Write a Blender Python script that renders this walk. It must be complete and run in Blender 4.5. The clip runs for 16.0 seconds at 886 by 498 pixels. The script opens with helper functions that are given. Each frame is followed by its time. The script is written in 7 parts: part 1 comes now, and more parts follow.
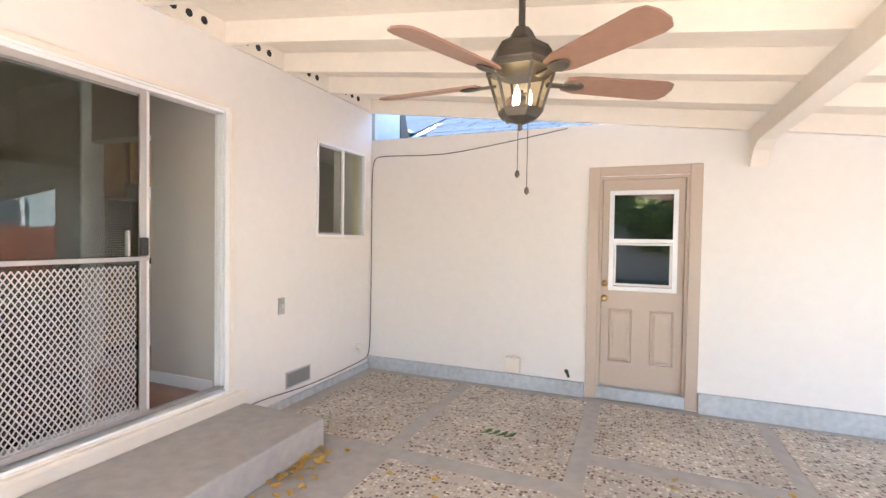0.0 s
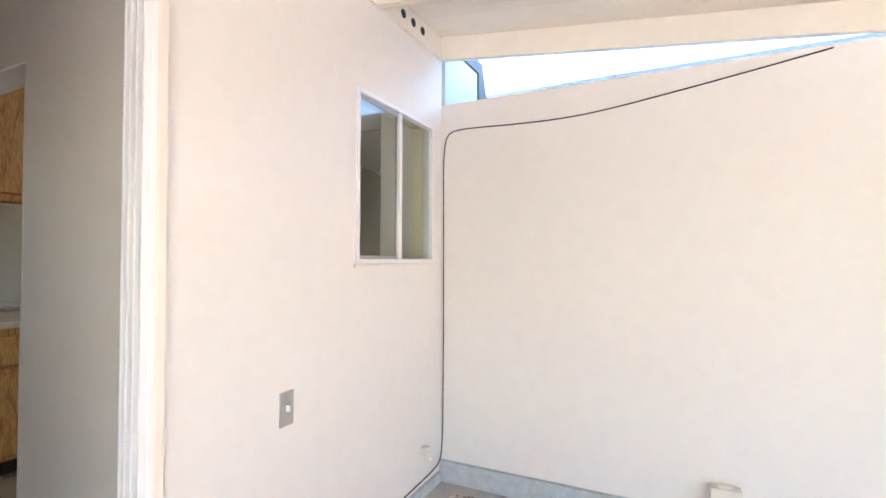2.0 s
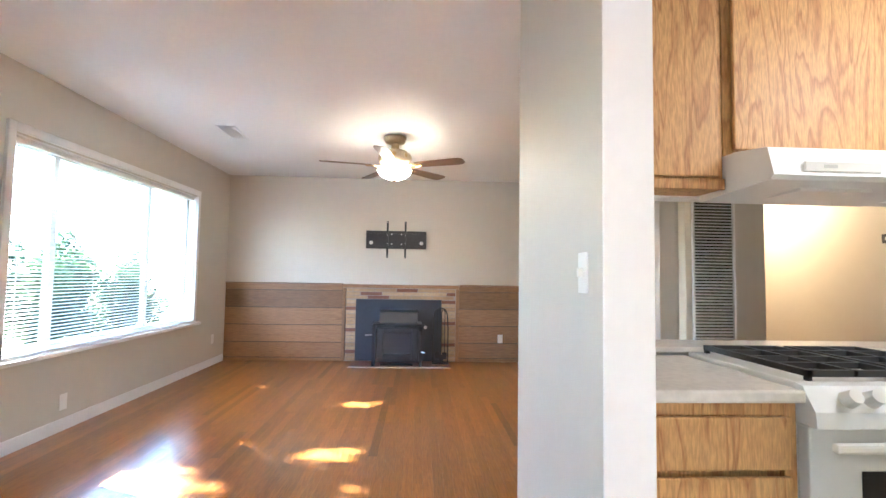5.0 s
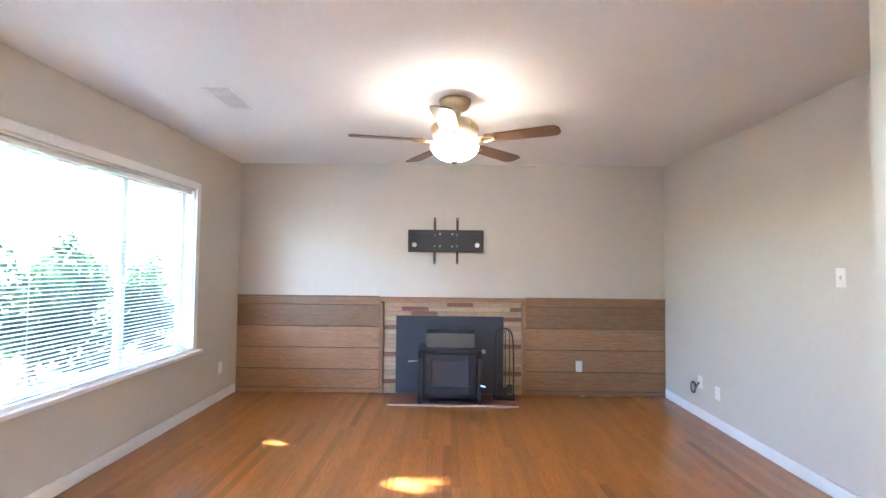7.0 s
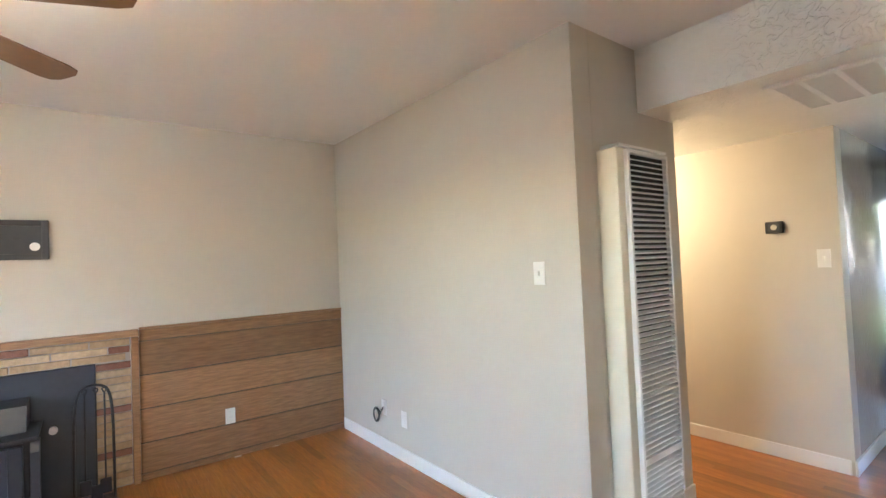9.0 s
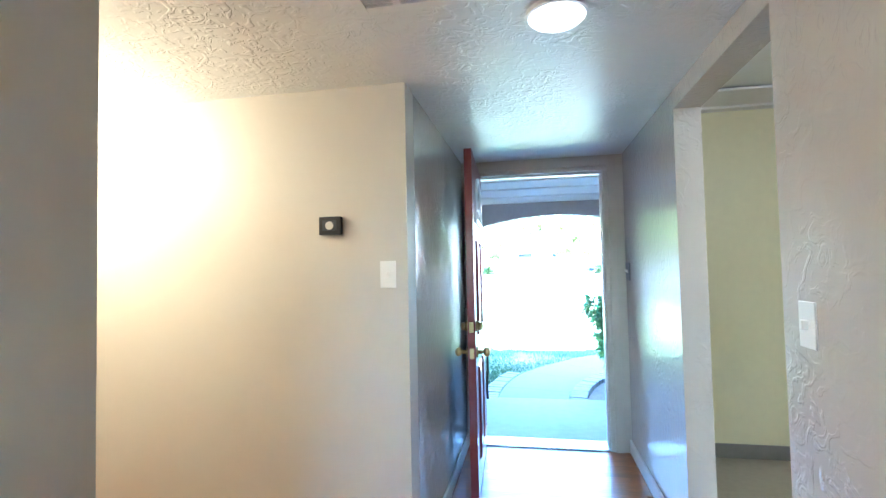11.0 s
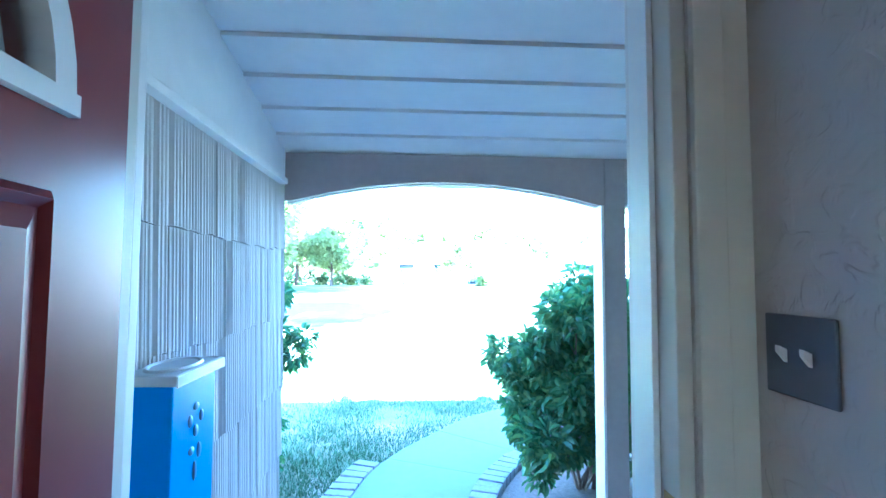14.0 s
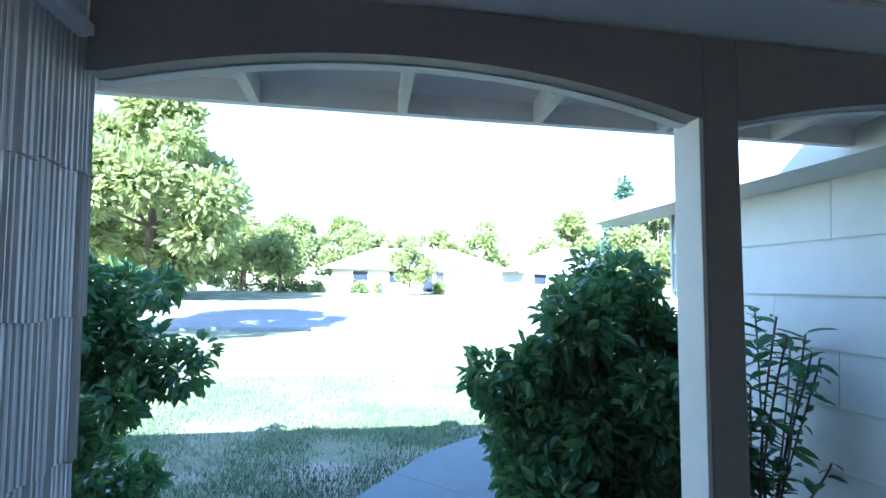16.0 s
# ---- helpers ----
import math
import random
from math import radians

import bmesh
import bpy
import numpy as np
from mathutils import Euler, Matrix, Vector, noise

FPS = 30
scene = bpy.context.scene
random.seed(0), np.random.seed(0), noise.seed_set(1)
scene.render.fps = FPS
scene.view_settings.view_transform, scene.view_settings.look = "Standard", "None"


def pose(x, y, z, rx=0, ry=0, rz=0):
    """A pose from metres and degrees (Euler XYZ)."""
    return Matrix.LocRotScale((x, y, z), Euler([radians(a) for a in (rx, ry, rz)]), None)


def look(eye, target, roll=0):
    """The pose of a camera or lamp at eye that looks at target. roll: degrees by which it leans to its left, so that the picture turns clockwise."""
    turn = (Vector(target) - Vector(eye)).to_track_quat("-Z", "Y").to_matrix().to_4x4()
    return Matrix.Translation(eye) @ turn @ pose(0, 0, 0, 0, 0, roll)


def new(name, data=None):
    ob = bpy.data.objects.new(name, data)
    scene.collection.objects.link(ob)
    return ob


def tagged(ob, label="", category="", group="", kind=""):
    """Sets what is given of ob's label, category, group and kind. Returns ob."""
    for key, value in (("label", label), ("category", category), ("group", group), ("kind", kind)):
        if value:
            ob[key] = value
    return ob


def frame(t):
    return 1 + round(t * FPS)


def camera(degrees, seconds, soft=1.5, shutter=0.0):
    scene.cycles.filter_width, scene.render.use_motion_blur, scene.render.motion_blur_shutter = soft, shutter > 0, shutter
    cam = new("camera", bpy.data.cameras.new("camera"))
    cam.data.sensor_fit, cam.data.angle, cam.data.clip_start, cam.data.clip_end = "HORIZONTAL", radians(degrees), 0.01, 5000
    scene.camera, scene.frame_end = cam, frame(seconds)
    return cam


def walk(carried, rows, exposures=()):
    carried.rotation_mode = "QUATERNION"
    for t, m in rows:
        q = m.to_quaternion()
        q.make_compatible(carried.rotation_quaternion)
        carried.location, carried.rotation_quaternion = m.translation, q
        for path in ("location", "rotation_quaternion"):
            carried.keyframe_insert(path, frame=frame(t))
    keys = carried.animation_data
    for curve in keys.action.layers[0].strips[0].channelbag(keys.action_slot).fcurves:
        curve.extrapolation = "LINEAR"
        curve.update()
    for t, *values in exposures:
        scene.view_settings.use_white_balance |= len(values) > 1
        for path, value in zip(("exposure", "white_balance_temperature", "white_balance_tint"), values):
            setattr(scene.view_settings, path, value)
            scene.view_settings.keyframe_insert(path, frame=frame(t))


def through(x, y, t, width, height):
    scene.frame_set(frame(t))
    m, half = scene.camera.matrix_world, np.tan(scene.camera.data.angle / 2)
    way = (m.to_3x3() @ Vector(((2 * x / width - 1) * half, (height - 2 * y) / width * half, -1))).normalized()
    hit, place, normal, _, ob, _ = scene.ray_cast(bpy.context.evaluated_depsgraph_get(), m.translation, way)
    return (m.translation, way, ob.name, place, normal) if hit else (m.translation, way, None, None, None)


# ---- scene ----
cam = camera(86.5, 16.0)
PATH = [
    (0, (0.314, -0.182, 1.189), (-0.444, 1.668, 1.139), 0.9),
    (0.5, (-0.008, 0.247, 1.192), (-0.647, 2.142, 1.154), 1.0),
    (1, (-0.35, 0.693, 1.196), (-0.973, 2.594, 1.182), 0.8),
    (1.5, (-0.7, 1.103, 1.198), (-1.411, 2.972, 1.204), 0.5),
    (2, (-0.998, 1.487, 1.2), (-1.878, 3.282, 1.241), 0.1),
    (2.5, (-1.365, 1.777, 1.18), (-2.489, 3.429, 1.248), 0.3),
    (3, (-1.740, 1.970, 1.172), (-3.146, 3.390, 1.262), 0.9),
    (3.5, (-2.108, 2.041, 1.164), (-3.762, 3.160, 1.273), 1.5),
    (4, (-2.366, 2.016, 1.140), (-4.222, 2.737, 1.282), 1.6),
    (4.5, (-2.555, 1.947, 1.146), (-4.510, 2.346, 1.291), 1.3),
    (5, (-2.865, 1.93, 1.179), (-4.859, 2.033, 1.291), 0.9),
    (5.2, (-2.98, 1.913, 1.209), (-4.977, 1.932, 1.32), 1.0),
    (7.3, (-4.453, 1.622, 1.397), (-6.452, 1.599, 1.473), 0.6),
    (7.5, (-4.613, 1.613, 1.409), (-6.61, 1.69, 1.487), 0.4),
    (8, (-4.962, 1.7, 1.395), (-6.92, 2.097, 1.489), -0.5),
    (8.5, (-5.252, 1.905, 1.384), (-7.085, 2.701, 1.476), -1.4),
    (9, (-5.492, 2.2, 1.407), (-7.079, 3.416, 1.466), -2.4),
    (9.5, (-5.668, 2.586, 1.41), (-6.948, 4.123, 1.457), -2.6),
    (10, (-5.781, 3.037, 1.425), (-6.722, 4.802, 1.448), -2.1),
    (10.2, (-5.789, 3.22, 1.41), (-6.6, 5.048, 1.439), -2.0),
    (12.3, (-5.776, 5.256, 1.347), (-5.748, 7.253, 1.453), 0.3),
    (12.5, (-5.757, 5.448, 1.352), (-5.703, 7.444, 1.463), 0.4),
    (13, (-5.738, 5.941, 1.375), (-5.64, 7.935, 1.491), 0.5),
    (13.5, (-5.737, 6.379, 1.392), (-5.619, 8.372, 1.509), 0.2),
    (14, (-5.703, 6.825, 1.422), (-5.582, 8.818, 1.536), 0.3),
    (14.5, (-5.705, 7.219, 1.416), (-5.584, 9.212, 1.54), 0.4),
    (15, (-5.689, 7.529, 1.437), (-5.542, 9.518, 1.575), 0.7),
    (15.5, (-5.667, 7.781, 1.43), (-5.437, 9.762, 1.581), 0.9),
    (16, (-5.672, 8.02, 1.291), (-5.364, 9.99, 1.445), 0.9),
]
EXPOSURES = [(0, 3.7, 6100, 14), (0.7, 3.65, 6000, 14), (1.5, 3.95, 5850, 12), (2.5, 4.0, 5800, 12), (3.2, 3.95, 5650, 12), (3.6, 3.95, 6000, 10), (4.1, 5.05, 6600, 10), (4.6, 5.6, 5750, 12), (5.2, 5.9, 5400, 13), (7.3, 5.9, 5200, 15), (8.2, 6.1, 5500, 8), (9, 5.95, 5600, 10), (10.2, 5.85, 4980, 6), (12.3, 6.4, 4350, 2), (13, 6.15, 4150, 0), (13.5, 5.9, 4080, 0), (14, 5.55, 4220, 0), (14.5, 5.1, 4400, 1), (15, 4.45, 4550, 4), (15.5, 3.9, 4870, 5), (16, 3.25, 5050, 6)]
walk(cam, [(t, look(e, g, r)) for t, e, g, r in PATH], EXPOSURES)

# ---- light ----
SUN_ELEVATION, SUN_TURN = 34.3, 22.8
world = bpy.data.worlds.new("world")
scene.world = world
world.use_nodes = True
wn = world.node_tree.nodes
sky = wn.new("ShaderNodeTexSky")
sky.sky_type = "NISHITA"
sky.sun_disc = False
sky.dust_density = 0.4
sky.sun_elevation = radians(SUN_ELEVATION)
sky.sun_rotation = radians(180 + SUN_TURN)
wn["Background"].inputs[1].default_value = 0.1
world.node_tree.links.new(sky.outputs[0], wn["Background"].inputs[0])
sun = new("sun", bpy.data.lights.new("sun", "SUN"))
sun.data.energy, sun.data.angle, sun.data.color = 4.6, radians(0.5), (1.0, 0.95, 0.87)
SUN_WAY = Vector((0.42, 1.0, -0.74))
sun.matrix_world = look((0, 0, 20), Vector((0, 0, 20)) + SUN_WAY)


# ---- materials ----
def material(name, color, rough=0.6, metal=0.0, vary=0.08, scale=6.0, bump=0.0, bump_scale=60.0, stretch=(1, 1, 1), coat=0.0, spec=0.5):
    """A surface with two scales of colour variation and fine relief, in metres."""
    m = bpy.data.materials.new(name)
    m.use_nodes = True
    n, l = m.node_tree.nodes, m.node_tree.links
    b = n["Principled BSDF"]
    co = n.new("ShaderNodeNewGeometry")
    mp = n.new("ShaderNodeMapping")
    mp.inputs["Scale"].default_value = stretch
    l.new(co.outputs["Position"], mp.inputs[0])
    big, fine = n.new("ShaderNodeTexNoise"), n.new("ShaderNodeTexNoise")
    big.inputs["Scale"].default_value, fine.inputs["Scale"].default_value = scale * 0.25, scale * 4
    big.inputs["Detail"].default_value, fine.inputs["Detail"].default_value = 5, 4
    add = n.new("ShaderNodeMath")
    add.operation = "ADD"
    for t in (big, fine):
        l.new(mp.outputs[0], t.inputs[0])
    l.new(big.outputs[0], add.inputs[0])
    l.new(fine.outputs[0], add.inputs[1])
    ramp = n.new("ShaderNodeMapRange")
    ramp.inputs[1].default_value, ramp.inputs[2].default_value = 0.6, 1.4
    ramp.inputs[3].default_value, ramp.inputs[4].default_value = 1 - vary, 1 + vary
    l.new(add.outputs[0], ramp.inputs[0])
    mul = n.new("ShaderNodeVectorMath")
    mul.operation = "SCALE"
    mul.inputs[0].default_value = color
    l.new(ramp.outputs[0], mul.inputs["Scale"])
    l.new(mul.outputs[0], b.inputs["Base Color"])
    b.inputs["Roughness"].default_value, b.inputs["Metallic"].default_value = rough, metal
    b.inputs["Coat Weight"].default_value = coat
    b.inputs["Specular IOR Level"].default_value = spec
    if bump:
        bt = n.new("ShaderNodeTexNoise")
        bt.inputs["Scale"].default_value, bt.inputs["Detail"].default_value = bump_scale, 3
        l.new(mp.outputs[0], bt.inputs[0])
        bn = n.new("ShaderNodeBump")
        bn.inputs["Strength"].default_value, bn.inputs["Distance"].default_value = bump, 0.01
        l.new(bt.outputs[0], bn.inputs["Height"])
        l.new(bn.outputs[0], b.inputs["Normal"])
    return m


STUCCO = material("stucco", (0.79, 0.74, 0.68), 0.85, vary=0.03, scale=3, bump=0.12, bump_scale=30)
GREIGE = material("greige_paint", (0.58, 0.537, 0.465), 0.52, vary=0.02, scale=2, bump=0.10, bump_scale=26)
CEILING = material("ceiling_paint", (0.84, 0.83, 0.81), 0.6, vary=0.02, bump=0.12, bump_scale=40)
WHITE = material("white_paint", (0.80, 0.79, 0.77), 0.35, vary=0.02)
PLASTIC = material("white_plastic", (0.82, 0.80, 0.76), 0.3, vary=0.01)
CREAM = material("cream_paint", (0.80, 0.72, 0.61), 0.6, vary=0.04, scale=4, bump=0.06)
YELLOW = material("yellow_paint", (0.74, 0.67, 0.42), 0.45, vary=0.03)
CONCRETE = material("concrete", (0.40, 0.37, 0.34), 0.85, vary=0.16, scale=3, bump=0.25, bump_scale=120)
WALK_CONCRETE = material("walk_concrete", (0.14, 0.16, 0.17), 0.8, vary=0.10, scale=3, bump=0.2, bump_scale=120)
PORCH_CONCRETE = material("porch_concrete", (0.30, 0.32, 0.33), 0.75, vary=0.10, scale=3, bump=0.15, bump_scale=120)
SIDING = material("weathered_grey_shingle", (0.56, 0.53, 0.505), 0.75, vary=0.12, scale=4, stretch=(1, 1, 0.15))
LAP = material("pale_lap_siding", (0.56, 0.56, 0.55), 0.6, vary=0.05, scale=2)
PORCH_PAINT = material("porch_paint", (0.77, 0.73, 0.71), 0.55, vary=0.05, scale=3)
BROWN_BEAM = material("brown_beam", (0.34, 0.29, 0.28), 0.55, vary=0.08)
TAN = material("tan_paint", (0.50, 0.40, 0.31), 0.45, vary=0.03)
KERB = material("painted_kerb", (0.48, 0.50, 0.50), 0.8, vary=0.22, scale=5, bump=0.4)
BLACK_METAL = material("black_steel", (0.022, 0.023, 0.026), 0.42, metal=0.3, vary=0.2, bump=0.05)
SLATE = material("charcoal_panel", (0.035, 0.04, 0.05), 0.55, vary=0.15)
BRASS = material("aged_brass", (0.50, 0.36, 0.16), 0.28, metal=1.0, vary=0.1)
STEEL = material("satin_steel", (0.55, 0.55, 0.54), 0.3, metal=1.0, vary=0.05)
BRONZE = material("dark_bronze", (0.10, 0.085, 0.065), 0.45, metal=0.6, vary=0.2)
ALUMINIUM = material("dull_aluminium", (0.50, 0.48, 0.46), 0.4, metal=0.7, vary=0.06)
RUBBER = material("black_rubber", (0.02, 0.02, 0.02), 0.6)
RED_DOOR = material("maroon_paint", (0.17, 0.028, 0.028), 0.3, vary=0.06, scale=3, spec=0.3)
HEATER = material("heater_enamel", (0.74, 0.68, 0.55), 0.35, vary=0.03)
GRILLE_WHITE = material("grille_white", (0.78, 0.77, 0.74), 0.35, vary=0.02)
# Near-black colour standing for the shade in holes, slots and recesses.
PAINTED_SHADE = material("painted_shade", (0.02, 0.02, 0.02), 0.8)
BLUE_BOX = material("blue_enamel", (0.0, 0.22, 0.62), 0.3, vary=0.04)
FAN_BLADE = material("reddish_fan_blade", (0.26, 0.145, 0.095), 0.4, vary=0.12, stretch=(1, 1, 1))
FAN_OAK = material("brown_fan_blade", (0.17, 0.10, 0.055), 0.35, vary=0.15)
LAMINATE = material("marbled_laminate", (0.66, 0.62, 0.57), 0.25, vary=0.14, scale=9)
VINYL = material("vinyl_floor", (0.42, 0.37, 0.28), 0.4, vary=0.1, scale=6)
SHINGLE_ROOF = material("asphalt_shingles", (0.022, 0.032, 0.047), 0.9, vary=0.5, scale=9, stretch=(0.5, 3, 3), bump=0.6, spec=0.15)
BARK = material("bark", (0.13, 0.095, 0.07), 0.9, vary=0.3, scale=10, bump=0.5)
DRY_LEAF = material("yellow_dry_leaf", (0.48, 0.30, 0.07), 0.6, vary=0.3, scale=20)
BRICK_MIX = material("clinker_brick", (0.24, 0.10, 0.07), 0.8, vary=0.45, scale=9, bump=0.6, bump_scale=70)
MORTAR = material("mortar", (0.36, 0.33, 0.30), 0.9, vary=0.1, bump=0.4)
PAVER = material("path_brick", (0.20, 0.20, 0.205), 0.85, vary=0.25, scale=8, bump=0.4)
SOIL = material("bed_soil", (0.15, 0.12, 0.10), 0.95, vary=0.4, scale=8, bump=0.7, bump_scale=60)
FAR_WALL = material("far_house_paint", (0.62, 0.58, 0.52), 0.7, vary=0.05)
FENCE = material("weathered_fence", (0.42, 0.37, 0.31), 0.85, vary=0.25, stretch=(1, 1, 0.1))



def trowelled(name, color, rough, scale, depth):
    """Paint over plaster pulled about with a trowel: curled ridges and flat islands, fading out in places."""
    m = material(name, color, rough, vary=0.03, scale=2)
    n, l = m.node_tree.nodes, m.node_tree.links
    geo, warp, curl, where = n.new("ShaderNodeNewGeometry"), n.new("ShaderNodeTexNoise"), n.new("ShaderNodeTexNoise"), n.new("ShaderNodeTexNoise")
    warp.inputs["Scale"].default_value, warp.inputs["Detail"].default_value = scale * 0.8, 2
    curl.inputs["Scale"].default_value, curl.inputs["Detail"].default_value, curl.inputs["Distortion"].default_value = scale, 2, 1.6
    where.inputs["Scale"].default_value = 2.3
    for t in (curl, warp, where):
        l.new(geo.outputs["Position"], t.inputs[0])
    edge, fade, lump, amount = n.new("ShaderNodeMapRange"), n.new("ShaderNodeMapRange"), n.new("ShaderNodeMath"), n.new("ShaderNodeMath")
    edge.interpolation_type = "SMOOTHSTEP"
    edge.inputs[1].default_value, edge.inputs[2].default_value = 0.47, 0.62
    fade.inputs[1].default_value, fade.inputs[2].default_value, fade.inputs[3].default_value = 0.40, 0.68, 0.15
    lump.operation, amount.operation = "MULTIPLY_ADD", "MULTIPLY"
    lump.inputs[1].default_value = 0.6
    l.new(curl.outputs[0], edge.inputs[0])
    l.new(where.outputs[0], fade.inputs[0])
    l.new(warp.outputs[0], lump.inputs[0])
    l.new(edge.outputs[0], lump.inputs[2])
    l.new(lump.outputs[0], amount.inputs[0])
    l.new(fade.outputs[0], amount.inputs[1])
    bump = n.new("ShaderNodeBump")
    bump.inputs["Strength"].default_value, bump.inputs["Distance"].default_value = 0.8, depth
    l.new(amount.outputs[0], bump.inputs["Height"])
    l.new(bump.outputs[0], n["Principled BSDF"].inputs["Normal"])
    return m


SKIP_TROWEL = trowelled("textured_greige_paint", (0.55, 0.51, 0.46), 0.25, 15.0, 0.0026)
CEILING_ROUGH = trowelled("trowelled_ceiling_paint", (0.78, 0.78, 0.76), 0.35, 20.0, 0.005)


def glass_material(name, tint, amount):
    m = bpy.data.materials.new(name)
    m.use_nodes = True
    n, l = m.node_tree.nodes, m.node_tree.links
    n.remove(n["Principled BSDF"])
    tr, gl, mix, fr = n.new("ShaderNodeBsdfTransparent"), n.new("ShaderNodeBsdfGlossy"), n.new("ShaderNodeMixShader"), n.new("ShaderNodeLayerWeight")
    power, level = n.new("ShaderNodeMath"), n.new("ShaderNodeMapRange")
    tr.inputs[0].default_value = (*tint, 1)
    gl.inputs["Roughness"].default_value = 0.01
    power.operation, power.inputs[1].default_value = "POWER", 5.0
    fr.inputs[0].default_value = 0.5
    level.inputs[3].default_value, level.inputs[4].default_value = ((amount - 1) / (amount + 1)) ** 2, 1.0
    l.new(fr.outputs["Facing"], power.inputs[0])
    l.new(power.outputs[0], level.inputs[0])
    l.new(level.outputs[0], mix.inputs[0])
    l.new(tr.outputs[0], mix.inputs[1])
    l.new(gl.outputs[0], mix.inputs[2])
    l.new(mix.outputs[0], n["Material Output"].inputs[0])
    return m


GLASS = glass_material("window_glass", (0.9, 0.93, 0.92), 1.5)
SLIDER_GLASS = glass_material("slider_glass", (0.80, 0.83, 0.82), 1.95)
SCREEN = glass_material("insect_screen", (0.80, 0.80, 0.79), 1.02)
DARK_GLASS = glass_material("screened_glass", (0.42, 0.42, 0.41), 2.2)
SEED_GLASS = glass_material("seeded_glass", (0.9, 0.86, 0.74), 1.3)


def glowing(name, color, strength):
    m = bpy.data.materials.new(name)
    m.use_nodes = True
    b = m.node_tree.nodes["Principled BSDF"]
    b.inputs["Base Color"].default_value = (0.9, 0.88, 0.82, 1)
    b.inputs["Emission Color"].default_value = (*color, 1)
    b.inputs["Emission Strength"].default_value = strength
    return m


LAMP_BOWL = glowing("lit_bowl_glass", (1.0, 0.82, 0.56), 1.8)
BULB = glowing("lit_bulb", (1.0, 0.78, 0.45), 2.5)
DOME = glowing("lit_dome", (1.0, 0.9, 0.75), 0.05)


def grained(name, light, dark, rough, axis, cathedral=5.0, coat=0.0, per_object=0.15, joined=False, long=0.07, odd=1.0):
    """Wood with long grain along one axis (0, 1, 2), pores and a shift of tone from piece to piece."""
    m = bpy.data.materials.new(name)
    m.use_nodes = True
    n, l = m.node_tree.nodes, m.node_tree.links
    b = n["Principled BSDF"]
    geo, info, mp, off = n.new("ShaderNodeNewGeometry"), n.new("ShaderNodeObjectInfo"), n.new("ShaderNodeMapping"), n.new("ShaderNodeVectorMath")
    off.operation = "ADD"
    sc = n.new("ShaderNodeVectorMath")
    sc.operation = "SCALE"
    sc.inputs[0].default_value = (7.0, 5.0, 9.0)
    chance = geo.outputs["Random Per Island"] if joined else info.outputs["Random"]
    l.new(chance, sc.inputs["Scale"])
    l.new(geo.outputs["Position"], off.inputs[0])
    l.new(sc.outputs[0], off.inputs[1])
    l.new(off.outputs[0], mp.inputs[0])
    st = [1.0, 1.0, 1.0]
    st[axis] = long
    mp.inputs["Scale"].default_value = st
    broad, pores = n.new("ShaderNodeTexNoise"), n.new("ShaderNodeTexNoise")
    broad.inputs["Scale"].default_value, broad.inputs["Detail"].default_value, broad.inputs["Distortion"].default_value = cathedral * 1.6, 3, 0.6
    pores.inputs["Scale"].default_value, pores.inputs["Detail"].default_value = 160, 3
    l.new(mp.outputs[0], broad.inputs[0])
    l.new(mp.outputs[0], pores.inputs[0])
    rings = n.new("ShaderNodeMath")
    rings.operation = "MULTIPLY"
    rings.inputs[1].default_value = 9.0
    l.new(broad.outputs[0], rings.inputs[0])
    fract = n.new("ShaderNodeMath")
    fract.operation = "FRACT"
    l.new(rings.outputs[0], fract.inputs[0])
    ramp = n.new("ShaderNodeValToRGB")
    ramp.color_ramp.elements[0].position, ramp.color_ramp.elements[0].color = 0.0, (*light, 1)
    ramp.color_ramp.elements[1].position, ramp.color_ramp.elements[1].color = 1.0, (*light, 1)
    for p, c in ((0.55, light), (0.86, dark)):
        e = ramp.color_ramp.elements.new(p)
        e.color = (*c, 1)
    l.new(fract.outputs[0], ramp.inputs[0])
    pr = n.new("ShaderNodeMapRange")
    pr.inputs[1].default_value, pr.inputs[2].default_value, pr.inputs[3].default_value, pr.inputs[4].default_value = 0.35, 0.65, 0.78, 1.12
    l.new(pores.outputs[0], pr.inputs[0])
    tone = n.new("ShaderNodeMapRange")
    tone.inputs[3].default_value, tone.inputs[4].default_value = 1 - per_object, 1 + per_object
    l.new(chance, tone.inputs[0])
    spread, few, drop = n.new("ShaderNodeMath"), n.new("ShaderNodeMath"), n.new("ShaderNodeMapRange")
    spread.operation, few.operation = "MULTIPLY", "FRACT"
    spread.inputs[1].default_value = 17.3
    drop.inputs[1].default_value, drop.inputs[2].default_value, drop.inputs[4].default_value = 0.93, 0.96, odd
    drop.inputs[3].default_value = 1.0
    l.new(chance, spread.inputs[0])
    l.new(spread.outputs[0], few.inputs[0])
    l.new(few.outputs[0], drop.inputs[0])
    both, mul = n.new("ShaderNodeMath"), n.new("ShaderNodeMath")
    both.operation, mul.operation = "MULTIPLY", "MULTIPLY"
    l.new(tone.outputs[0], both.inputs[0])
    l.new(drop.outputs[0], both.inputs[1])
    l.new(pr.outputs[0], mul.inputs[0])
    l.new(both.outputs[0], mul.inputs[1])
    out = n.new("ShaderNodeVectorMath")
    out.operation = "SCALE"
    l.new(ramp.outputs[0], out.inputs[0])
    l.new(mul.outputs[0], out.inputs["Scale"])
    l.new(out.outputs[0], b.inputs["Base Color"])
    b.inputs["Roughness"].default_value, b.inputs["Coat Weight"].default_value = rough, coat
    b.inputs["Coat Roughness"].default_value = 0.12
    return m


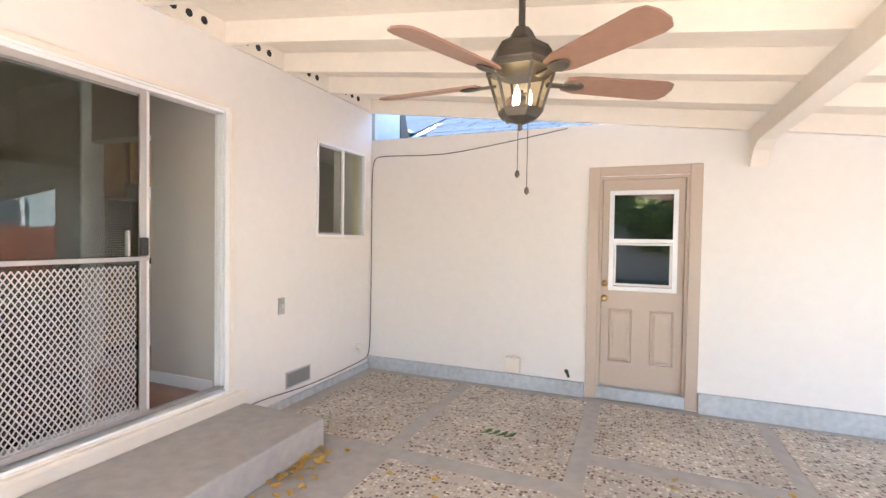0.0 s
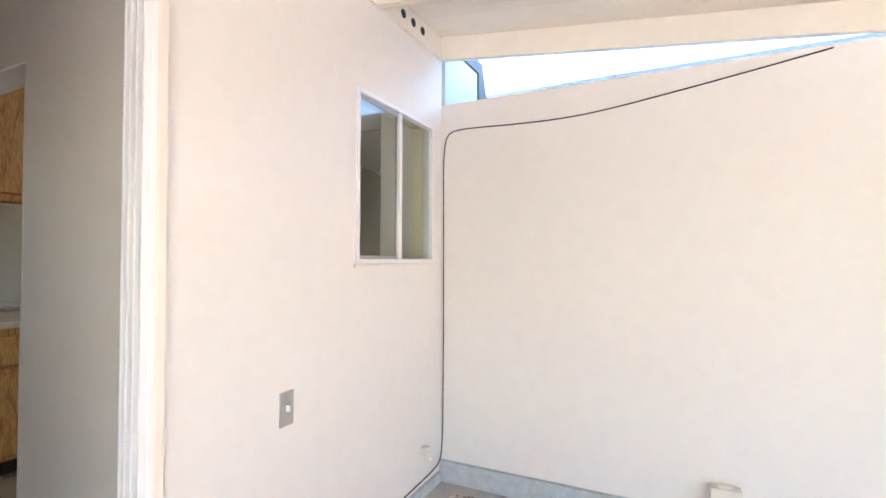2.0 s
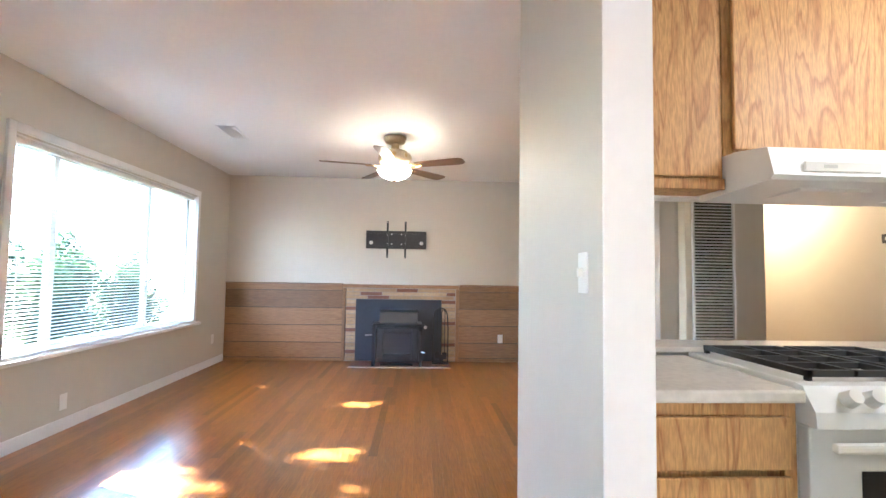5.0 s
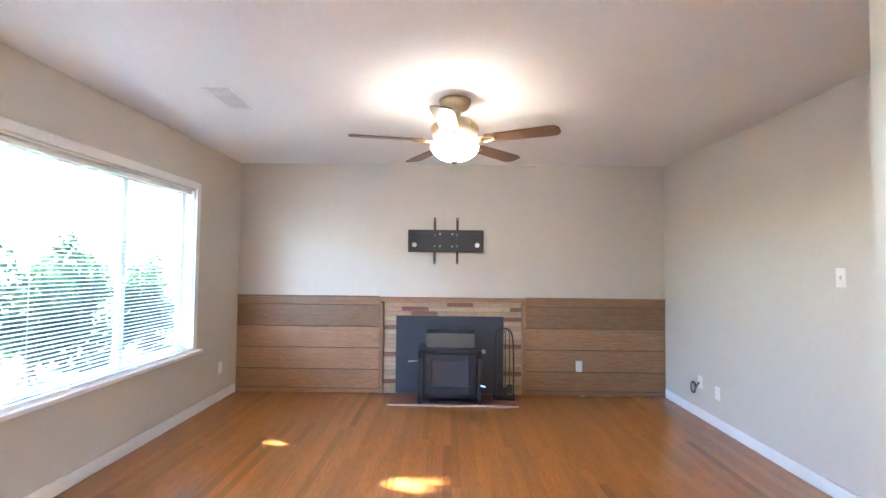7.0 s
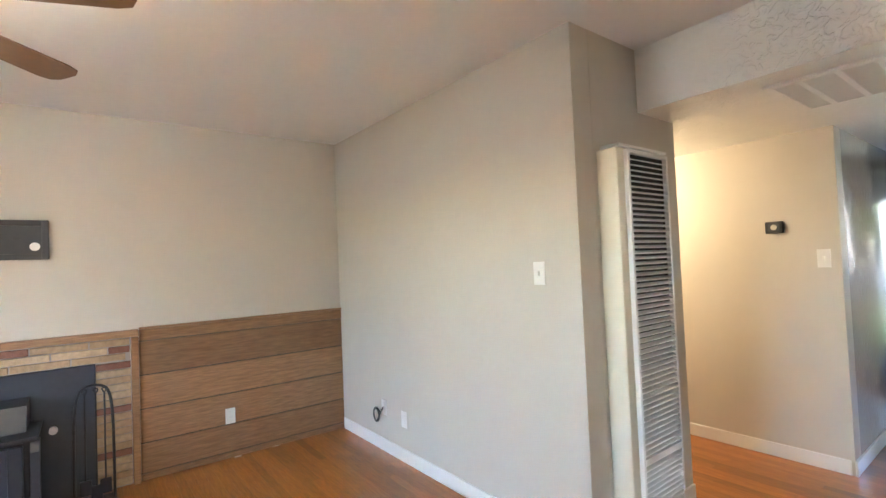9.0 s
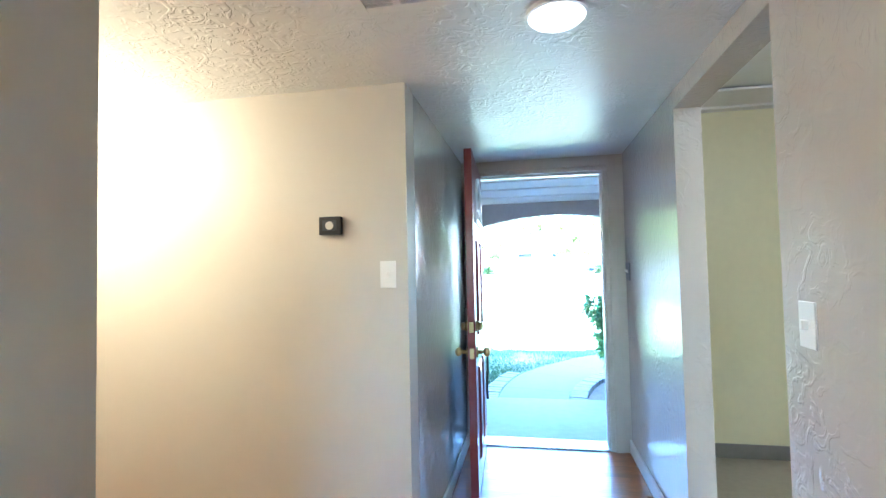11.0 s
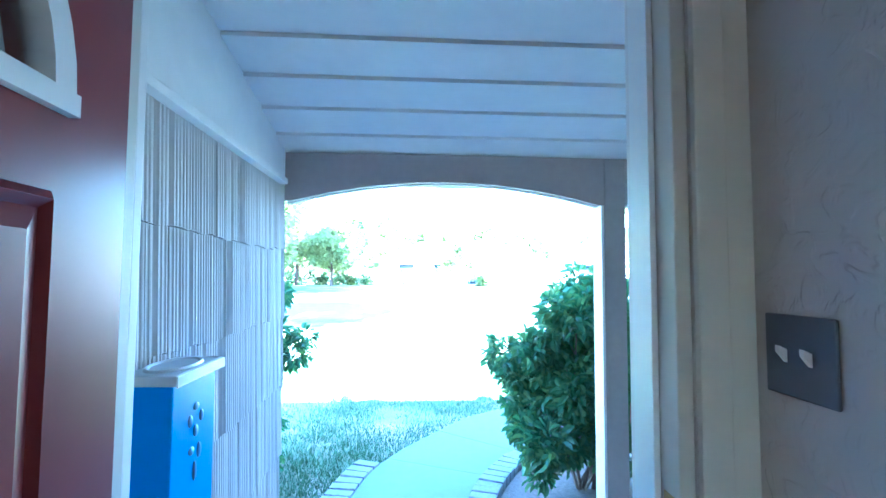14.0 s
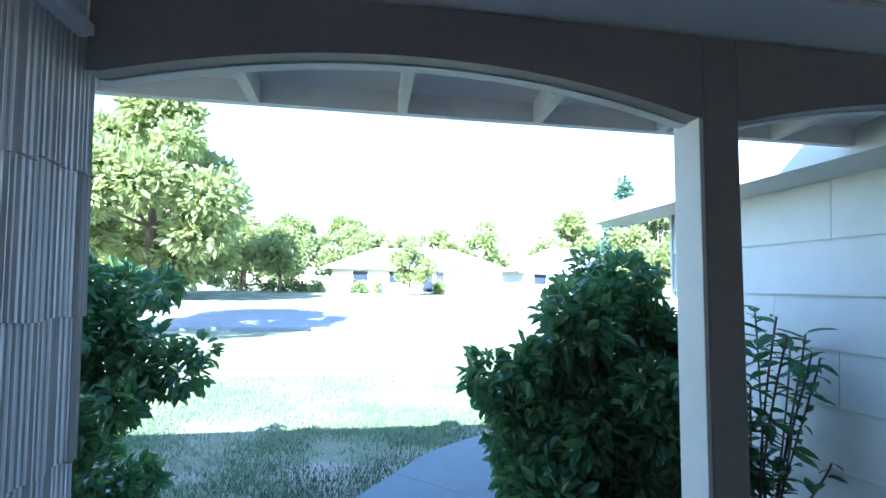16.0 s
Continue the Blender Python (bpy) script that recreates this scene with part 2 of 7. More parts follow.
CABINET_OAK = grained("honey_oak", (0.60, 0.34, 0.13), (0.42, 0.195, 0.065), 0.5, 2, 4.5, 0.0, 0.06, long=0.13)
FLOOR_OAK = grained("oak_floor", (0.36, 0.132, 0.025), (0.325, 0.114, 0.021), 0.28, 0, 5.0, 0.35, 0.16, odd=0.68)
FLOOR_OAK_JOINED = grained("oak_floor_joined", (0.36, 0.132, 0.025), (0.325, 0.114, 0.021), 0.28, 0, 5.0, 0.35, 0.16, True, odd=0.68)
PANEL_OAK = grained("pine_panelling", (0.31, 0.175, 0.085), (0.27, 0.145, 0.068), 0.42, 1, 5.0, 0.0, 0.30)


def aggregate():
    """Exposed pebbles in a cement matrix."""
    m = bpy.data.materials.new("exposed_aggregate")
    m.use_nodes = True
    n, l = m.node_tree.nodes, m.node_tree.links
    b = n["Principled BSDF"]
    geo, vor, big = n.new("ShaderNodeNewGeometry"), n.new("ShaderNodeTexVoronoi"), n.new("ShaderNodeTexNoise")
    vor.inputs["Scale"].default_value, big.inputs["Scale"].default_value = 42, 1.6
    l.new(geo.outputs["Position"], vor.inputs["Vector"])
    l.new(geo.outputs["Position"], big.inputs[0])
    sep = n.new("ShaderNodeSeparateColor")
    l.new(vor.outputs["Color"], sep.inputs[0])
    ramp = n.new("ShaderNodeValToRGB")
    ramp.color_ramp.elements[0].color, ramp.color_ramp.elements[0].position = (0.10, 0.075, 0.06, 1), 0.0
    ramp.color_ramp.elements[1].color, ramp.color_ramp.elements[1].position = (0.74, 0.68, 0.60, 1), 1.0
    for p, c in ((0.22, (0.24, 0.15, 0.11)), (0.34, (0.45, 0.37, 0.29)), (0.7, (0.54, 0.48, 0.40))):
        e = ramp.color_ramp.elements.new(p)
        e.color = (*c, 1)
    l.new(sep.outputs[0], ramp.inputs[0])
    edge = n.new("ShaderNodeMapRange")
    edge.inputs[1].default_value, edge.inputs[2].default_value = 0.38, 0.62
    l.new(vor.outputs["Distance"], edge.inputs[0])
    mixc = n.new("ShaderNodeMix")
    mixc.data_type = "RGBA"
    mixc.inputs["B"].default_value = (0.46, 0.41, 0.345, 1)
    l.new(edge.outputs[0], mixc.inputs["Factor"])
    l.new(ramp.outputs[0], mixc.inputs["A"])
    stain = n.new("ShaderNodeMapRange")
    stain.inputs[1].default_value, stain.inputs[2].default_value, stain.inputs[3].default_value, stain.inputs[4].default_value = 0.35, 0.65, 0.85, 1.1
    l.new(big.outputs[0], stain.inputs[0])
    out = n.new("ShaderNodeVectorMath")
    out.operation = "SCALE"
    l.new(mixc.outputs["Result"], out.inputs[0])
    l.new(stain.outputs[0], out.inputs["Scale"])
    l.new(out.outputs[0], b.inputs["Base Color"])
    b.inputs["Roughness"].default_value = 0.75
    bump = n.new("ShaderNodeBump")
    bump.inputs["Strength"].default_value, bump.inputs["Distance"].default_value, bump.invert = 0.5, 0.006, True
    l.new(vor.outputs["Distance"], bump.inputs["Height"])
    l.new(bump.outputs[0], b.inputs["Normal"])
    return m


AGGREGATE = aggregate()


def lawn_material():
    m = bpy.data.materials.new("patchy_lawn")
    m.use_nodes = True
    n, l = m.node_tree.nodes, m.node_tree.links
    b = n["Principled BSDF"]
    geo, a, c = n.new("ShaderNodeNewGeometry"), n.new("ShaderNodeTexNoise"), n.new("ShaderNodeTexNoise")
    a.inputs["Scale"].default_value, a.inputs["Detail"].default_value = 1.1, 8
    c.inputs["Scale"].default_value, c.inputs["Detail"].default_value = 40, 3
    ramp = n.new("ShaderNodeValToRGB")
    ramp.color_ramp.elements[0].color, ramp.color_ramp.elements[0].position = (0.31, 0.27, 0.21, 1), 0.36
    ramp.color_ramp.elements[1].color, ramp.color_ramp.elements[1].position = (0.13, 0.16, 0.08, 1), 0.60
    e = ramp.color_ramp.elements.new(0.46)
    e.color = (0.20, 0.20, 0.12, 1)
    var = n.new("ShaderNodeMapRange")
    var.inputs[3].default_value, var.inputs[4].default_value = 0.6, 1.4
    out = n.new("ShaderNodeVectorMath")
    out.operation = "SCALE"
    for t in (a, c):
        l.new(geo.outputs["Position"], t.inputs[0])
    l.new(a.outputs[0], ramp.inputs[0])
    l.new(c.outputs[0], var.inputs[0])
    l.new(ramp.outputs[0], out.inputs[0])
    l.new(var.outputs[0], out.inputs["Scale"])
    l.new(out.outputs[0], b.inputs["Base Color"])
    b.inputs["Roughness"].default_value = 0.95
    bump = n.new("ShaderNodeBump")
    bump.inputs["Strength"].default_value, bump.inputs["Distance"].default_value = 0.8, 0.03
    l.new(c.outputs[0], bump.inputs["Height"])
    l.new(bump.outputs[0], b.inputs["Normal"])
    return m


LAWN = lawn_material()


def leaf_material(name, color, through, gloss):
    """A thin leaf that shines above and lets light through."""
    m = material(name, color, gloss, vary=0.4, scale=6)
    n, l = m.node_tree.nodes, m.node_tree.links
    tl, mix = n.new("ShaderNodeBsdfTranslucent"), n.new("ShaderNodeMixShader")
    tl.inputs[0].default_value = (*through, 1)
    mix.inputs[0].default_value = 0.35
    l.new(n["Principled BSDF"].outputs[0], mix.inputs[1])
    l.new(tl.outputs[0], mix.inputs[2])
    l.new(mix.outputs[0], n["Material Output"].inputs[0])
    return m


LEAF = leaf_material("shrub_leaf", (0.075, 0.16, 0.085), (0.12, 0.23, 0.07), 0.2)
LEAF_B = leaf_material("olive_shrub_leaf", (0.12, 0.20, 0.09), (0.18, 0.30, 0.08), 0.24)
HEDGE_LEAF = leaf_material("hedge_leaf", (0.05, 0.08, 0.045), (0.04, 0.07, 0.025), 0.5)
TREE_LEAF = leaf_material("tree_leaf", (0.21, 0.25, 0.10), (0.46, 0.52, 0.20), 0.5)
TREE_LEAF_B = leaf_material("bluish_tree_leaf", (0.07, 0.13, 0.09), (0.10, 0.18, 0.10), 0.6)


def blind_material():
    m = bpy.data.materials.new("blind_vinyl")
    m.use_nodes = True
    n, l = m.node_tree.nodes, m.node_tree.links
    n.remove(n["Principled BSDF"])
    df, tl, mix = n.new("ShaderNodeBsdfDiffuse"), n.new("ShaderNodeBsdfTranslucent"), n.new("ShaderNodeMixShader")
    df.inputs[0].default_value, tl.inputs[0].default_value = (0.82, 0.82, 0.80, 1), (0.8, 0.8, 0.78, 1)
    mix.inputs[0].default_value = 0.45
    l.new(df.outputs[0], mix.inputs[1])
    l.new(tl.outputs[0], mix.inputs[2])
    l.new(mix.outputs[0], n["Material Output"].inputs[0])
    return m


BLIND = blind_material()


# ---- builders ----
def box(bm, x0, x1, y0, y1, z0, z1, bevel=0.0):
    v = [bm.verts.new((x, y, z)) for x in (x0, x1) for y in (y0, y1) for z in (z0, z1)]
    fs = [bm.faces.new([v[i] for i in q]) for q in ((0, 1, 3, 2), (4, 6, 7, 5), (0, 4, 5, 1), (2, 3, 7, 6), (0, 2, 6, 4), (1, 5, 7, 3))]
    if bevel:
        bmesh.ops.bevel(bm, geom=list({e for f in fs for e in f.edges}), offset=bevel, segments=2, affect="EDGES", profile=0.6)
    return bm


def boxes(*rows, bevel=0.0):
    bm = bmesh.new()
    for r in rows:
        box(bm, *r, bevel=bevel)
    return bm


def mesh_object(name, bm, mat, smooth=False):
    me = bpy.data.meshes.new(name)
    bmesh.ops.recalc_face_normals(bm, faces=bm.faces)
    bm.to_mesh(me)
    bm.free()
    if mat:
        me.materials.append(mat)
    if smooth:
        me.shade_smooth()
    return new(name, me)


def part(name, bm, mat, parent, label="", smooth=False):
    ob = mesh_object(name, bm, mat, smooth)
    ob.parent = parent
    return tagged(ob, label)


def thing(name, label, category, at=(0, 0, 0), turn=0.0, group="", kind=""):
    ob = new(name)
    ob.matrix_world = pose(*at, 0, 0, turn)
    return tagged(ob, label, category, group, kind)


def structure(name, bm, mat, label, category):
    return tagged(mesh_object(name, bm, mat), label, category, kind="structure")


def wall_y(y0, y1, x0, x1, z0, z1, holes=()):
    """A wall along x, between y0 and y1, with holes (x0, x1, z0, z1)."""
    rows, x = [], x0
    for hx0, hx1, hz0, hz1 in sorted(holes):
        rows.append((x, hx0, y0, y1, z0, z1))
        if hz0 > z0:
            rows.append((hx0, hx1, y0, y1, z0, hz0))
        if hz1 < z1:
            rows.append((hx0, hx1, y0, y1, hz1, z1))
        x = hx1
    rows.append((x, x1, y0, y1, z0, z1))
    return boxes(*rows)


def wall_x(x0, x1, y0, y1, z0, z1, holes=()):
    bm = wall_y(x0, x1, y0, y1, z0, z1, holes)
    for v in bm.verts:
        v.co.x, v.co.y = v.co.y, v.co.x
    return bm



def cyl(bm, a, b, r0, r1=None, n=12, caps=True):
    """A cone or cylinder from a to b."""
    a, b = Vector(a), Vector(b)
    r1 = r0 if r1 is None else r1
    turn = (b - a).to_track_quat("Z", "Y").to_matrix().to_4x4()
    bmesh.ops.create_cone(bm, cap_ends=caps, segments=n, radius1=r0, radius2=r1, depth=(b - a).length, matrix=Matrix.Translation((a + b) / 2) @ turn)
    return bm


def lathe(bm, rows, n=24, centre=(0, 0, 0), wobble=None):
    """A turned shape from (radius, z) rows."""
    rings = []
    for r, z in rows:
        rings.append([bm.verts.new((centre[0] + r * math.cos(6.28319 * i / n), centre[1] + r * math.sin(6.28319 * i / n), centre[2] + z)) for i in range(n)])
    for a, b in zip(rings, rings[1:]):
        for i in range(n):
            bm.faces.new((a[i], a[(i + 1) % n], b[(i + 1) % n], b[i]))
    for ring in (rings[0], rings[-1]):
        if (ring[0].co - ring[n // 2].co).length > 1e-4:
            bm.faces.new(ring)
    return bm


def outline(bm, pts, axis, lo, hi):
    """A flat outline pushed through from lo to hi along an axis; pts are the other two coordinates in order."""
    def place(p, d):
        q = list(p)
        q.insert(axis, d)
        return q
    lower, upper = [bm.verts.new(place(p, lo)) for p in pts], [bm.verts.new(place(p, hi)) for p in pts]
    bm.faces.new(lower)
    bm.faces.new(upper[::-1])
    for i in range(len(pts)):
        j = (i + 1) % len(pts)
        bm.faces.new((lower[i], upper[i], upper[j], lower[j]))
    return bm


def ring_frame(bm, axis, lo, hi, a0, a1, b0, b1, w, bevel=0.0):
    """A rectangular frame of width w in the plane across an axis."""
    for r in ((a0, a0 + w, b0, b1), (a1 - w, a1, b0, b1), (a0 + w, a1 - w, b0, b0 + w), (a0 + w, a1 - w, b1 - w, b1)):
        if axis == 0:
            box(bm, lo, hi, *r, bevel=bevel)
        else:
            box(bm, r[0], r[1], lo, hi, r[2], r[3], bevel=bevel)
    return bm


def tube(name, pts, radius, mat, parent=None, label="", category=""):
    cu = bpy.data.curves.new(name, "CURVE")
    cu.dimensions, cu.bevel_depth, cu.bevel_resolution = "3D", radius, 2
    sp = cu.splines.new("NURBS")
    sp.points.add(len(pts) - 1)
    for p, q in zip(sp.points, pts):
        p.co = (*q, 1)
    sp.use_endpoint_u = True
    cu.materials.append(mat)
    tmp = bpy.data.objects.new(name, cu)
    me = bpy.data.meshes.new_from_object(tmp)
    bpy.data.objects.remove(tmp)
    ob = new(name, me)
    if parent:
        ob.parent = parent
    return tagged(ob, label, category)


def panel_face(bm, axis, face, sign, a0, a1, b0, b1, depth=0.012, rim=0.03):
    """A raised field inside a sunk rim, standing on a face; sign gives the way out."""
    d = sign * depth
    rows = ((0.0, 0.0), (rim * 0.35, d), (rim * 0.7, d * 0.2), (rim * 1.5, d * 1.0))
    loops = []
    for inset, h in rows:
        pts = ((a0 + inset, b0 + inset), (a1 - inset, b0 + inset), (a1 - inset, b1 - inset), (a0 + inset, b1 - inset))
        loops.append([bm.verts.new((face + h, p[0], p[1]) if axis == 0 else (p[0], face + h, p[1])) for p in pts])
    for lo, hi in zip(loops, loops[1:]):
        for i in range(4):
            bm.faces.new((lo[i], lo[(i + 1) % 4], hi[(i + 1) % 4], hi[i]))
    bm.faces.new(loops[-1])
    return bm


def wall_plate(name, label, axis, face, sign, a, b, kind_of="switch", mat=None, w=0.07, h=0.115, group=""):
    """A cover plate with a toggle or sockets, on a wall across an axis."""
    t = thing(name, label, "switch" if kind_of == "switch" else "outlet", group=group)
    lo, hi = sorted((face, face + sign * 0.006))
    bm = box(bmesh.new(), lo, hi, a - w / 2, a + w / 2, b - h / 2, b + h / 2, bevel=0.002) if axis == 0 else box(bmesh.new(), a - w / 2, a + w / 2, lo, hi, b - h / 2, b + h / 2, bevel=0.002)
    part("plate", bm, mat or PLASTIC, t)
    lo, hi = sorted((face + sign * 0.005, face + sign * (0.02 if kind_of == "switch" else 0.009)))
    spots = ((0.006, 0.012, 0.0),) if kind_of == "switch" else ((0.016, 0.013, 0.021), (0.016, 0.013, -0.021))
    for sw, sh, dz in spots:
        bm = box(bmesh.new(), lo, hi, a - sw, a + sw, b + dz - sh, b + dz + sh, bevel=0.002) if axis == 0 else box(bmesh.new(), a - sw, a + sw, lo, hi, b + dz - sh, b + dz + sh, bevel=0.002)
        part("toggle" if kind_of == "switch" else "socket", bm, PLASTIC, t)
    return t

# ---- large structure ----
LIVING_TOP, HALL_TOP, PATIO = 2.505, 2.165, -0.27
SLIDER = (0.56, 2.385, 0.03, 2.09)
KITCHEN_WINDOW = (3.385, 4.21, 1.175, 2.06)
structure("wall_patio_side", wall_x(-2.485, -2.41, -3.2, 4.34, -0.5, 2.75, [SLIDER, KITCHEN_WINDOW]), STUCCO, "off-white stucco house wall beside the patio", "wall")
structure("wall_patio_lining", wall_x(-2.575, -2.488, -0.66, 2.40, -0.1, 2.6, [SLIDER]), GREIGE, "greige painted inner wall beside the sliding door", "wall")
structure("wall_kitchen_side", wall_x(-2.56, -2.488, 2.53, 7.6, -0.1, 2.6, [KITCHEN_WINDOW]), YELLOW, "pale yellow painted kitchen wall", "wall")
structure("wall_patio_back", wall_y(4.34, 4.48, -2.9, 3.2, -0.5, 2.24, [(0.0, 0.73, -0.6, 1.76)]), STUCCO, "off-white stucco wall behind the patio", "wall")
structure("wall_patio_end", boxes((3.06, 3.2, 4.482, 8.0, -0.5, 2.2)), STUCCO, "off-white stucco end wall of the garage wing", "wall")
structure("wall_divider", wall_y(2.40, 2.53, -5.05, -2.488, 0, LIVING_TOP, [(-4.04, -3.25, 0, 1.96)]), GREIGE, "greige painted dividing wall with an opening to the kitchen", "wall")
structure("wall_fireplace", boxes((-9.55, -9.39, -0.8, 4.15, -0.1, 2.6)), GREIGE, "greige painted fireplace wall", "wall")
structure("wall_window", wall_y(-0.80, -0.66, -9.39, -2.488, -0.1, 2.6, [(-8.46, -5.96, 0.60, 2.05)]), GREIGE, "greige painted window wall", "wall")
structure("wall_living_right", boxes((-9.39, -6.825, 4.01, 4.15, -0.1, 2.6)), GREIGE, "greige painted living room wall", "wall")
structure("wall_heater", boxes((-6.965, -6.825, 4.152, 4.95, -0.1, 2.6)), GREIGE, "greige painted wall behind the heater", "wall")
structure("wall_hall_back", boxes((-12.0, -6.31, 5.93, 6.07, -0.1, 2.6)), GREIGE, "greige painted hall wall with a thermostat", "wall")
structure("wall_hall_near", boxes((-12.0, -6.967, 4.81, 4.95, -0.1, 2.6)), GREIGE, "greige painted hall wall", "wall")
structure("wall_hall_end", boxes((-12.14, -12.002, 4.81, 6.07, -0.1, 2.6)), GREIGE, "greige painted wall at the end of the hall", "wall")
structure("wall_entry_left", boxes((-6.45, -6.31, 6.072, 7.6, -0.1, 2.6)), SKIP_TROWEL, "glossy skip-trowelled greige entry wall", "wall")
structure("wall_entry_right", wall_x(-5.12, -5.0, 4.45, 7.6, 0, 2.6, [(5.42, 6.33, 0, 2.08)]), SKIP_TROWEL, "glossy skip-trowelled greige entry wall with an opening", "wall")
structure("wall_front_entry", wall_y(7.6, 7.74, -6.45, -5.0, -0.3, 2.9, [(-6.26, -5.23, 0.0, 2.085)]), GREIGE, "greige painted wall around the front door", "wall")
structure("wall_front_kitchen", wall_y(7.6, 7.74, -4.998, -2.4, -0.3, 2.9, [(-4.03, -2.95, 0.86, 1.99)]), YELLOW, "pale yellow wall around the blinds window", "wall")
structure("wall_pass_header", boxes((-5.05, -4.95, 2.532, 4.448, 1.55, LIVING_TOP)), WHITE, "white painted header over the pass-through", "wall")
structure("wall_pass_half", boxes((-5.05, -4.87, 2.532, 4.448, 0, 0.865)), GREIGE, "greige painted half wall under the pass-through", "wall")
structure("pass_ledge", boxes((-5.08, -4.84, 2.534, 4.446, 0.867, 0.89), bevel=0.006), LAMINATE, "marbled laminate ledge on the half wall", "ledge")
# Thin white facing added: bright light on the greige reveal, put in as colour.
structure("lit_opening_edge", boxes((-4.042, -4.036, 2.398, 2.532, 0.001, 1.954), (-4.042, -3.248, 2.398, 2.532, 1.954, 1.962), bevel=0.0015), WHITE, "edge of the kitchen opening, whitened for the bright light on it", "trim")
structure("corner_bead", cyl(bmesh.new(), (-3.246, 2.411, 0.001), (-3.246, 2.411, 1.958), 0.013, 0.013, 14), GREIGE, "rounded greige plaster corner of the kitchen opening", "trim")
structure("subfloor", boxes((-12.0, -2.488, -0.8, 7.74, -0.16, -0.014)), CONCRETE, "concrete slab under the house floors", "floor")
structure("floor_kitchen", boxes((-4.95, -2.56, 2.53, 7.6, -0.014, 0.0), (-4.04, -3.25, 2.40, 2.53, -0.014, -0.001)), VINYL, "mottled tan vinyl kitchen floor", "floor")
structure("ceiling_living", boxes((-9.39, -2.488, -0.66, 4.57, LIVING_TOP, LIVING_TOP + 0.06)), CEILING, "white painted living room ceiling", "ceiling")
structure("ceiling_kitchen", boxes((-5.0, -2.488, 4.572, 7.6, LIVING_TOP, LIVING_TOP + 0.06)), CEILING, "white painted kitchen ceiling", "ceiling")
structure("ceiling_hall", boxes((-12.0, -5.122, 4.57, 7.6, HALL_TOP, 2.58)), CEILING_ROUGH, "lower white trowel-textured hall ceiling", "ceiling")


def ground_height(x, y):
    rise = max(0.0, min(1.0, (y - 24) / 26))
    return -0.33 + 0.8 * rise * rise * (3 - 2 * rise)


def ground_sheet():
    xs = [-600, -200, -90, -45, -25, -16, -12, -9, -7, -5.5, -4, -2, 2, 8, 20, 45, 90, 200, 600]
    ys = [-600, -150, -60, -20, -8, 4, 8, 9.5, 11, 12.5, 14, 16, 19, 22, 25, 28, 32, 36, 40, 45, 50, 60, 90, 200, 600]
    me = bpy.data.meshes.new("ground")
    vs = [(x, y, ground_height(x, y)) for y in ys for x in xs]
    n = len(xs)
    me.from_pydata(vs, [], [(j * n + i, j * n + i + 1, (j + 1) * n + i + 1, (j + 1) * n + i) for j in range(len(ys) - 1) for i in range(n - 1)])
    me.materials.append(LAWN)
    return tagged(new("ground", me), "patchy dry lawn with bare soil", "lawn", kind="structure")


ground_sheet()
structure("floor_patio", boxes((-2.41, 12.0, -8.0, 4.34, -0.5, PATIO)), CONCRETE, "grey concrete bands of the patio floor", "floor")
structure("kerb_back", boxes((-2.405, -0.105, 4.30, 4.338, PATIO, -0.135), (0.83, 3.2, 4.29, 4.338, PATIO, -0.10), bevel=0.006), KERB, "worn grey-blue painted kerb at the wall", "kerb")
structure("kerb_side", boxes((-2.408, -2.385, 2.55, 4.30, PATIO, -0.20), bevel=0.005), KERB, "worn grey-blue painted kerb at the house wall", "kerb")
structure("slider_apron", boxes((-2.408, -2.375, 0.4, 2.52, PATIO, 0.0), (-2.408, -2.35, 0.4, 2.50, 0.002, 0.03), bevel=0.004), CREAM, "white painted board under the sliding door", "trim")
structure("porch_floor", boxes((-6.38, -2.86, 7.60, 9.30, -0.5, -0.10)), PORCH_CONCRETE, "grey concrete porch floor", "floor")
structure("door_sill", boxes((-6.26, -5.23, 7.60, 7.78, -0.098, 0.012), bevel=0.006), STEEL, "metal front door sill", "sill")
structure("lining_shingle_wall", boxes((-6.60, -6.40, 7.742, 9.36, -0.5, 2.9)), SIDING, "grey sheathing behind the shingles", "wall")
structure("wall_garage", boxes((-2.83, -2.70, 7.742, 12.0, -0.5, 2.1)), LAP, "pale sheathing behind the garage siding", "wall")


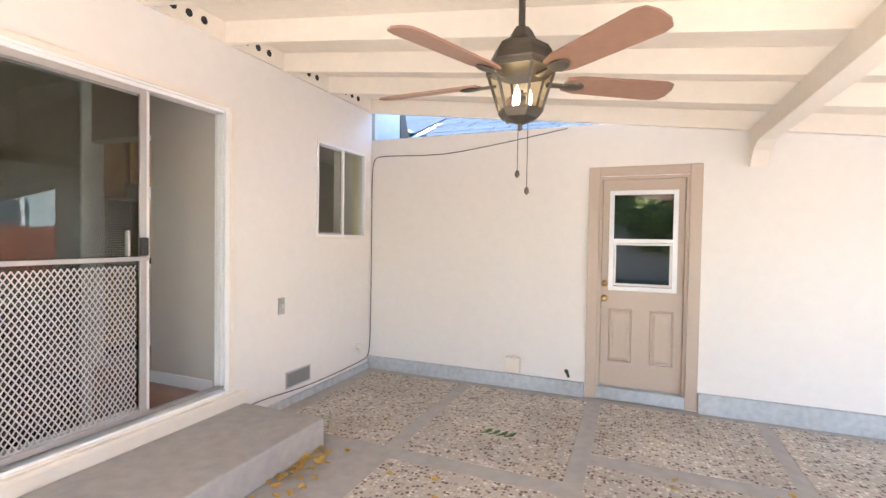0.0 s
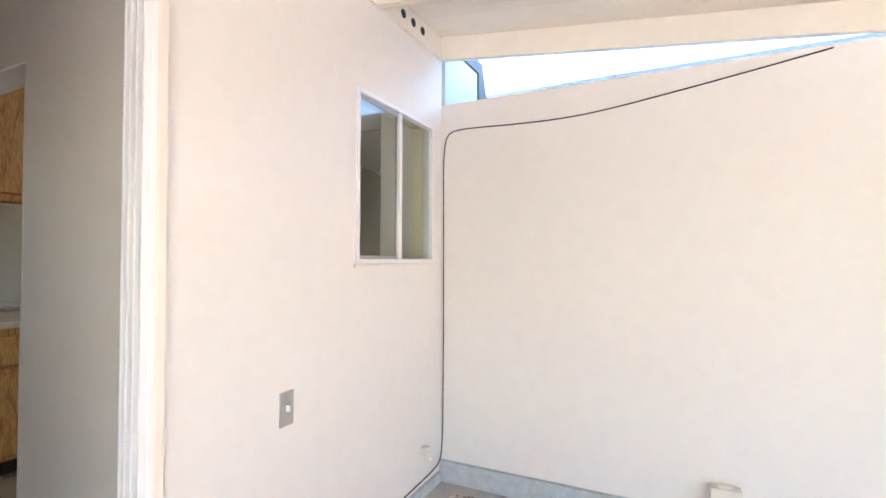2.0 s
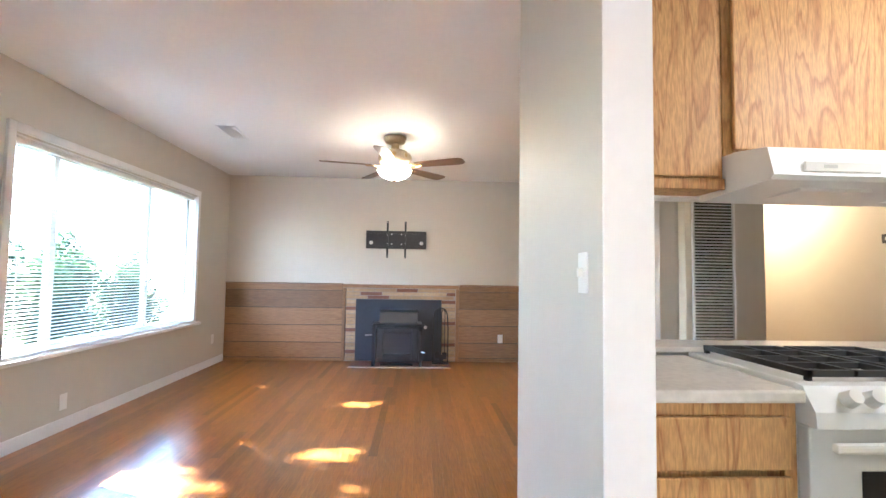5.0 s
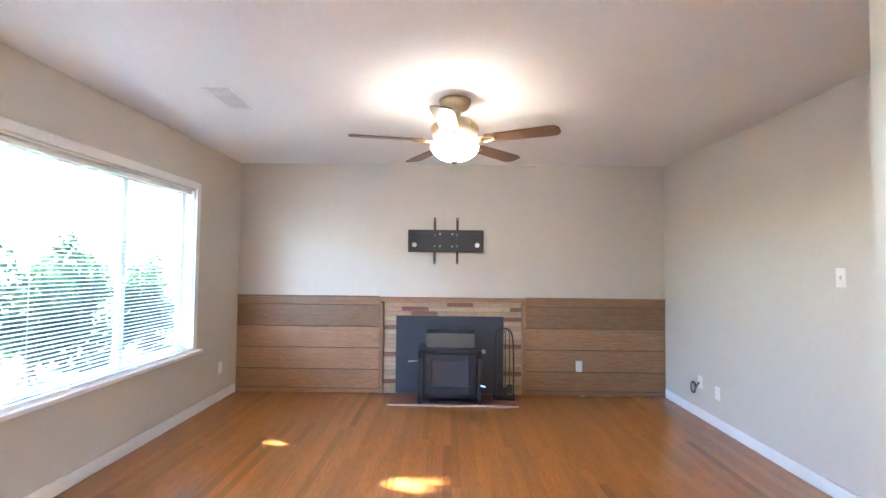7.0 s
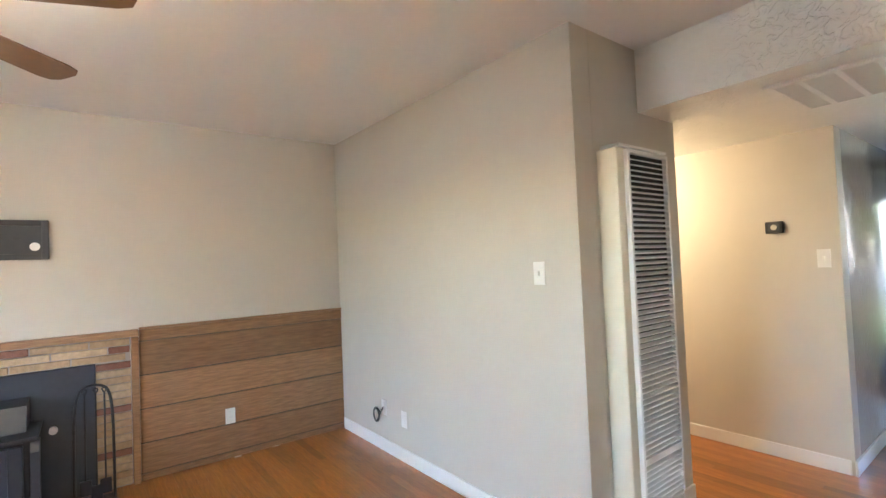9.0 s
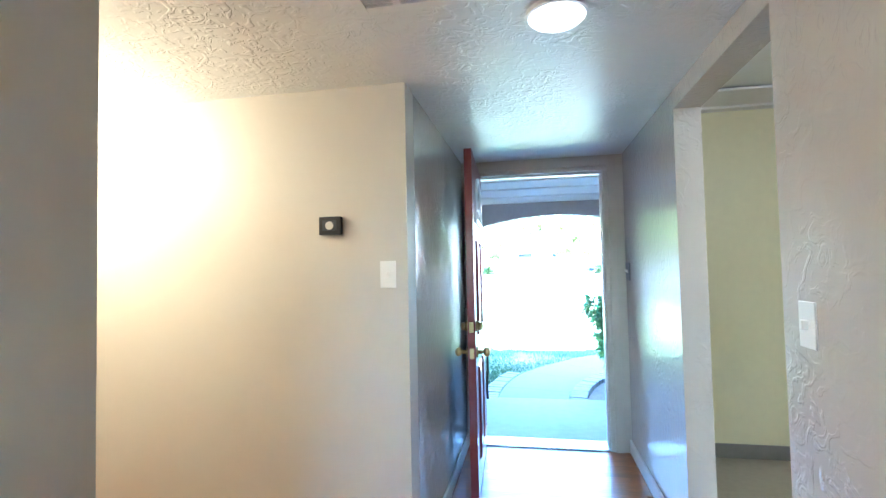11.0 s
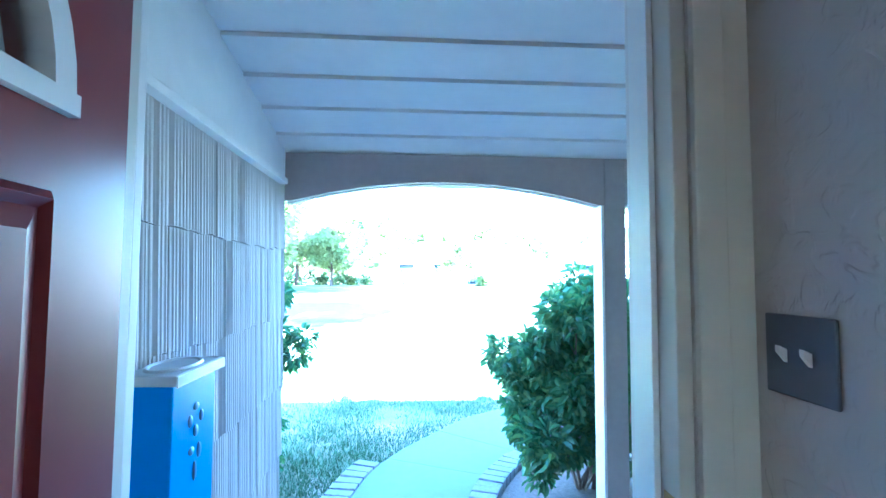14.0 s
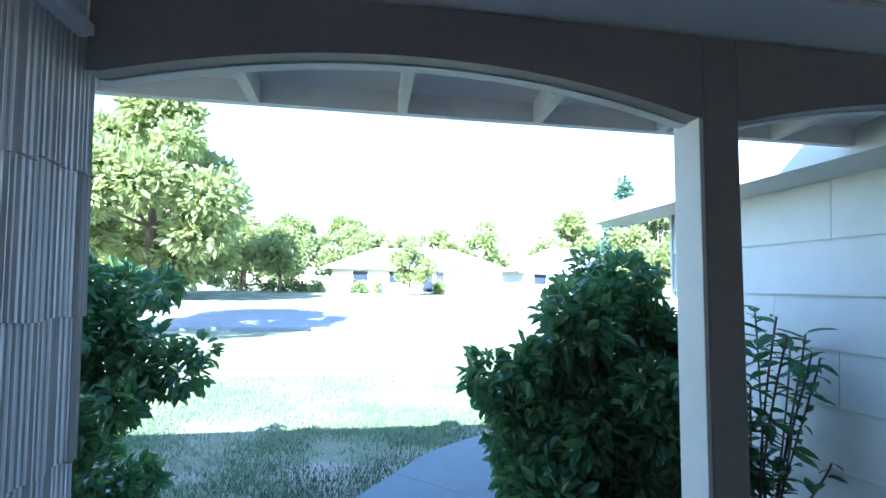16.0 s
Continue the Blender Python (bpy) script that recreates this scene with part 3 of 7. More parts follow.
def house_roof():
    t = thing("house_roof", "low-pitched asphalt shingle roof over the house", "roof", kind="structure")
    part("covering", outline(bmesh.new(), [(-1.4, 2.62), (-1.4, 2.74), (1.9, 3.60), (4.4, 2.95), (4.4, 2.83), (1.9, 3.48)], 0, -12.6, -2.2), SHINGLE_ROOF, t)
    part("front_slope", outline(bmesh.new(), [(5.45, 2.55), (8.0, 3.62), (10.0, 2.30), (10.0, 2.18), (8.0, 3.42), (5.45, 2.5)], 0, -12.6, -2.44), SHINGLE_ROOF, t)
    part("side_slope", outline(bmesh.new(), [(4.45, 2.08), (8.0, 3.62), (8.4, 3.3), (8.0, 3.30), (4.45, 1.98)], 0, -2.43, 3.3), SHINGLE_ROOF, t)
    rng = random.Random(8)
    for k in range(17):
        y = 4.50 + 0.205 * k
        z = 2.08 + (y - 4.45) * 0.4338
        x = -2.3 + rng.uniform(-0.3, 0.0) if k > 6 else -2.2
        bm = bmesh.new()
        while x < 3.0:
            w = rng.uniform(0.18, 0.32)
            lift = rng.uniform(0.012, 0.022)
            outline(bm, [(y, z + 0.002), (y, z + lift), (y + 0.21, z + 0.0911 + 0.006), (y + 0.21, z + 0.0911)], 0, x, x + w - 0.008)
            x += w
        part("shingle_course", bm, SHINGLE_ROOF, t)
    flash = outline(bmesh.new(), [(4.45, 2.083), (6.2, 2.842), (6.2, 2.85), (4.45, 2.091)], 0, -2.428, -2.33)
    part("flashing", flash, LAP, t, "pale flashing along the wall")
    part("fascia", boxes((-12.6, -2.7, 9.98, 10.02, 2.02, 2.24)), PORCH_PAINT, t, "grey painted fascia board")
    return t


house_roof()


def garage_roof():
    t = thing("garage_roof", "low asphalt shingle roof of the garage wing", "roof", kind="structure")
    part("covering", outline(bmesh.new(), [(-3.25, 2.02), (-3.25, 2.12), (0.4, 3.25), (4.2, 2.12), (4.2, 2.02), (0.4, 3.13)], 1, 8.4, 12.9), SHINGLE_ROOF, t)
    part("fascia", boxes((-3.29, -3.25, 8.4, 12.9, 1.98, 2.14)), LAP, t, "pale grey fascia")
    part("soffit", boxes((-3.25, -2.83, 8.4, 12.9, 1.985, 2.0)), LAP, t)
    part("gable_wall", boxes((-2.56, -2.44, 4.46, 5.06, 2.0, 2.72)), LAP, t, "pale wall end seen over the patio wall")
    part("rake_board", outline(bmesh.new(), [(4.46, 2.722), (5.063, 2.722), (5.063, 2.42), (5.30, 2.42), (5.14, 2.82), (4.46, 2.82)], 0, -2.60, -2.425), BRONZE, t, "dark rake edge")
    return t


garage_roof()


# ---- patio ----
def patio_slabs():
    t = thing("patio_paving", "exposed aggregate panels between smooth concrete bands", "paving", kind="structure")
    xs = [(-2.25, -1.28), (-1.16, -0.06), (0.06, 1.23), (1.33, 2.6), (2.7, 3.9)]
    ys = [(-2.2, -1.2), (-1.05, 0.2), (0.35, 1.4), (1.55, 2.52), (2.68, 4.2)]
    for i, (x0, x1) in enumerate(xs):
        for y0, y1 in ys:
            dy = 0.0 if i < 2 else 0.45
            lo, hi = y0 + dy, min(y1 + dy, 4.22)
            if lo < 4.1 and not (i == 0 and y1 < 2.6):
                part("panel", box(bmesh.new(), x0, x1, lo, hi, PATIO - 0.02, PATIO + 0.005, bevel=0.004), AGGREGATE, t)
    return t


patio_slabs()
tagged(mesh_object("concrete_step", box(bmesh.new(), -2.372, -1.65, 0.9, 2.50, PATIO + 0.001, -0.07, bevel=0.018), CONCRETE), "worn grey concrete step below the sliding door", "step")


def sliding_door():
    t = thing("sliding_door", "white sliding glass door standing open behind a screen", "sliding door")
    y0, y1, z0, z1 = SLIDER
    part("frame", ring_frame(bmesh.new(), 0, -2.505, -2.395, y0, y1, z0, z1, 0.026, 0.004), WHITE, t)
    for x in (-2.497, -2.468, -2.437, -2.402):
        part("jamb_rib", boxes((x - 0.005, x + 0.005, y1 - 0.048, y1 - 0.024, z0 + 0.028, z1 - 0.028), bevel=0.003), WHITE, t)
    part("head_rib", boxes((-2.50, -2.40, y0 + 0.027, y1 - 0.05, z1 - 0.05, z1 - 0.027), bevel=0.004), WHITE, t)
    part("outer_trim", ring_frame(bmesh.new(), 0, -2.412, -2.385, y0 - 0.02, y1 + 0.02, z0 - 0.02, z1 + 0.02, 0.03, 0.003), CREAM, t)
    part("track", boxes((-2.47, -2.46, y0, y1, z0 + 0.045, z0 + 0.06), (-2.44, -2.43, y0, y1, z0 + 0.045, z0 + 0.06)), ALUMINIUM, t)
    part("strike_plate", box(bmesh.new(), -2.468, -2.452, y1 - 0.029, y1 - 0.0255, 1.03, 1.15, bevel=0.001), PLASTIC, t)
    fixed = part("fixed_panel", ring_frame(bmesh.new(), 0, -2.495, -2.465, y0 + 0.046, 1.49, z0 + 0.046, z1 - 0.046, 0.05, 0.003), WHITE, t)
    g = part("pane", boxes((-2.482, -2.478, y0 + 0.09, 1.445, z0 + 0.09, z1 - 0.09)), SLIDER_GLASS, fixed)
    g.visible_shadow = False
    slide = part("sliding_panel", ring_frame(bmesh.new(), 0, -2.462, -2.436, 0.92, 1.80, z0 + 0.062, z1 - 0.046, 0.045, 0.003), WHITE, t)
    g = part("pane", boxes((-2.451, -2.447, 0.96, 1.76, z0 + 0.1, z1 - 0.09)), SLIDER_GLASS, slide)
    g.visible_shadow = False
    screen = part("screen_panel", ring_frame(bmesh.new(), 0, -2.432, -2.412, 0.86, 1.765, z0 + 0.062, z1 - 0.046, 0.04, 0.003), ALUMINIUM, t, "grey aluminium screen frame")
    g = part("screen_mesh", boxes((-2.423, -2.421, 0.90, 1.73, z0 + 0.1, z1 - 0.085)), SCREEN, screen)
    g.visible_shadow = False
    part("guard_rail", boxes((-2.416, -2.398, 0.86, 1.77, 1.02, 1.045), (-2.416, -2.398, 0.86, 1.77, 0.10, 0.12), (-2.414, -2.400, 1.715, 1.735, 0.12, 1.02), bevel=0.003), ALUMINIUM, screen)
    verts, faces = [], []
    dy, dz, w = 0.030, 0.046, 0.0026
    rows, cols = int(0.9 / dz), int(0.83 / dy)
    for r in range(rows):
        for c in range(cols):
            for s in (1, -1):
                a = Vector((-2.406, 0.885 + c * dy, 0.12 + r * dz + (0 if s > 0 else dz)))
                b = a + Vector((0, dy, s * dz))
                k = len(verts)
                for p, o in ((a, -w), (b, -w), (b, w), (a, w)):
                    verts.append((p.x, p.y - s * o * 0.6, p.z + o))
                verts.extend((v[0] - 0.004, v[1], v[2]) for v in verts[k:k + 4])
                faces.extend(((k, k + 1, k + 2, k + 3), (k + 7, k + 6, k + 5, k + 4), (k, k + 4, k + 5, k + 1), (k + 3, k + 2, k + 6, k + 7)))
    me = bpy.data.meshes.new("metal_guard")
    me.from_pydata([tuple(v) for v in verts], [], faces)
    me.materials.append(material("guard_paint", (0.50, 0.48, 0.46), 0.5))
    guard = new("metal_guard", me)
    guard.parent = screen
    tagged(guard, "expanded metal lower guard", kind="stuff")
    part("latch", box(bmesh.new(), -2.412, -2.375, 1.715, 1.755, 1.05, 1.16, bevel=0.01), RUBBER, screen, "black screen latch")
    part("pull_handle", boxes((-2.436, -2.40, 1.645, 1.66, 1.05, 1.20), bevel=0.006), ALUMINIUM, slide)
    return t


sliding_door()


def side_window(name, label, x_out, hole, sliding=True):
    """A two-light aluminium slider in a wall across x."""
    y0, y1, z0, z1 = hole
    t = thing(name, label, "window", kind="structure")
    part("window_frame", ring_frame(bmesh.new(), 0, x_out - 0.045, x_out + 0.012, y0, y1, z0, z1, 0.022, 0.003), WHITE, t)
    mid = (y0 + y1) / 2
    part("sash", ring_frame(bmesh.new(), 0, x_out - 0.028, x_out - 0.012, y0 + 0.023, mid + 0.01, z0 + 0.023, z1 - 0.023, 0.018, 0.003), ALUMINIUM, t)
    part("mullion", boxes((x_out - 0.011, x_out + 0.006, mid - 0.006, mid + 0.022, z0 + 0.023, z1 - 0.023), bevel=0.003), WHITE, t)
    part("window_sill", box(bmesh.new(), x_out, x_out + 0.02, y0 - 0.02, y1 + 0.02, z0 - 0.02, z0 - 0.002, bevel=0.004), CREAM, t)
    for a, b, dx in ((y0 + 0.035, mid, -0.022), (mid + 0.02, y1 - 0.02, -0.018)):
        g = part("pane", boxes((x_out + dx, x_out + dx + 0.004, a, b, z0 + 0.03, z1 - 0.03)), GLASS, t)
        g.visible_shadow = False
    return t


side_window("window_1", "small white aluminium sliding kitchen window", -2.41, KITCHEN_WINDOW)


def patio_door():
    t = thing("patio_door", "closed tan panelled door with a white framed window", "door")
    part("casing", boxes((-0.095, 0.0, 4.318, 4.345, PATIO + 0.01, 1.845), (0.73, 0.825, 4.318, 4.345, PATIO + 0.01, 1.845), (0.0, 0.73, 4.318, 4.345, 1.765, 1.845), bevel=0.005), TAN, t)
    part("jamb", boxes((-0.003, 0.025, 4.346, 4.47, -0.16, 1.762), (0.705, 0.733, 4.346, 4.47, -0.16, 1.762), (0.025, 0.705, 4.346, 4.47, 1.735, 1.762)), TAN, t)
    part("threshold", box(bmesh.new(), -0.003, 0.733, 4.325, 4.47, -0.262, -0.155, bevel=0.006), KERB, t, "grey-white painted threshold")
    leaf = wall_y(4.385, 4.425, 0.028, 0.702, -0.15, 1.733, [(0.12, 0.615, 0.765, 1.605)])
    leaf = part("leaf", leaf, TAN, t)
    for a0, a1 in ((0.095, 0.295), (0.44, 0.635)):
        part("panel", panel_face(bmesh.new(), 1, 4.3845, -1, a0, a1, 0.075, 0.565, 0.010, 0.03), TAN, leaf)
    lite = part("window_lite", ring_frame(bmesh.new(), 1, 4.362, 4.384, 0.085, 0.65, 0.73, 1.635, 0.04, 0.006), WHITE, leaf)
    part("muntin", box(bmesh.new(), 0.125, 0.61, 4.366, 4.384, 1.165, 1.20, bevel=0.004), WHITE, lite)
    part("sash", ring_frame(bmesh.new(), 1, 4.372, 4.386, 0.125, 0.61, 0.775, 1.164, 0.022, 0.003), ALUMINIUM, lite)
    g = part("pane", boxes((0.125, 0.61, 4.395, 4.399, 0.77, 1.6)), DARK_GLASS, lite)
    g.visible_shadow = False
    for z, r in ((0.79, 0.022), (0.655, 0.028)):
        k = cyl(bmesh.new(), (0.055, 4.385, z), (0.055, 4.375, z), 0.03, 0.03, 20)
        cyl(k, (0.055, 4.376, z), (0.055, 4.35, z), 0.012, 0.014, 14)
        bmesh.ops.create_uvsphere(k, u_segments=16, v_segments=10, radius=r, matrix=Matrix.Translation((0.055, 4.335, z)) @ Matrix.Diagonal((1, 0.7, 1, 1)))
        part("knob" if r > 0.025 else "deadbolt", k, BRASS, leaf, "brass knob", True)
    return t


patio_door()
structure("store_room", boxes((-0.6, 1.4, 6.2, 6.3, -0.3, 2.2), (-0.7, -0.6, 4.49, 6.3, -0.3, 2.2), (1.4, 1.5, 4.49, 6.3, -0.3, 2.2), (-0.7, 1.5, 4.49, 6.3, 2.12, 2.2), (-0.7, 1.5, 4.49, 6.3, -0.35, -0.28)), GREIGE, "plain room behind the patio door", "wall")


def patio_roof():
    t = thing("patio_roof", "cream painted patio roof of rafters and boards", "roof", kind="structure")
    def low(x):
        return 2.53 - 0.123 * (x + 2.41)
    def slab(y0, y1, lo, hi, x0=-2.405, x1=5.0):
        return outline(bmesh.new(), [(x0, low(x0) + lo), (x1, low(x1) + lo), (x1, low(x1) + hi), (x0, low(x0) + hi)], 1, y0, y1)
    for i in range(13):
        y = 4.30 - 0.6 * i - (0.0 if i == 0 else 0.16)
        part("rafter", slab(y - 0.02, y + 0.02, 0.0, 0.15), CREAM, t)
        if 0 < i < 9:
            y_hi = 4.28 if i == 1 else y + 0.58
            bm = boxes((-2.408, -2.386, y + 0.021, y_hi, 2.535, 2.675))
            block = part("vent_block", bm, CREAM, t)
            for k in (-1, 0, 1):
                yc = (y + y_hi) / 2 + k * 0.115
                # Solid discs coloured like the shade inside a bored hole.
                part("vent_hole", cyl(bmesh.new(), (-2.395, yc, 2.61), (-2.384, yc, 2.61), 0.026, 0.026, 18), PAINTED_SHADE, block)
    for i in range(48):
        y = 4.33 - 0.16 * i
        part("roof_board", slab(y - 0.158, y, 0.152, 0.172), CREAM, t)
    part("covering", slab(-3.4, 4.33, 0.175, 0.2), SHINGLE_ROOF, t)
    beam = bmesh.new()
    outline(beam, [(4.30, 2.09), (4.30, 1.80), (4.24, 1.79), (4.14, 1.90), (4.0, 1.955), (-3.4, 1.955), (-3.4, 2.09)], 0, 1.14, 1.26)
    part("beam", beam, CREAM, t, "cream edge beam")
    part("post", boxes((1.15, 1.25, -3.2, -3.1, PATIO, 1.955)), CREAM, t)
    return t


patio_roof()


def lantern_fan():
    t = thing("patio_ceiling_fan", "bronze lantern ceiling fan with reddish blades, lit", "ceiling fan", (-0.14, 1.74, 0))
    part("canopy", lathe(bmesh.new(), [(0.03, 2.19), (0.085, 2.22), (0.085, 2.30), (0.0, 2.31)], 20), BRONZE, t)
    part("rod", cyl(bmesh.new(), (0, 0, 2.02), (0, 0, 2.24), 0.014, 0.014, 12), BRONZE, t)
    part("housing", lathe(bmesh.new(), [(0.0, 1.885), (0.135, 1.885), (0.142, 1.90), (0.125, 1.945), (0.11, 1.97), (0.06, 2.0), (0.045, 2.03), (0.03, 2.05), (0.0, 2.05)], 6), BRONZE, t)
    lamp = part("lantern", lathe(bmesh.new(), [(0.0, 1.868), (0.15, 1.868), (0.15, 1.885), (0.0, 1.886)], 6), BRONZE, t)
    bars = bmesh.new()
    for i in range(6):
        a = math.radians(60 * i)
        cyl(bars, (0.140 * math.cos(a), 0.140 * math.sin(a), 1.868), (0.088 * math.cos(a), 0.088 * math.sin(a), 1.71), 0.006, 0.006, 6)
    part("glazing_bar", bars, BRONZE, lamp)
    part("base", lathe(bmesh.new(), [(0.0, 1.655), (0.02, 1.66), (0.075, 1.68), (0.095, 1.705), (0.095, 1.715), (0.0, 1.715)], 6), BRONZE, lamp)
    part("finial", lathe(bmesh.new(), [(0.0, 1.63), (0.012, 1.637), (0.008, 1.65), (0.014, 1.66)], 12), BRONZE, lamp, "", True)
    for i in range(6):
        a, b = math.radians(60 * i), math.radians(60 * i + 60)
        bm = bmesh.new()
        vs = [bm.verts.new((r * math.cos(q), r * math.sin(q), z)) for r, q, z in ((0.136, a, 1.866), (0.136, b, 1.866), (0.086, b, 1.716), (0.086, a, 1.716))]
        bm.faces.new(vs)
        pane = part("lantern_pane", bm, SEED_GLASS, lamp, "seeded glass pane")
        pane.visible_shadow = False
    for i in range(3):
        a = math.radians(120 * i + 20)
        x, y = 0.035 * math.cos(a), 0.035 * math.sin(a)
        part("candle_bulb", lathe(bmesh.new(), [(0.0, 1.73), (0.008, 1.73), (0.013, 1.755), (0.010, 1.785), (0.0, 1.81)], 10, (x, y, 0)), BULB, lamp, "lit candle bulb", True)
    for i in range(5):
        turn = Matrix.Rotation(math.radians(72 * i - 40), 4, "Z")
        bm = bmesh.new()
        pts = [(0.19, -0.045), (0.25, -0.062), (0.62, -0.072), (0.655, -0.06), (0.672, -0.02), (0.672, 0.03), (0.655, 0.062), (0.62, 0.072), (0.25, 0.062), (0.19, 0.045)]
        outline(bm, pts, 2, 0, 0.008)
        bmesh.ops.transform(bm, matrix=Matrix.Translation((0, 0, 1.832)) @ turn @ Matrix.Rotation(math.radians(-13), 4, "X") , verts=bm.verts)
        blade = part("blade", bm, FAN_BLADE, t)
        iron = bmesh.new()
        box(iron, 0.11, 0.2, -0.013, 0.013, -0.012, 0.0, bevel=0.004)
        bmesh.ops.create_uvsphere(iron, u_segments=16, v_segments=8, radius=0.045, matrix=Matrix.Translation((0.225, 0, -0.006)) @ Matrix.Diagonal((1.1, 0.75, 0.2, 1)))
        bmesh.ops.transform(iron, matrix=Matrix.Translation((0, 0, 1.832)) @ turn @ Matrix.Rotation(math.radians(-13), 4, "X"), verts=iron.verts)
        part("blade_iron", iron, BRONZE, blade)
    for dx, low in ((-0.005, 1.47), (0.035, 1.40)):
        chain = part("pull_chain", cyl(bmesh.new(), (dx, -0.01, low), (dx, -0.01, 1.66), 0.0018, 0.0018, 6), BRONZE, t)
        part("pull_knob", lathe(bmesh.new(), [(0.0, low - 0.035), (0.011, low - 0.022), (0.009, low - 0.008), (0.003, low)], 10, (dx, -0.01, 0)), BRONZE, chain, "", True)
    return t


lantern_fan()


def wall_fittings():
    wall_plate("patio_switch", "grey weatherproof switch plate on the stucco wall", 0, -2.41, 1, 2.928, 0.595, mat=ALUMINIUM, w=0.075, h=0.14)
    t = thing("crawl_vent", "rectangular dark crawl space vent in the stucco", "vent")
    part("frame", ring_frame(bmesh.new(), 0, -2.412, -2.402, 2.99, 3.31, -0.125, 0.015, 0.012, 0.002), ALUMINIUM, t)
    part("mesh", boxes((-2.412, -2.408, 3.002, 3.298, -0.113, 0.003)), material("vent_mesh", (0.22, 0.21, 0.20), 0.7), t)
    t = thing("hose_bib", "white painted hose tap low on the wall", "tap")
    bm = cyl(bmesh.new(), (-2.41, 4.06, 0.01), (-2.36, 4.06, 0.01), 0.014, 0.014, 10)
    cyl(bm, (-2.36, 4.06, 0.015), (-2.34, 4.06, -0.03), 0.016, 0.012, 10)
    part("body", bm, CREAM, t)
    part("handle", cyl(bmesh.new(), (-2.372, 4.06, 0.035), (-2.372, 4.06, 0.045), 0.03, 0.03, 10), CREAM, t)
    t = thing("outlet_box", "cream metal outlet box standing on the kerb", "outlet")
    part("body", box(bmesh.new(), -0.84, -0.70, 4.265, 4.337, -0.115, 0.035, bevel=0.006), CREAM, t)
    part("cap", box(bmesh.new(), -0.805, -0.735, 4.28, 4.32, 0.036, 0.05, bevel=0.006), CREAM, t)
    tagged(mesh_object("pipe_stub", cyl(cyl(bmesh.new(), (-0.245, 4.335, -0.10), (-0.255, 4.285, -0.045), 0.013, 0.013, 10), (-0.255, 4.29, -0.05), (-0.258, 4.27, -0.03), 0.017, 0.017, 10), BRONZE), "short rusty pipe stub from the wall", "pipe")
    tube("black_cable", [(-2.38, 1.2, -0.10), (-2.37, 2.3, -0.13), (-2.37, 2.6, -0.09), (-2.38, 3.1, -0.16), (-2.385, 3.7, -0.165), (-2.385, 4.2, -0.15), (-2.385, 4.31, -0.13), (-2.388, 4.325, 0.2), (-2.384, 4.325, 1.0), (-2.388, 4.325, 1.7), (-2.385, 4.325, 2.03), (-2.30, 4.328, 2.065), (-1.9, 4.33, 2.045), (-1.5, 4.33, 2.04), (-1.06, 4.33, 2.10), (-0.63, 4.33, 2.165), (-0.3, 4.332, 2.22)], 0.004, RUBBER, None, "thin black cable along the wall", "cable")


wall_fittings()


def leaf_mesh(name, mat, length, width, curl=0.15):
    bm = bmesh.new()
    n = 6
    mid = [bm.verts.new((length * i / n, 0, curl * length * (i / n) * (i / n))) for i in range(n + 1)]
    sides = []
    for s in (1, -1):
        sides.append([bm.verts.new((length * i / n, s * width * math.sin(math.pi * min(1, (i / n) ** 0.8)) * 0.5, curl * length * (i / n) ** 2 + width * 0.12)) for i in range(1, n)])
    for row, flip in ((sides[0], False), (sides[1], True)):
        loop = [mid[0], *row, mid[n]]
        for i in range(n):
            q = [mid[i], mid[i + 1]] + ([loop[i + 1], loop[i]] if 0 < i < n - 1 else ([loop[1]] if i == 0 else [loop[i]]))
            bm.faces.new(q if not flip else q[::-1])
    me = bpy.data.meshes.new(name)
    bm.to_mesh(me)
    bm.free()
    me.materials.append(mat)
    return me


def scatter_leaves():
    rng = random.Random(4)
    kinds = [leaf_mesh("fallen_leaf", DRY_LEAF, 0.075, 0.045, 0.3), leaf_mesh("fallen_leaf", DRY_LEAF, 0.055, 0.04, -0.1)]
    spots = [(-1.60 + rng.gauss(0, 0.09), 2.18 + rng.gauss(0, 0.20)) for _ in range(46)] + [(rng.uniform(-1.6, 1.2), rng.uniform(2.2, 4.0)) for _ in range(14)]
    for x, y in spots:
        ob = new("fallen_leaf", rng.choice(kinds))
        inside = -2.37 < x < -1.63 and y < 2.52
        ob.matrix_world = pose(max(x, -1.63) if inside else x, y, PATIO + 0.008 + rng.uniform(0, 0.012), rng.uniform(-15, 15), rng.uniform(-15, 15), rng.uniform(0, 360))
        tagged(ob, "small yellow fallen leaf on the patio", "leaf", "fallen leaves on the patio")
    t = thing("leaf_sprig", "green leafy sprig lying on the patio", "leaf", (-0.62, 3.15, PATIO + 0.008))
    green = leaf_mesh("leaflet", LEAF, 0.07, 0.035, 0.2)
    for i in range(8):
        ob = new("leaflet", green)
        ob.parent = t
        ob.matrix_basis = pose(0.03 * i - 0.1, 0.0, 0.004, 10, -8, 45 if i % 2 else -45)


scatter_leaves()


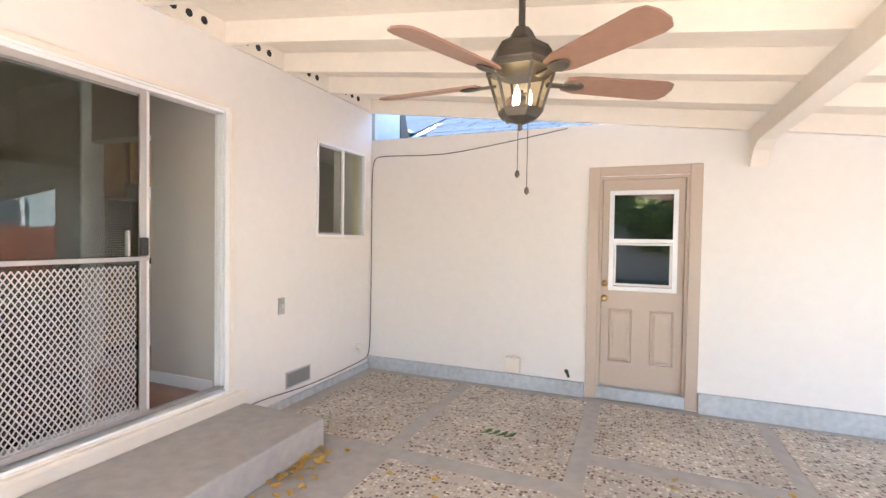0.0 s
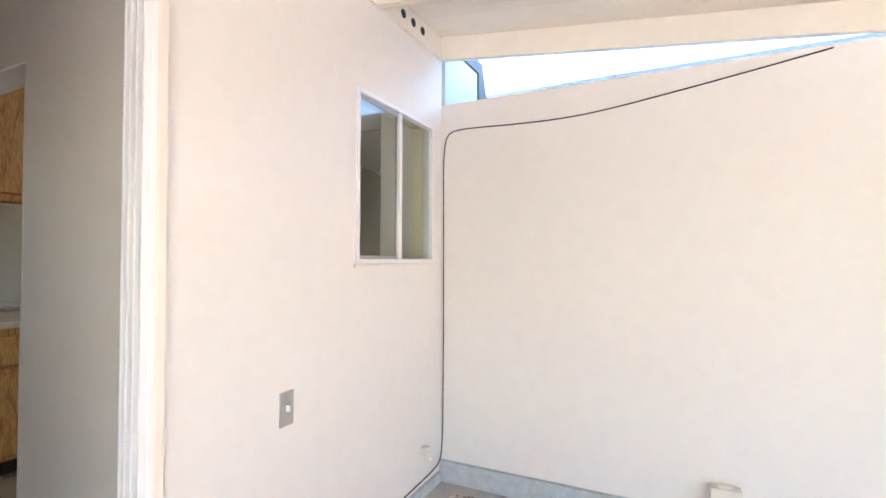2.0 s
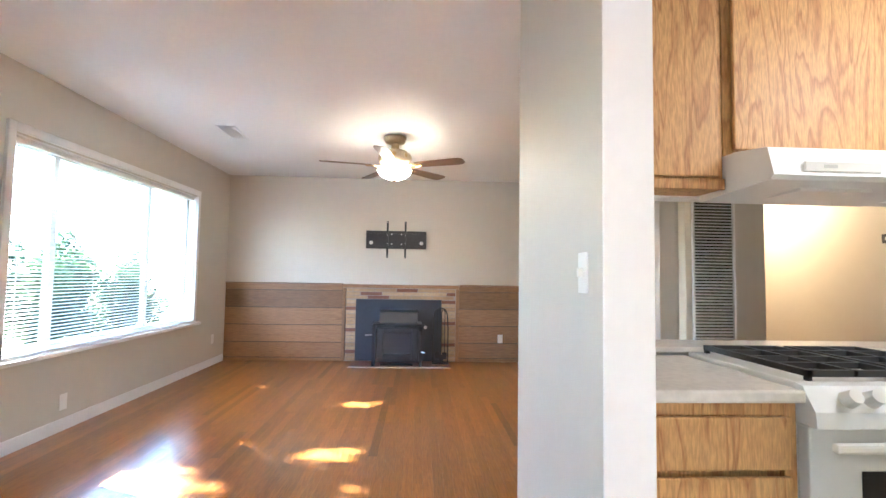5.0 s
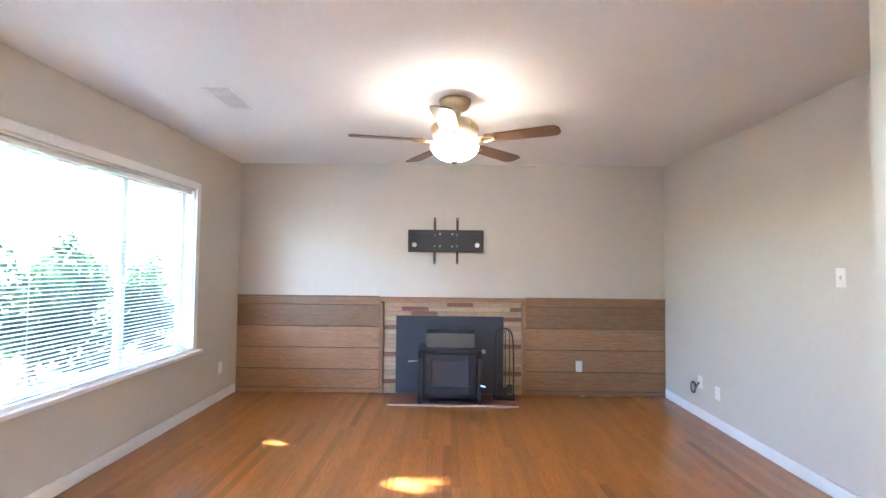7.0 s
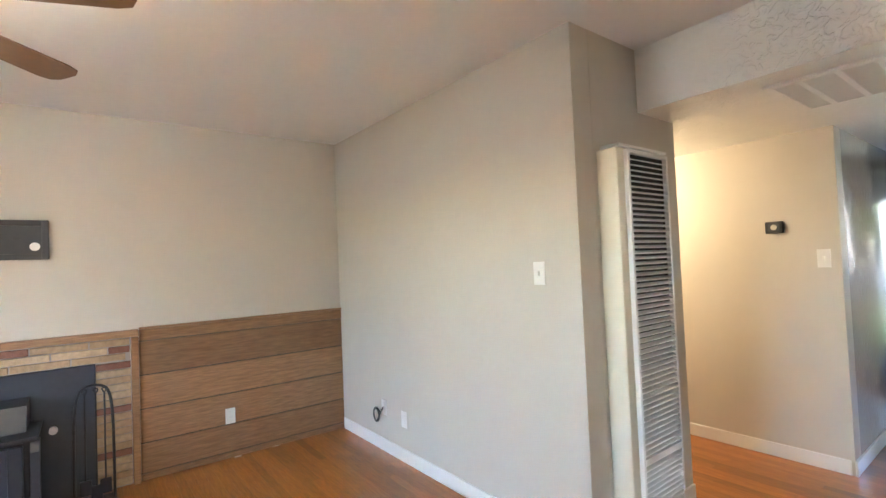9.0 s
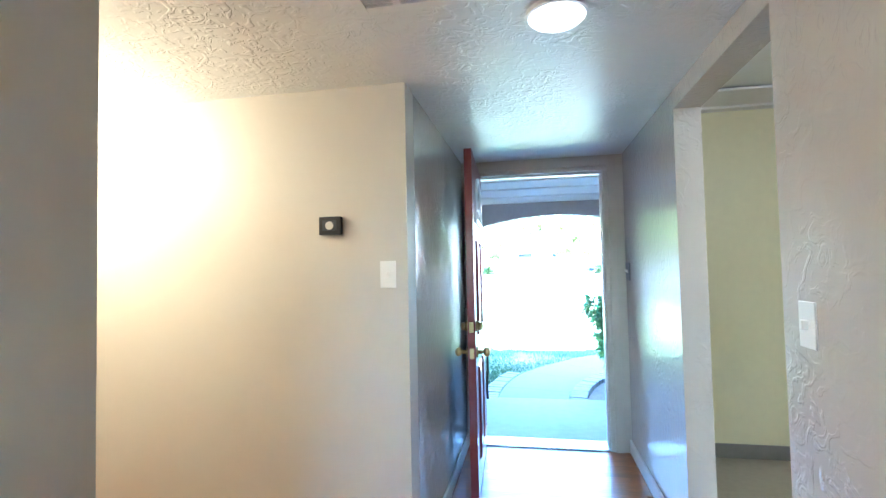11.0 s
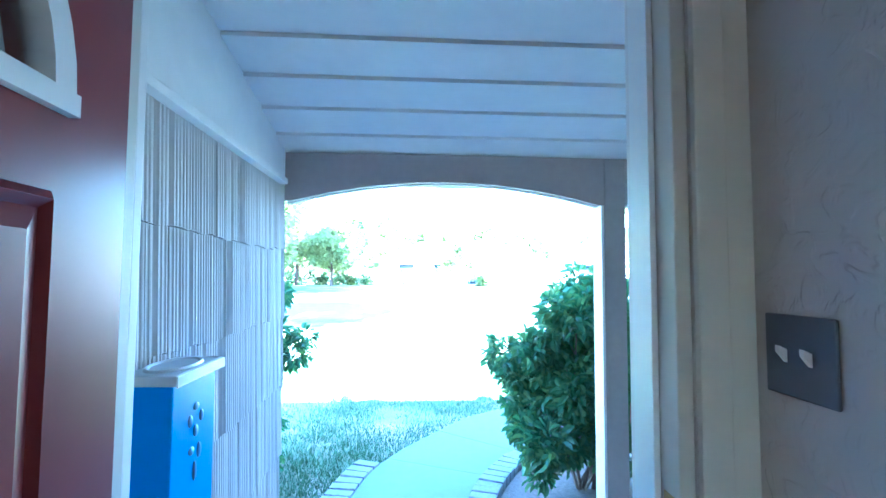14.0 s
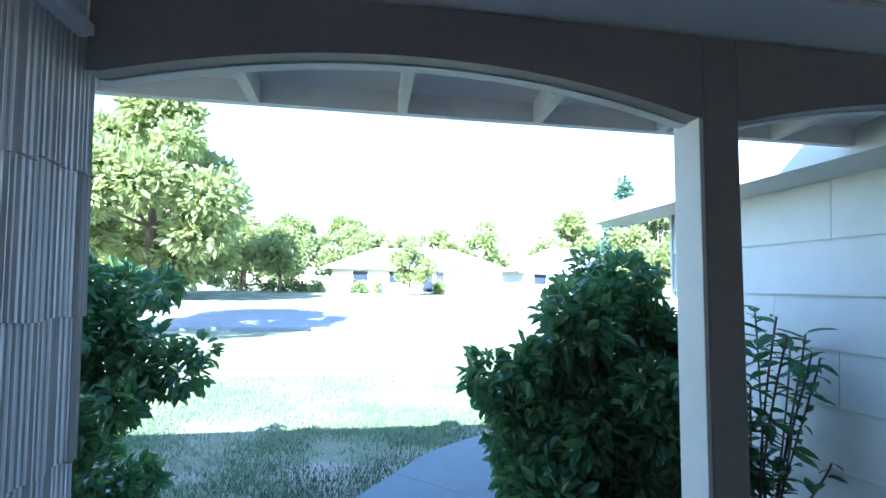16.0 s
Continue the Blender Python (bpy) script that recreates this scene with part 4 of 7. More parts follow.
# ---- living room ----
def window_trio():
    t = thing("window_2", "wide white three-light living room window", "window", kind="structure")
    x0, x1, z0, z1 = -8.46, -5.96, 0.60, 2.05
    part("casing", ring_frame(bmesh.new(), 1, -0.662, -0.640, x0 - 0.06, x1 + 0.06, z0 - 0.04, z1 + 0.07, 0.06, 0.004), WHITE, t)
    part("window_sill", box(bmesh.new(), x0 - 0.10, x1 + 0.10, -0.70, -0.595, z0 - 0.035, z0 - 0.005, bevel=0.006), WHITE, t)
    part("reveal", boxes((x0, x0 + 0.008, -0.80, -0.662, z0, z1), (x1 - 0.008, x1, -0.80, -0.662, z0, z1), (x0 + 0.008, x1 - 0.008, -0.80, -0.662, z1 - 0.008, z1)), WHITE, t)
    part("window_frame", ring_frame(bmesh.new(), 1, -0.79, -0.75, x0 + 0.009, x1 - 0.009, z0 + 0.001, z1 - 0.009, 0.04, 0.003), WHITE, t)
    for x in (-7.66, -6.45):
        part("mullion", boxes((x - 0.03, x + 0.03, -0.785, -0.745, z0 + 0.042, z1 - 0.05), bevel=0.004), WHITE, t)
    for a, b in ((x0 + 0.05, -7.69), (-7.63, -6.48), (-6.42, x1 - 0.05)):
        g = part("pane", boxes((a, b, -0.772, -0.768, z0 + 0.042, z1 - 0.05)), GLASS, t)
        g.visible_shadow = False
    return t


window_trio()


def blind(name, label, x0, x1, z0, z1, y, depth, pitch, tilt):
    """Horizontal slats that face along y."""
    t = thing(name, label, "blind")
    part("head_rail", box(bmesh.new(), x0, x1, y - 0.02, y + 0.02, z1 - 0.03, z1, bevel=0.004), WHITE, t)
    part("bottom_rail", box(bmesh.new(), x0, x1, y - 0.012, y + 0.012, z0, z0 + 0.014, bevel=0.003), WHITE, t)
    bm = bmesh.new()
    n = 4
    for row in range(n):
        u0, u1 = depth * (row / n - 0.5), depth * ((row + 1) / n - 0.5)
        c0, c1 = depth * 0.07 * (1 - (2 * row / n - 1) ** 2), depth * 0.07 * (1 - (2 * (row + 1) / n - 1) ** 2)
        bm.faces.new([bm.verts.new(p) for p in ((x0 + 0.004, u0, c0), (x1 - 0.004, u0, c0), (x1 - 0.004, u1, c1), (x0 + 0.004, u1, c1))])
    bmesh.ops.transform(bm, matrix=Matrix.Rotation(math.radians(tilt), 4, "X"), verts=bm.verts)
    bmesh.ops.recalc_face_normals(bm, faces=bm.faces)
    me = bpy.data.meshes.new("slat")
    bm.to_mesh(me)
    bm.free()
    me.materials.append(BLIND)
    z = z0 + 0.03
    while z < z1 - 0.04:
        ob = new("slat", me)
        ob.parent = t
        ob.location = (0, y, z)
        z += pitch
    m = 4 if x1 - x0 > 1.5 else 2
    for i in range(m):
        x = x0 + 0.12 + (x1 - x0 - 0.24) * i / (m - 1)
        part("ladder_cord", boxes((x - 0.001, x + 0.001, y - 0.001, y + 0.001, z0, z1 - 0.03)), WHITE, t)
    part("tilt_wand", cyl(bmesh.new(), (x0 + 0.1, y + 0.03, z1 - 0.6), (x0 + 0.1, y + 0.03, z1 - 0.03), 0.004, 0.004, 6), PLASTIC, t)
    return t


blind("mini_blind", "white metal mini blind with open slats over the window", -8.44, -5.98, 0.61, 2.035, -0.705, 0.025, 0.026, -14)


def wainscot():
    t = thing("wainscot", "brown horizontal board panelling on the fireplace wall", "panelling")
    rows = [(0.004, 0.044), (0.052, 0.250), (0.259, 0.482), (0.491, 0.714), (0.723, 0.950)]
    for y0, y1 in ((-0.655, 0.905), (2.50, 4.005)):
        part("backing", boxes((-9.3895, -9.378, y0, y1, 0.003, 1.03)), BRONZE, t)
    for y0, y1 in ((-0.655, 0.905), (2.50, 4.005)):
        for z0, z1 in rows:
            part("plank", box(bmesh.new(), -9.389, -9.368 if z0 > 0.01 else -9.362, y0, y1, z0, z1, bevel=0.004), PANEL_OAK, t)
        part("cap_rail", box(bmesh.new(), -9.389, -9.362, y0, y1, 0.957, 1.035, bevel=0.005), PANEL_OAK, t)
        part("cap_edge", box(bmesh.new(), -9.389, -9.35, y0, y1, 1.037, 1.05, bevel=0.004), PANEL_OAK, t)
    return t


wainscot()


def fireplace():
    t = thing("fireplace", "wood framed fireplace with tan roman bricks and a black panel", "fireplace")
    for r in ((0.91, 0.952, 0.002, 0.99), (2.452, 2.496, 0.002, 0.99)):
        part("frame_post", box(bmesh.new(), -9.389, -9.335, *r, bevel=0.005), PANEL_OAK, t)
    part("frame_head", box(bmesh.new(), -9.389, -9.335, 0.91, 2.496, 0.993, 1.04, bevel=0.005), PANEL_OAK, t)
    part("mortar_bed", boxes((-9.3895, -9.372, 0.954, 2.45, 0.002, 0.991)), MORTAR, t)
    tan = material("tan_roman_brick", (0.42, 0.29, 0.17), 0.75, vary=0.25, scale=9, bump=0.4)
    pale = material("pale_roman_brick", (0.50, 0.37, 0.23), 0.75, vary=0.25, scale=9, bump=0.4)
    red = material("brown_roman_brick", (0.22, 0.10, 0.065), 0.75, vary=0.25, scale=9, bump=0.4)
    rng = random.Random(8)
    h = 0.0485
    def brick(y0, y1, z, mat):
        part("brick", box(bmesh.new(), -9.372, -9.356 + rng.uniform(-0.003, 0.003), y0, y1, z + 0.003, z + h - 0.003, bevel=0.003), mat, t)
    for i in range(17):
        z = 0.01 + i * h
        for y0, y1 in ((0.958, 1.09), (2.258, 2.448)):
            brick(y0, y1, z, red if i % 6 == (2 if y0 < 1 else 4) else rng.choice((tan, pale)))
    for j in range(3):
        z = 0.842 + j * h
        y = 0.958 - j * 0.1
        k = j
        while y < 2.44:
            a, b = max(y, 0.958), min(y + 0.29, 2.448)
            if b - a > 0.03:
                brick(a, b - 0.004, z, red if (k % 4) == 1 + (j % 2) else rng.choice((tan, pale)))
            y += 0.294
            k += 1
    part("metal_panel", box(bmesh.new(), -9.368, -9.345, 1.093, 2.255, 0.012, 0.84, bevel=0.003), SLATE, t, "charcoal metal surround panel")
    part("hearth", box(bmesh.new(), -9.34, -8.93, 1.06, 2.36, 0.0, 0.012, bevel=0.004), material("hearth_tile", (0.20, 0.06, 0.03), 0.3, vary=0.15), t, "flush red-brown hearth")
    part("hearth_edge", box(bmesh.new(), -8.928, -8.915, 1.06, 2.36, 0.0, 0.014, bevel=0.003), TAN, t)
    return t


fireplace()


def stove():
    t = thing("wood_stove", "black cast iron wood stove insert with a glass door", "stove")
    part("body", box(bmesh.new(), -9.343, -9.02, 1.40, 1.955, 0.05, 0.52, bevel=0.01), BLACK_METAL, t)
    part("hood", outline(bmesh.new(), [(-9.343, 0.53), (-9.10, 0.53), (-9.17, 0.68), (-9.343, 0.70)], 1, 1.43, 1.93), BLACK_METAL, t)
    part("top_plate", box(bmesh.new(), -9.343, -8.97, 1.36, 1.99, 0.52, 0.545, bevel=0.006), BLACK_METAL, t)
    door = part("door", ring_frame(bmesh.new(), 0, -9.018, -8.975, 1.43, 1.925, 0.10, 0.50, 0.065, 0.008), BLACK_METAL, t)
    g = part("door_glass", boxes((-9.005, -8.998, 1.49, 1.865, 0.16, 0.44)), material("sooty_glass", (0.05, 0.05, 0.055), 0.08), door)
    for y in (1.355, 1.955):
        leg = outline(bmesh.new(), [(-9.05, 0.016), (-8.93, 0.016), (-8.95, 0.06), (-8.965, 0.46), (-9.0, 0.52), (-9.05, 0.52)], 1, y, y + 0.04)
        part("side_leg", leg, BLACK_METAL, t)
    part("ash_lip", box(bmesh.new(), -8.99, -8.90, 1.47, 1.88, 0.03, 0.05, bevel=0.006), BLACK_METAL, t)
    part("handle", cyl(bmesh.new(), (-9.31, 1.23, 0.36), (-9.31, 1.33, 0.365), 0.009, 0.007, 10), STEEL, t, "steel damper handle")
    part("knob", cyl(bmesh.new(), (-9.345, 2.04, 0.47), (-9.31, 2.04, 0.47), 0.022, 0.022, 14), STEEL, t)
    part("latch", cyl(bmesh.new(), (-8.98, 1.96, 0.20), (-8.93, 2.03, 0.19), 0.01, 0.008, 8), STEEL, t)
    return t


stove()


def fire_tools():
    t = thing("fireplace_tools", "black wrought iron fireplace tool stand", "fire tools", (-9.17, 2.24, 0.012))
    part("base", box(bmesh.new(), -0.07, 0.07, -0.11, 0.11, 0.0, 0.02, bevel=0.006), BLACK_METAL, t)
    tube("arch", [(0, -0.10, 0.02), (0, -0.10, 0.35), (0, -0.10, 0.66), (0, -0.05, 0.73), (0, 0.05, 0.73), (0, 0.10, 0.66), (0, 0.10, 0.35), (0, 0.10, 0.02)], 0.008, BLACK_METAL, t)
    for dy, low in ((-0.045, 0.10), (0.01, 0.06), (0.055, 0.09)):
        tool = part("tool", cyl(bmesh.new(), (0.02, dy, low), (0.02, dy, 0.68), 0.005, 0.005, 8), BLACK_METAL, t)
        part("tool_head", box(bmesh.new(), 0.005, 0.03, dy - 0.03, dy + 0.03, low - 0.03, low + 0.06, bevel=0.008), BLACK_METAL, tool)
        tube("tool_grip", [(0.02, dy, 0.68), (0.02, dy + 0.02, 0.70), (0.02, dy, 0.72), (0.02, dy - 0.02, 0.70), (0.02, dy, 0.68)], 0.004, BLACK_METAL, tool)
    return t


fire_tools()


def tv_mount():
    t = thing("tv_wall_mount", "black steel television wall bracket with two arms", "tv mount")
    plate = bmesh.new()
    ring_frame(plate, 0, -9.389, -9.36, 1.206, 2.033, 1.534, 1.78, 0.035, 0.003)
    box(plate, -9.389, -9.372, 1.24, 2.0, 1.568, 1.746)
    part("plate", plate, BLACK_METAL, t)
    for y in (1.275, 1.965):
        part("cable_hole", cyl(bmesh.new(), (-9.372, y, 1.615), (-9.369, y, 1.615), 0.026, 0.026, 18), WHITE, t)
    for y in (1.555, 1.69):
        for z in (1.60, 1.735):
            part("bolt", cyl(bmesh.new(), (-9.372, y, z), (-9.367, y, z), 0.009, 0.009, 10), STEEL, t, "bright steel bolt")
    for y in (1.36, 1.44, 1.80, 1.88):
        # Slots laid on the plate, their inner shade put in as colour.
        part("slot", boxes((-9.3725, -9.3705, y - 0.018, y + 0.018, 1.66, 1.672)), PAINTED_SHADE, t)
    for y in (1.50, 1.745):
        bm = boxes((-9.358, -9.325, y - 0.013, y + 0.013, 1.405, 1.91), bevel=0.003)
        arm = part("arm", bm, BLACK_METAL, t)
        for z in (1.42, 1.60, 1.72, 1.89):
            part("bolt", cyl(bmesh.new(), (-9.325, y, z), (-9.32, y, z), 0.006, 0.006, 8), STEEL, arm)
    return t


tv_mount()
wall_plate("wainscot_outlet", "white outlet plate on the board panelling", 0, -9.367, 1, 3.072, 0.317, "outlet", group="living room outlets")
wall_plate("window_wall_outlet", "white outlet plate low on the window wall", 1, -0.66, 1, -6.523, 0.21, "outlet", group="living room outlets")
wall_plate("corner_outlet", "white outlet plate low beside the corner", 1, -0.66, 1, -9.02, 0.33, "outlet", group="living room outlets")
wall_plate("side_wall_outlet", "white outlet plate low on the greige wall", 1, 4.01, -1, -8.39, 0.30, "outlet", group="living room outlets")
wall_plate("cable_outlet", "white cable plate low on the greige wall", 1, 4.01, -1, -8.67, 0.33, "outlet", group="living room outlets")
wall_plate("living_switch", "white dimmer switch on the greige wall", 1, 4.01, -1, -7.07, 1.335)
wall_plate("divider_switch", "white toggle switch on the dividing wall", 1, 2.40, -1, -4.18, 1.193)
wall_plate("hall_switch", "white switch beside the hall corner", 1, 5.93, -1, -6.397, 1.335)
wall_plate("opening_switch", "white switch beside the kitchen opening", 0, -5.12, -1, 5.30, 1.2)
tube("coiled_cable", [(-8.70, 3.985, 0.29), (-8.74, 3.98, 0.33), (-8.79, 3.98, 0.30), (-8.79, 3.98, 0.23), (-8.74, 3.98, 0.20), (-8.70, 3.98, 0.24), (-8.70, 3.975, 0.30), (-8.75, 3.975, 0.32), (-8.785, 3.975, 0.28), (-8.77, 3.975, 0.22), (-8.72, 3.975, 0.21), (-8.69, 3.98, 0.29), (-8.67, 4.0, 0.33)], 0.006, RUBBER, None, "black coaxial cable coil hanging at its plate", "cable")


def skirting(name, rows, mat=WHITE, label="white painted baseboard"):
    for r in rows:
        structure(name, box(bmesh.new(), *r, bevel=0.004), mat, label, "baseboard")


skirting("baseboard", [
    (-9.35, -2.565, -0.659, -0.645, 0.001, 0.092), (-9.36, -6.84, 3.995, 4.009, 0.001, 0.092), (-6.824, -6.81, 4.62, 4.95, 0.001, 0.092),
    (-11.9, -6.326, 5.915, 5.929, 0.001, 0.092), (-6.309, -6.295, 5.915, 7.598, 0.001, 0.092), (-5.135, -5.121, 6.335, 7.598, 0.001, 0.092),
    (-5.05, -4.042, 2.385, 2.399, 0.001, 0.092), (-3.248, -2.562, 2.385, 2.399, 0.001, 0.092), (-5.066, -5.052, 2.385, 2.53, 0.001, 0.092), (-6.82, -6.812, 4.0, 4.15, 0.001, 0.092)])
skirting("vinyl_cove_base", [(-5.118, -4.998, 6.325, 6.329, 0.001, 0.10), (-4.996, -2.57, 7.592, 7.599, 0.001, 0.10), (-4.998, -4.99, 6.34, 7.59, 0.001, 0.10)], material("taupe_vinyl_base", (0.20, 0.18, 0.155), 0.5), "taupe vinyl cove base")


def bowl_fan():
    t = thing("living_room_fan", "ornate brass ceiling fan with brown blades and a lit bowl", "ceiling fan", (-7.37, 1.685, 0.308))
    t.scale = (1.07, 1.07, 0.87)
    ornate = material("antique_ivory_brass", (0.56, 0.46, 0.30), 0.4, metal=0.4, vary=0.25, scale=30)
    part("canopy", lathe(bmesh.new(), [(0.05, 2.445), (0.085, 2.46), (0.10, 2.50), (0.10, 2.522)], 24), ornate, t, "", True)
    part("neck", cyl(bmesh.new(), (0, 0, 2.36), (0, 0, 2.45), 0.035, 0.035, 16), ornate, t)
    part("motor", lathe(bmesh.new(), [(0.05, 2.37), (0.11, 2.36), (0.145, 2.32), (0.15, 2.27), (0.135, 2.22), (0.09, 2.185), (0.0, 2.18)], 28), ornate, t, "scrolled ivory and brass motor housing", True)
    for i in range(8):
        a = math.radians(45 * i)
        bm = bmesh.new()
        bmesh.ops.create_uvsphere(bm, u_segments=10, v_segments=6, radius=0.022, matrix=Matrix.Translation((0.14 * math.cos(a), 0.14 * math.sin(a), 2.29)) @ Matrix.Rotation(a, 4, "Z") @ Matrix.Diagonal((0.5, 1, 1.5, 1)))
        part("scroll", bm, BRASS, t, "", True)
    part("switch_cup", lathe(bmesh.new(), [(0.10, 2.18), (0.105, 2.165), (0.09, 2.15), (0.0, 2.15)], 24), BRASS, t, "", True)
    bowl = part("light_bowl", lathe(bmesh.new(), [(0.0, 2.045), (0.05, 2.05), (0.10, 2.075), (0.135, 2.11), (0.15, 2.145), (0.152, 2.156)], 28), LAMP_BOWL, t, "glowing frosted glass bowl", True)
    part("bowl_finial", lathe(bmesh.new(), [(0.0, 2.018), (0.008, 2.024), (0.02, 2.038), (0.024, 2.048), (0.0, 2.05)], 14), BRASS, bowl, "", True)
    for i in range(5):
        turn = Matrix.Translation((0, 0, 2.195)) @ Matrix.Rotation(math.radians(72 * i + 65), 4, "Z") @ Matrix.Rotation(math.radians(-12), 4, "X")
        bm = bmesh.new()
        outline(bm, [(0.21, -0.052), (0.60, -0.066), (0.64, -0.058), (0.66, -0.03), (0.66, 0.03), (0.64, 0.058), (0.60, 0.066), (0.21, 0.052)], 2, 0, 0.007)
        bmesh.ops.transform(bm, matrix=turn, verts=bm.verts)
        blade = part("blade", bm, FAN_OAK, t)
        iron = bmesh.new()
        for s in (1, -1):
            cyl(iron, (0.12, 0.0, -0.008), (0.19, s * 0.035, -0.008), 0.008, 0.008, 8)
            cyl(iron, (0.19, s * 0.035, -0.008), (0.26, s * 0.01, -0.006), 0.008, 0.006, 8)
        bmesh.ops.transform(iron, matrix=turn, verts=iron.verts)
        part("blade_iron", iron, BRASS, blade)
    lamp = new("fan_lamp", bpy.data.lights.new("fan_lamp", "POINT"))
    lamp.data.energy, lamp.data.color, lamp.data.shadow_soft_size = 48.0, (1.0, 0.84, 0.64), 0.06
    lamp.location = (-7.37, 1.685, 2.175)
    return t


bowl_fan()


def ceiling_register():
    t = thing("ceiling_register", "white metal air register in the ceiling", "vent")
    part("frame", ring_frame_z(-7.56, -7.17, 0.055, 0.24, LIVING_TOP - 0.008, LIVING_TOP - 0.001, 0.025), WHITE, t)
    part("backing", boxes((-7.535, -7.195, 0.08, 0.215, LIVING_TOP - 0.003, LIVING_TOP - 0.001)), material("register_grey", (0.16, 0.16, 0.17), 0.6), t)
    for i in range(12):
        x = -7.525 + 0.028 * i
        part("fin", boxes((x, x + 0.012, 0.082, 0.213, LIVING_TOP - 0.011, LIVING_TOP - 0.004)), WHITE, t)
    return t


def ring_frame_z(x0, x1, y0, y1, z0, z1, w):
    return boxes((x0, x0 + w, y0, y1, z0, z1), (x1 - w, x1, y0, y1, z0, z1), (x0 + w, x1 - w, y0, y0 + w, z0, z1), (x0 + w, x1 - w, y1 - w, y1, z0, z1), bevel=0.002)


ceiling_register()


# ---- hall and entry ----
def wall_heater():
    t = thing("wall_heater", "tall cream gas wall heater with a louvred grille", "heater")
    part("body", boxes((-6.824, -6.715, 4.172, 4.60, 0.001, 1.915), bevel=0.008), HEATER, t)
    part("top_cap", box(bmesh.new(), -6.80, -6.70, 4.168, 4.606, 1.916, 1.93, bevel=0.004), GRILLE_WHITE, t)
    face = part("front_frame", ring_frame(bmesh.new(), 0, -6.714, -6.690, 4.225, 4.595, 0.06, 1.905, 0.018, 0.003), GRILLE_WHITE, t)
    # Backing blackened to give the shade between the louvres.
    part("dark_back", boxes((-6.7145, -6.711, 4.243, 4.577, 0.45, 1.887)), PAINTED_SHADE, t)
    slat = bmesh.new()
    outline(slat, [(-6.7105, 0.008), (-6.694, 0.002), (-6.690, 0.0), (-6.689, 0.003), (-6.693, 0.007), (-6.7105, 0.0145)], 1, 4.243, 4.577)
    bmesh.ops.recalc_face_normals(slat, faces=slat.faces)
    me = bpy.data.meshes.new("louvre")
    slat.to_mesh(me)
    slat.free()
    me.materials.append(GRILLE_WHITE)
    for i in range(54):
        ob = new("louvre", me)
        ob.parent = face
        ob.location = (0, 0, 0.475 + i * 0.026)
    part("mid_rail", box(bmesh.new(), -6.714, -6.690, 4.243, 4.577, 0.43, 0.462, bevel=0.003), GRILLE_WHITE, t)
    for i in range(14):
        ob = new("lower_louvre", me)
        ob.parent = face
        ob.location = (0, 0, 0.08 + i * 0.025)
    part("lower_back", boxes((-6.7145, -6.708, 4.243, 4.577, 0.08, 0.43)), GRILLE_WHITE, t)
    return t


wall_heater()


def thermostat():
    t = thing("thermostat", "small black digital thermostat on the hall wall", "thermostat")
    part("body", box(bmesh.new(), -6.704, -6.60, 5.905, 5.929, 1.512, 1.592, bevel=0.006), BLACK_METAL, t)
    part("screen", boxes((-6.685, -6.62, 5.903, 5.9045, 1.53, 1.575)), SLATE, t)
    part("dial_ring", lathe(bmesh.new(), [(0.014, 0.0), (0.018, 0.0), (0.018, 0.003), (0.014, 0.003)], 18), STEEL, t).matrix_basis = pose(-6.652, 5.9028, 1.552, 90, 0, 0)
    return t


thermostat()


def return_grille():
    t = thing("return_air_grille", "large white return air grille in the hall ceiling", "vent")
    x0, x1, y0, y1, z = -6.30, -5.49, 4.74, 5.36, HALL_TOP
    part("frame", ring_frame_z(x0, x1, y0, y1, z - 0.012, z - 0.001, 0.035), WHITE, t)
    part("backing", boxes((x0 + 0.035, x1 - 0.035, y0 + 0.035, y1 - 0.035, z - 0.003, z - 0.001)), material("grille_filter", (0.40, 0.38, 0.36), 0.8), t)
    for i in range(1, 6):
        x = x0 + (x1 - x0) * i / 6
        part("divider", boxes((x - 0.012, x + 0.012, y0 + 0.035, y1 - 0.035, z - 0.012, z - 0.004), bevel=0.002), WHITE, t)
    for i in range(44):
        y = y0 + 0.045 + i * 0.0122
        part("fin", boxes((x0 + 0.036, x1 - 0.036, y, y + 0.005, z - 0.009, z - 0.004)), WHITE, t)
    return t


return_grille()


def dome_light(name, label, x, y, power):
    t = thing(name, label, "ceiling light", (x, y, 0))
    part("base", lathe(bmesh.new(), [(0.0, HALL_TOP - 0.001), (0.10, HALL_TOP - 0.001), (0.10, HALL_TOP - 0.015), (0.0, HALL_TOP - 0.016)], 24), WHITE, t)
    part("diffuser", lathe(bmesh.new(), [(0.09, HALL_TOP - 0.017), (0.08, HALL_TOP - 0.026), (0.045, HALL_TOP - 0.034), (0.0, HALL_TOP - 0.036)], 24), DOME, t, "", True)
    if power:
        lamp = new("hall_lamp", bpy.data.lights.new("hall_lamp", "POINT"))
        lamp.data.energy, lamp.data.color, lamp.data.shadow_soft_size = power, (1.0, 0.72, 0.40), 0.09
        lamp.location = (x, y, HALL_TOP - 0.16)


dome_light("entry_ceiling_light", "white flush dome on the entry ceiling", -5.69, 5.50, 0.0)
dome_light("hall_ceiling_light", "lit white flush dome on the hall ceiling", -7.9, 5.42, 1.1)


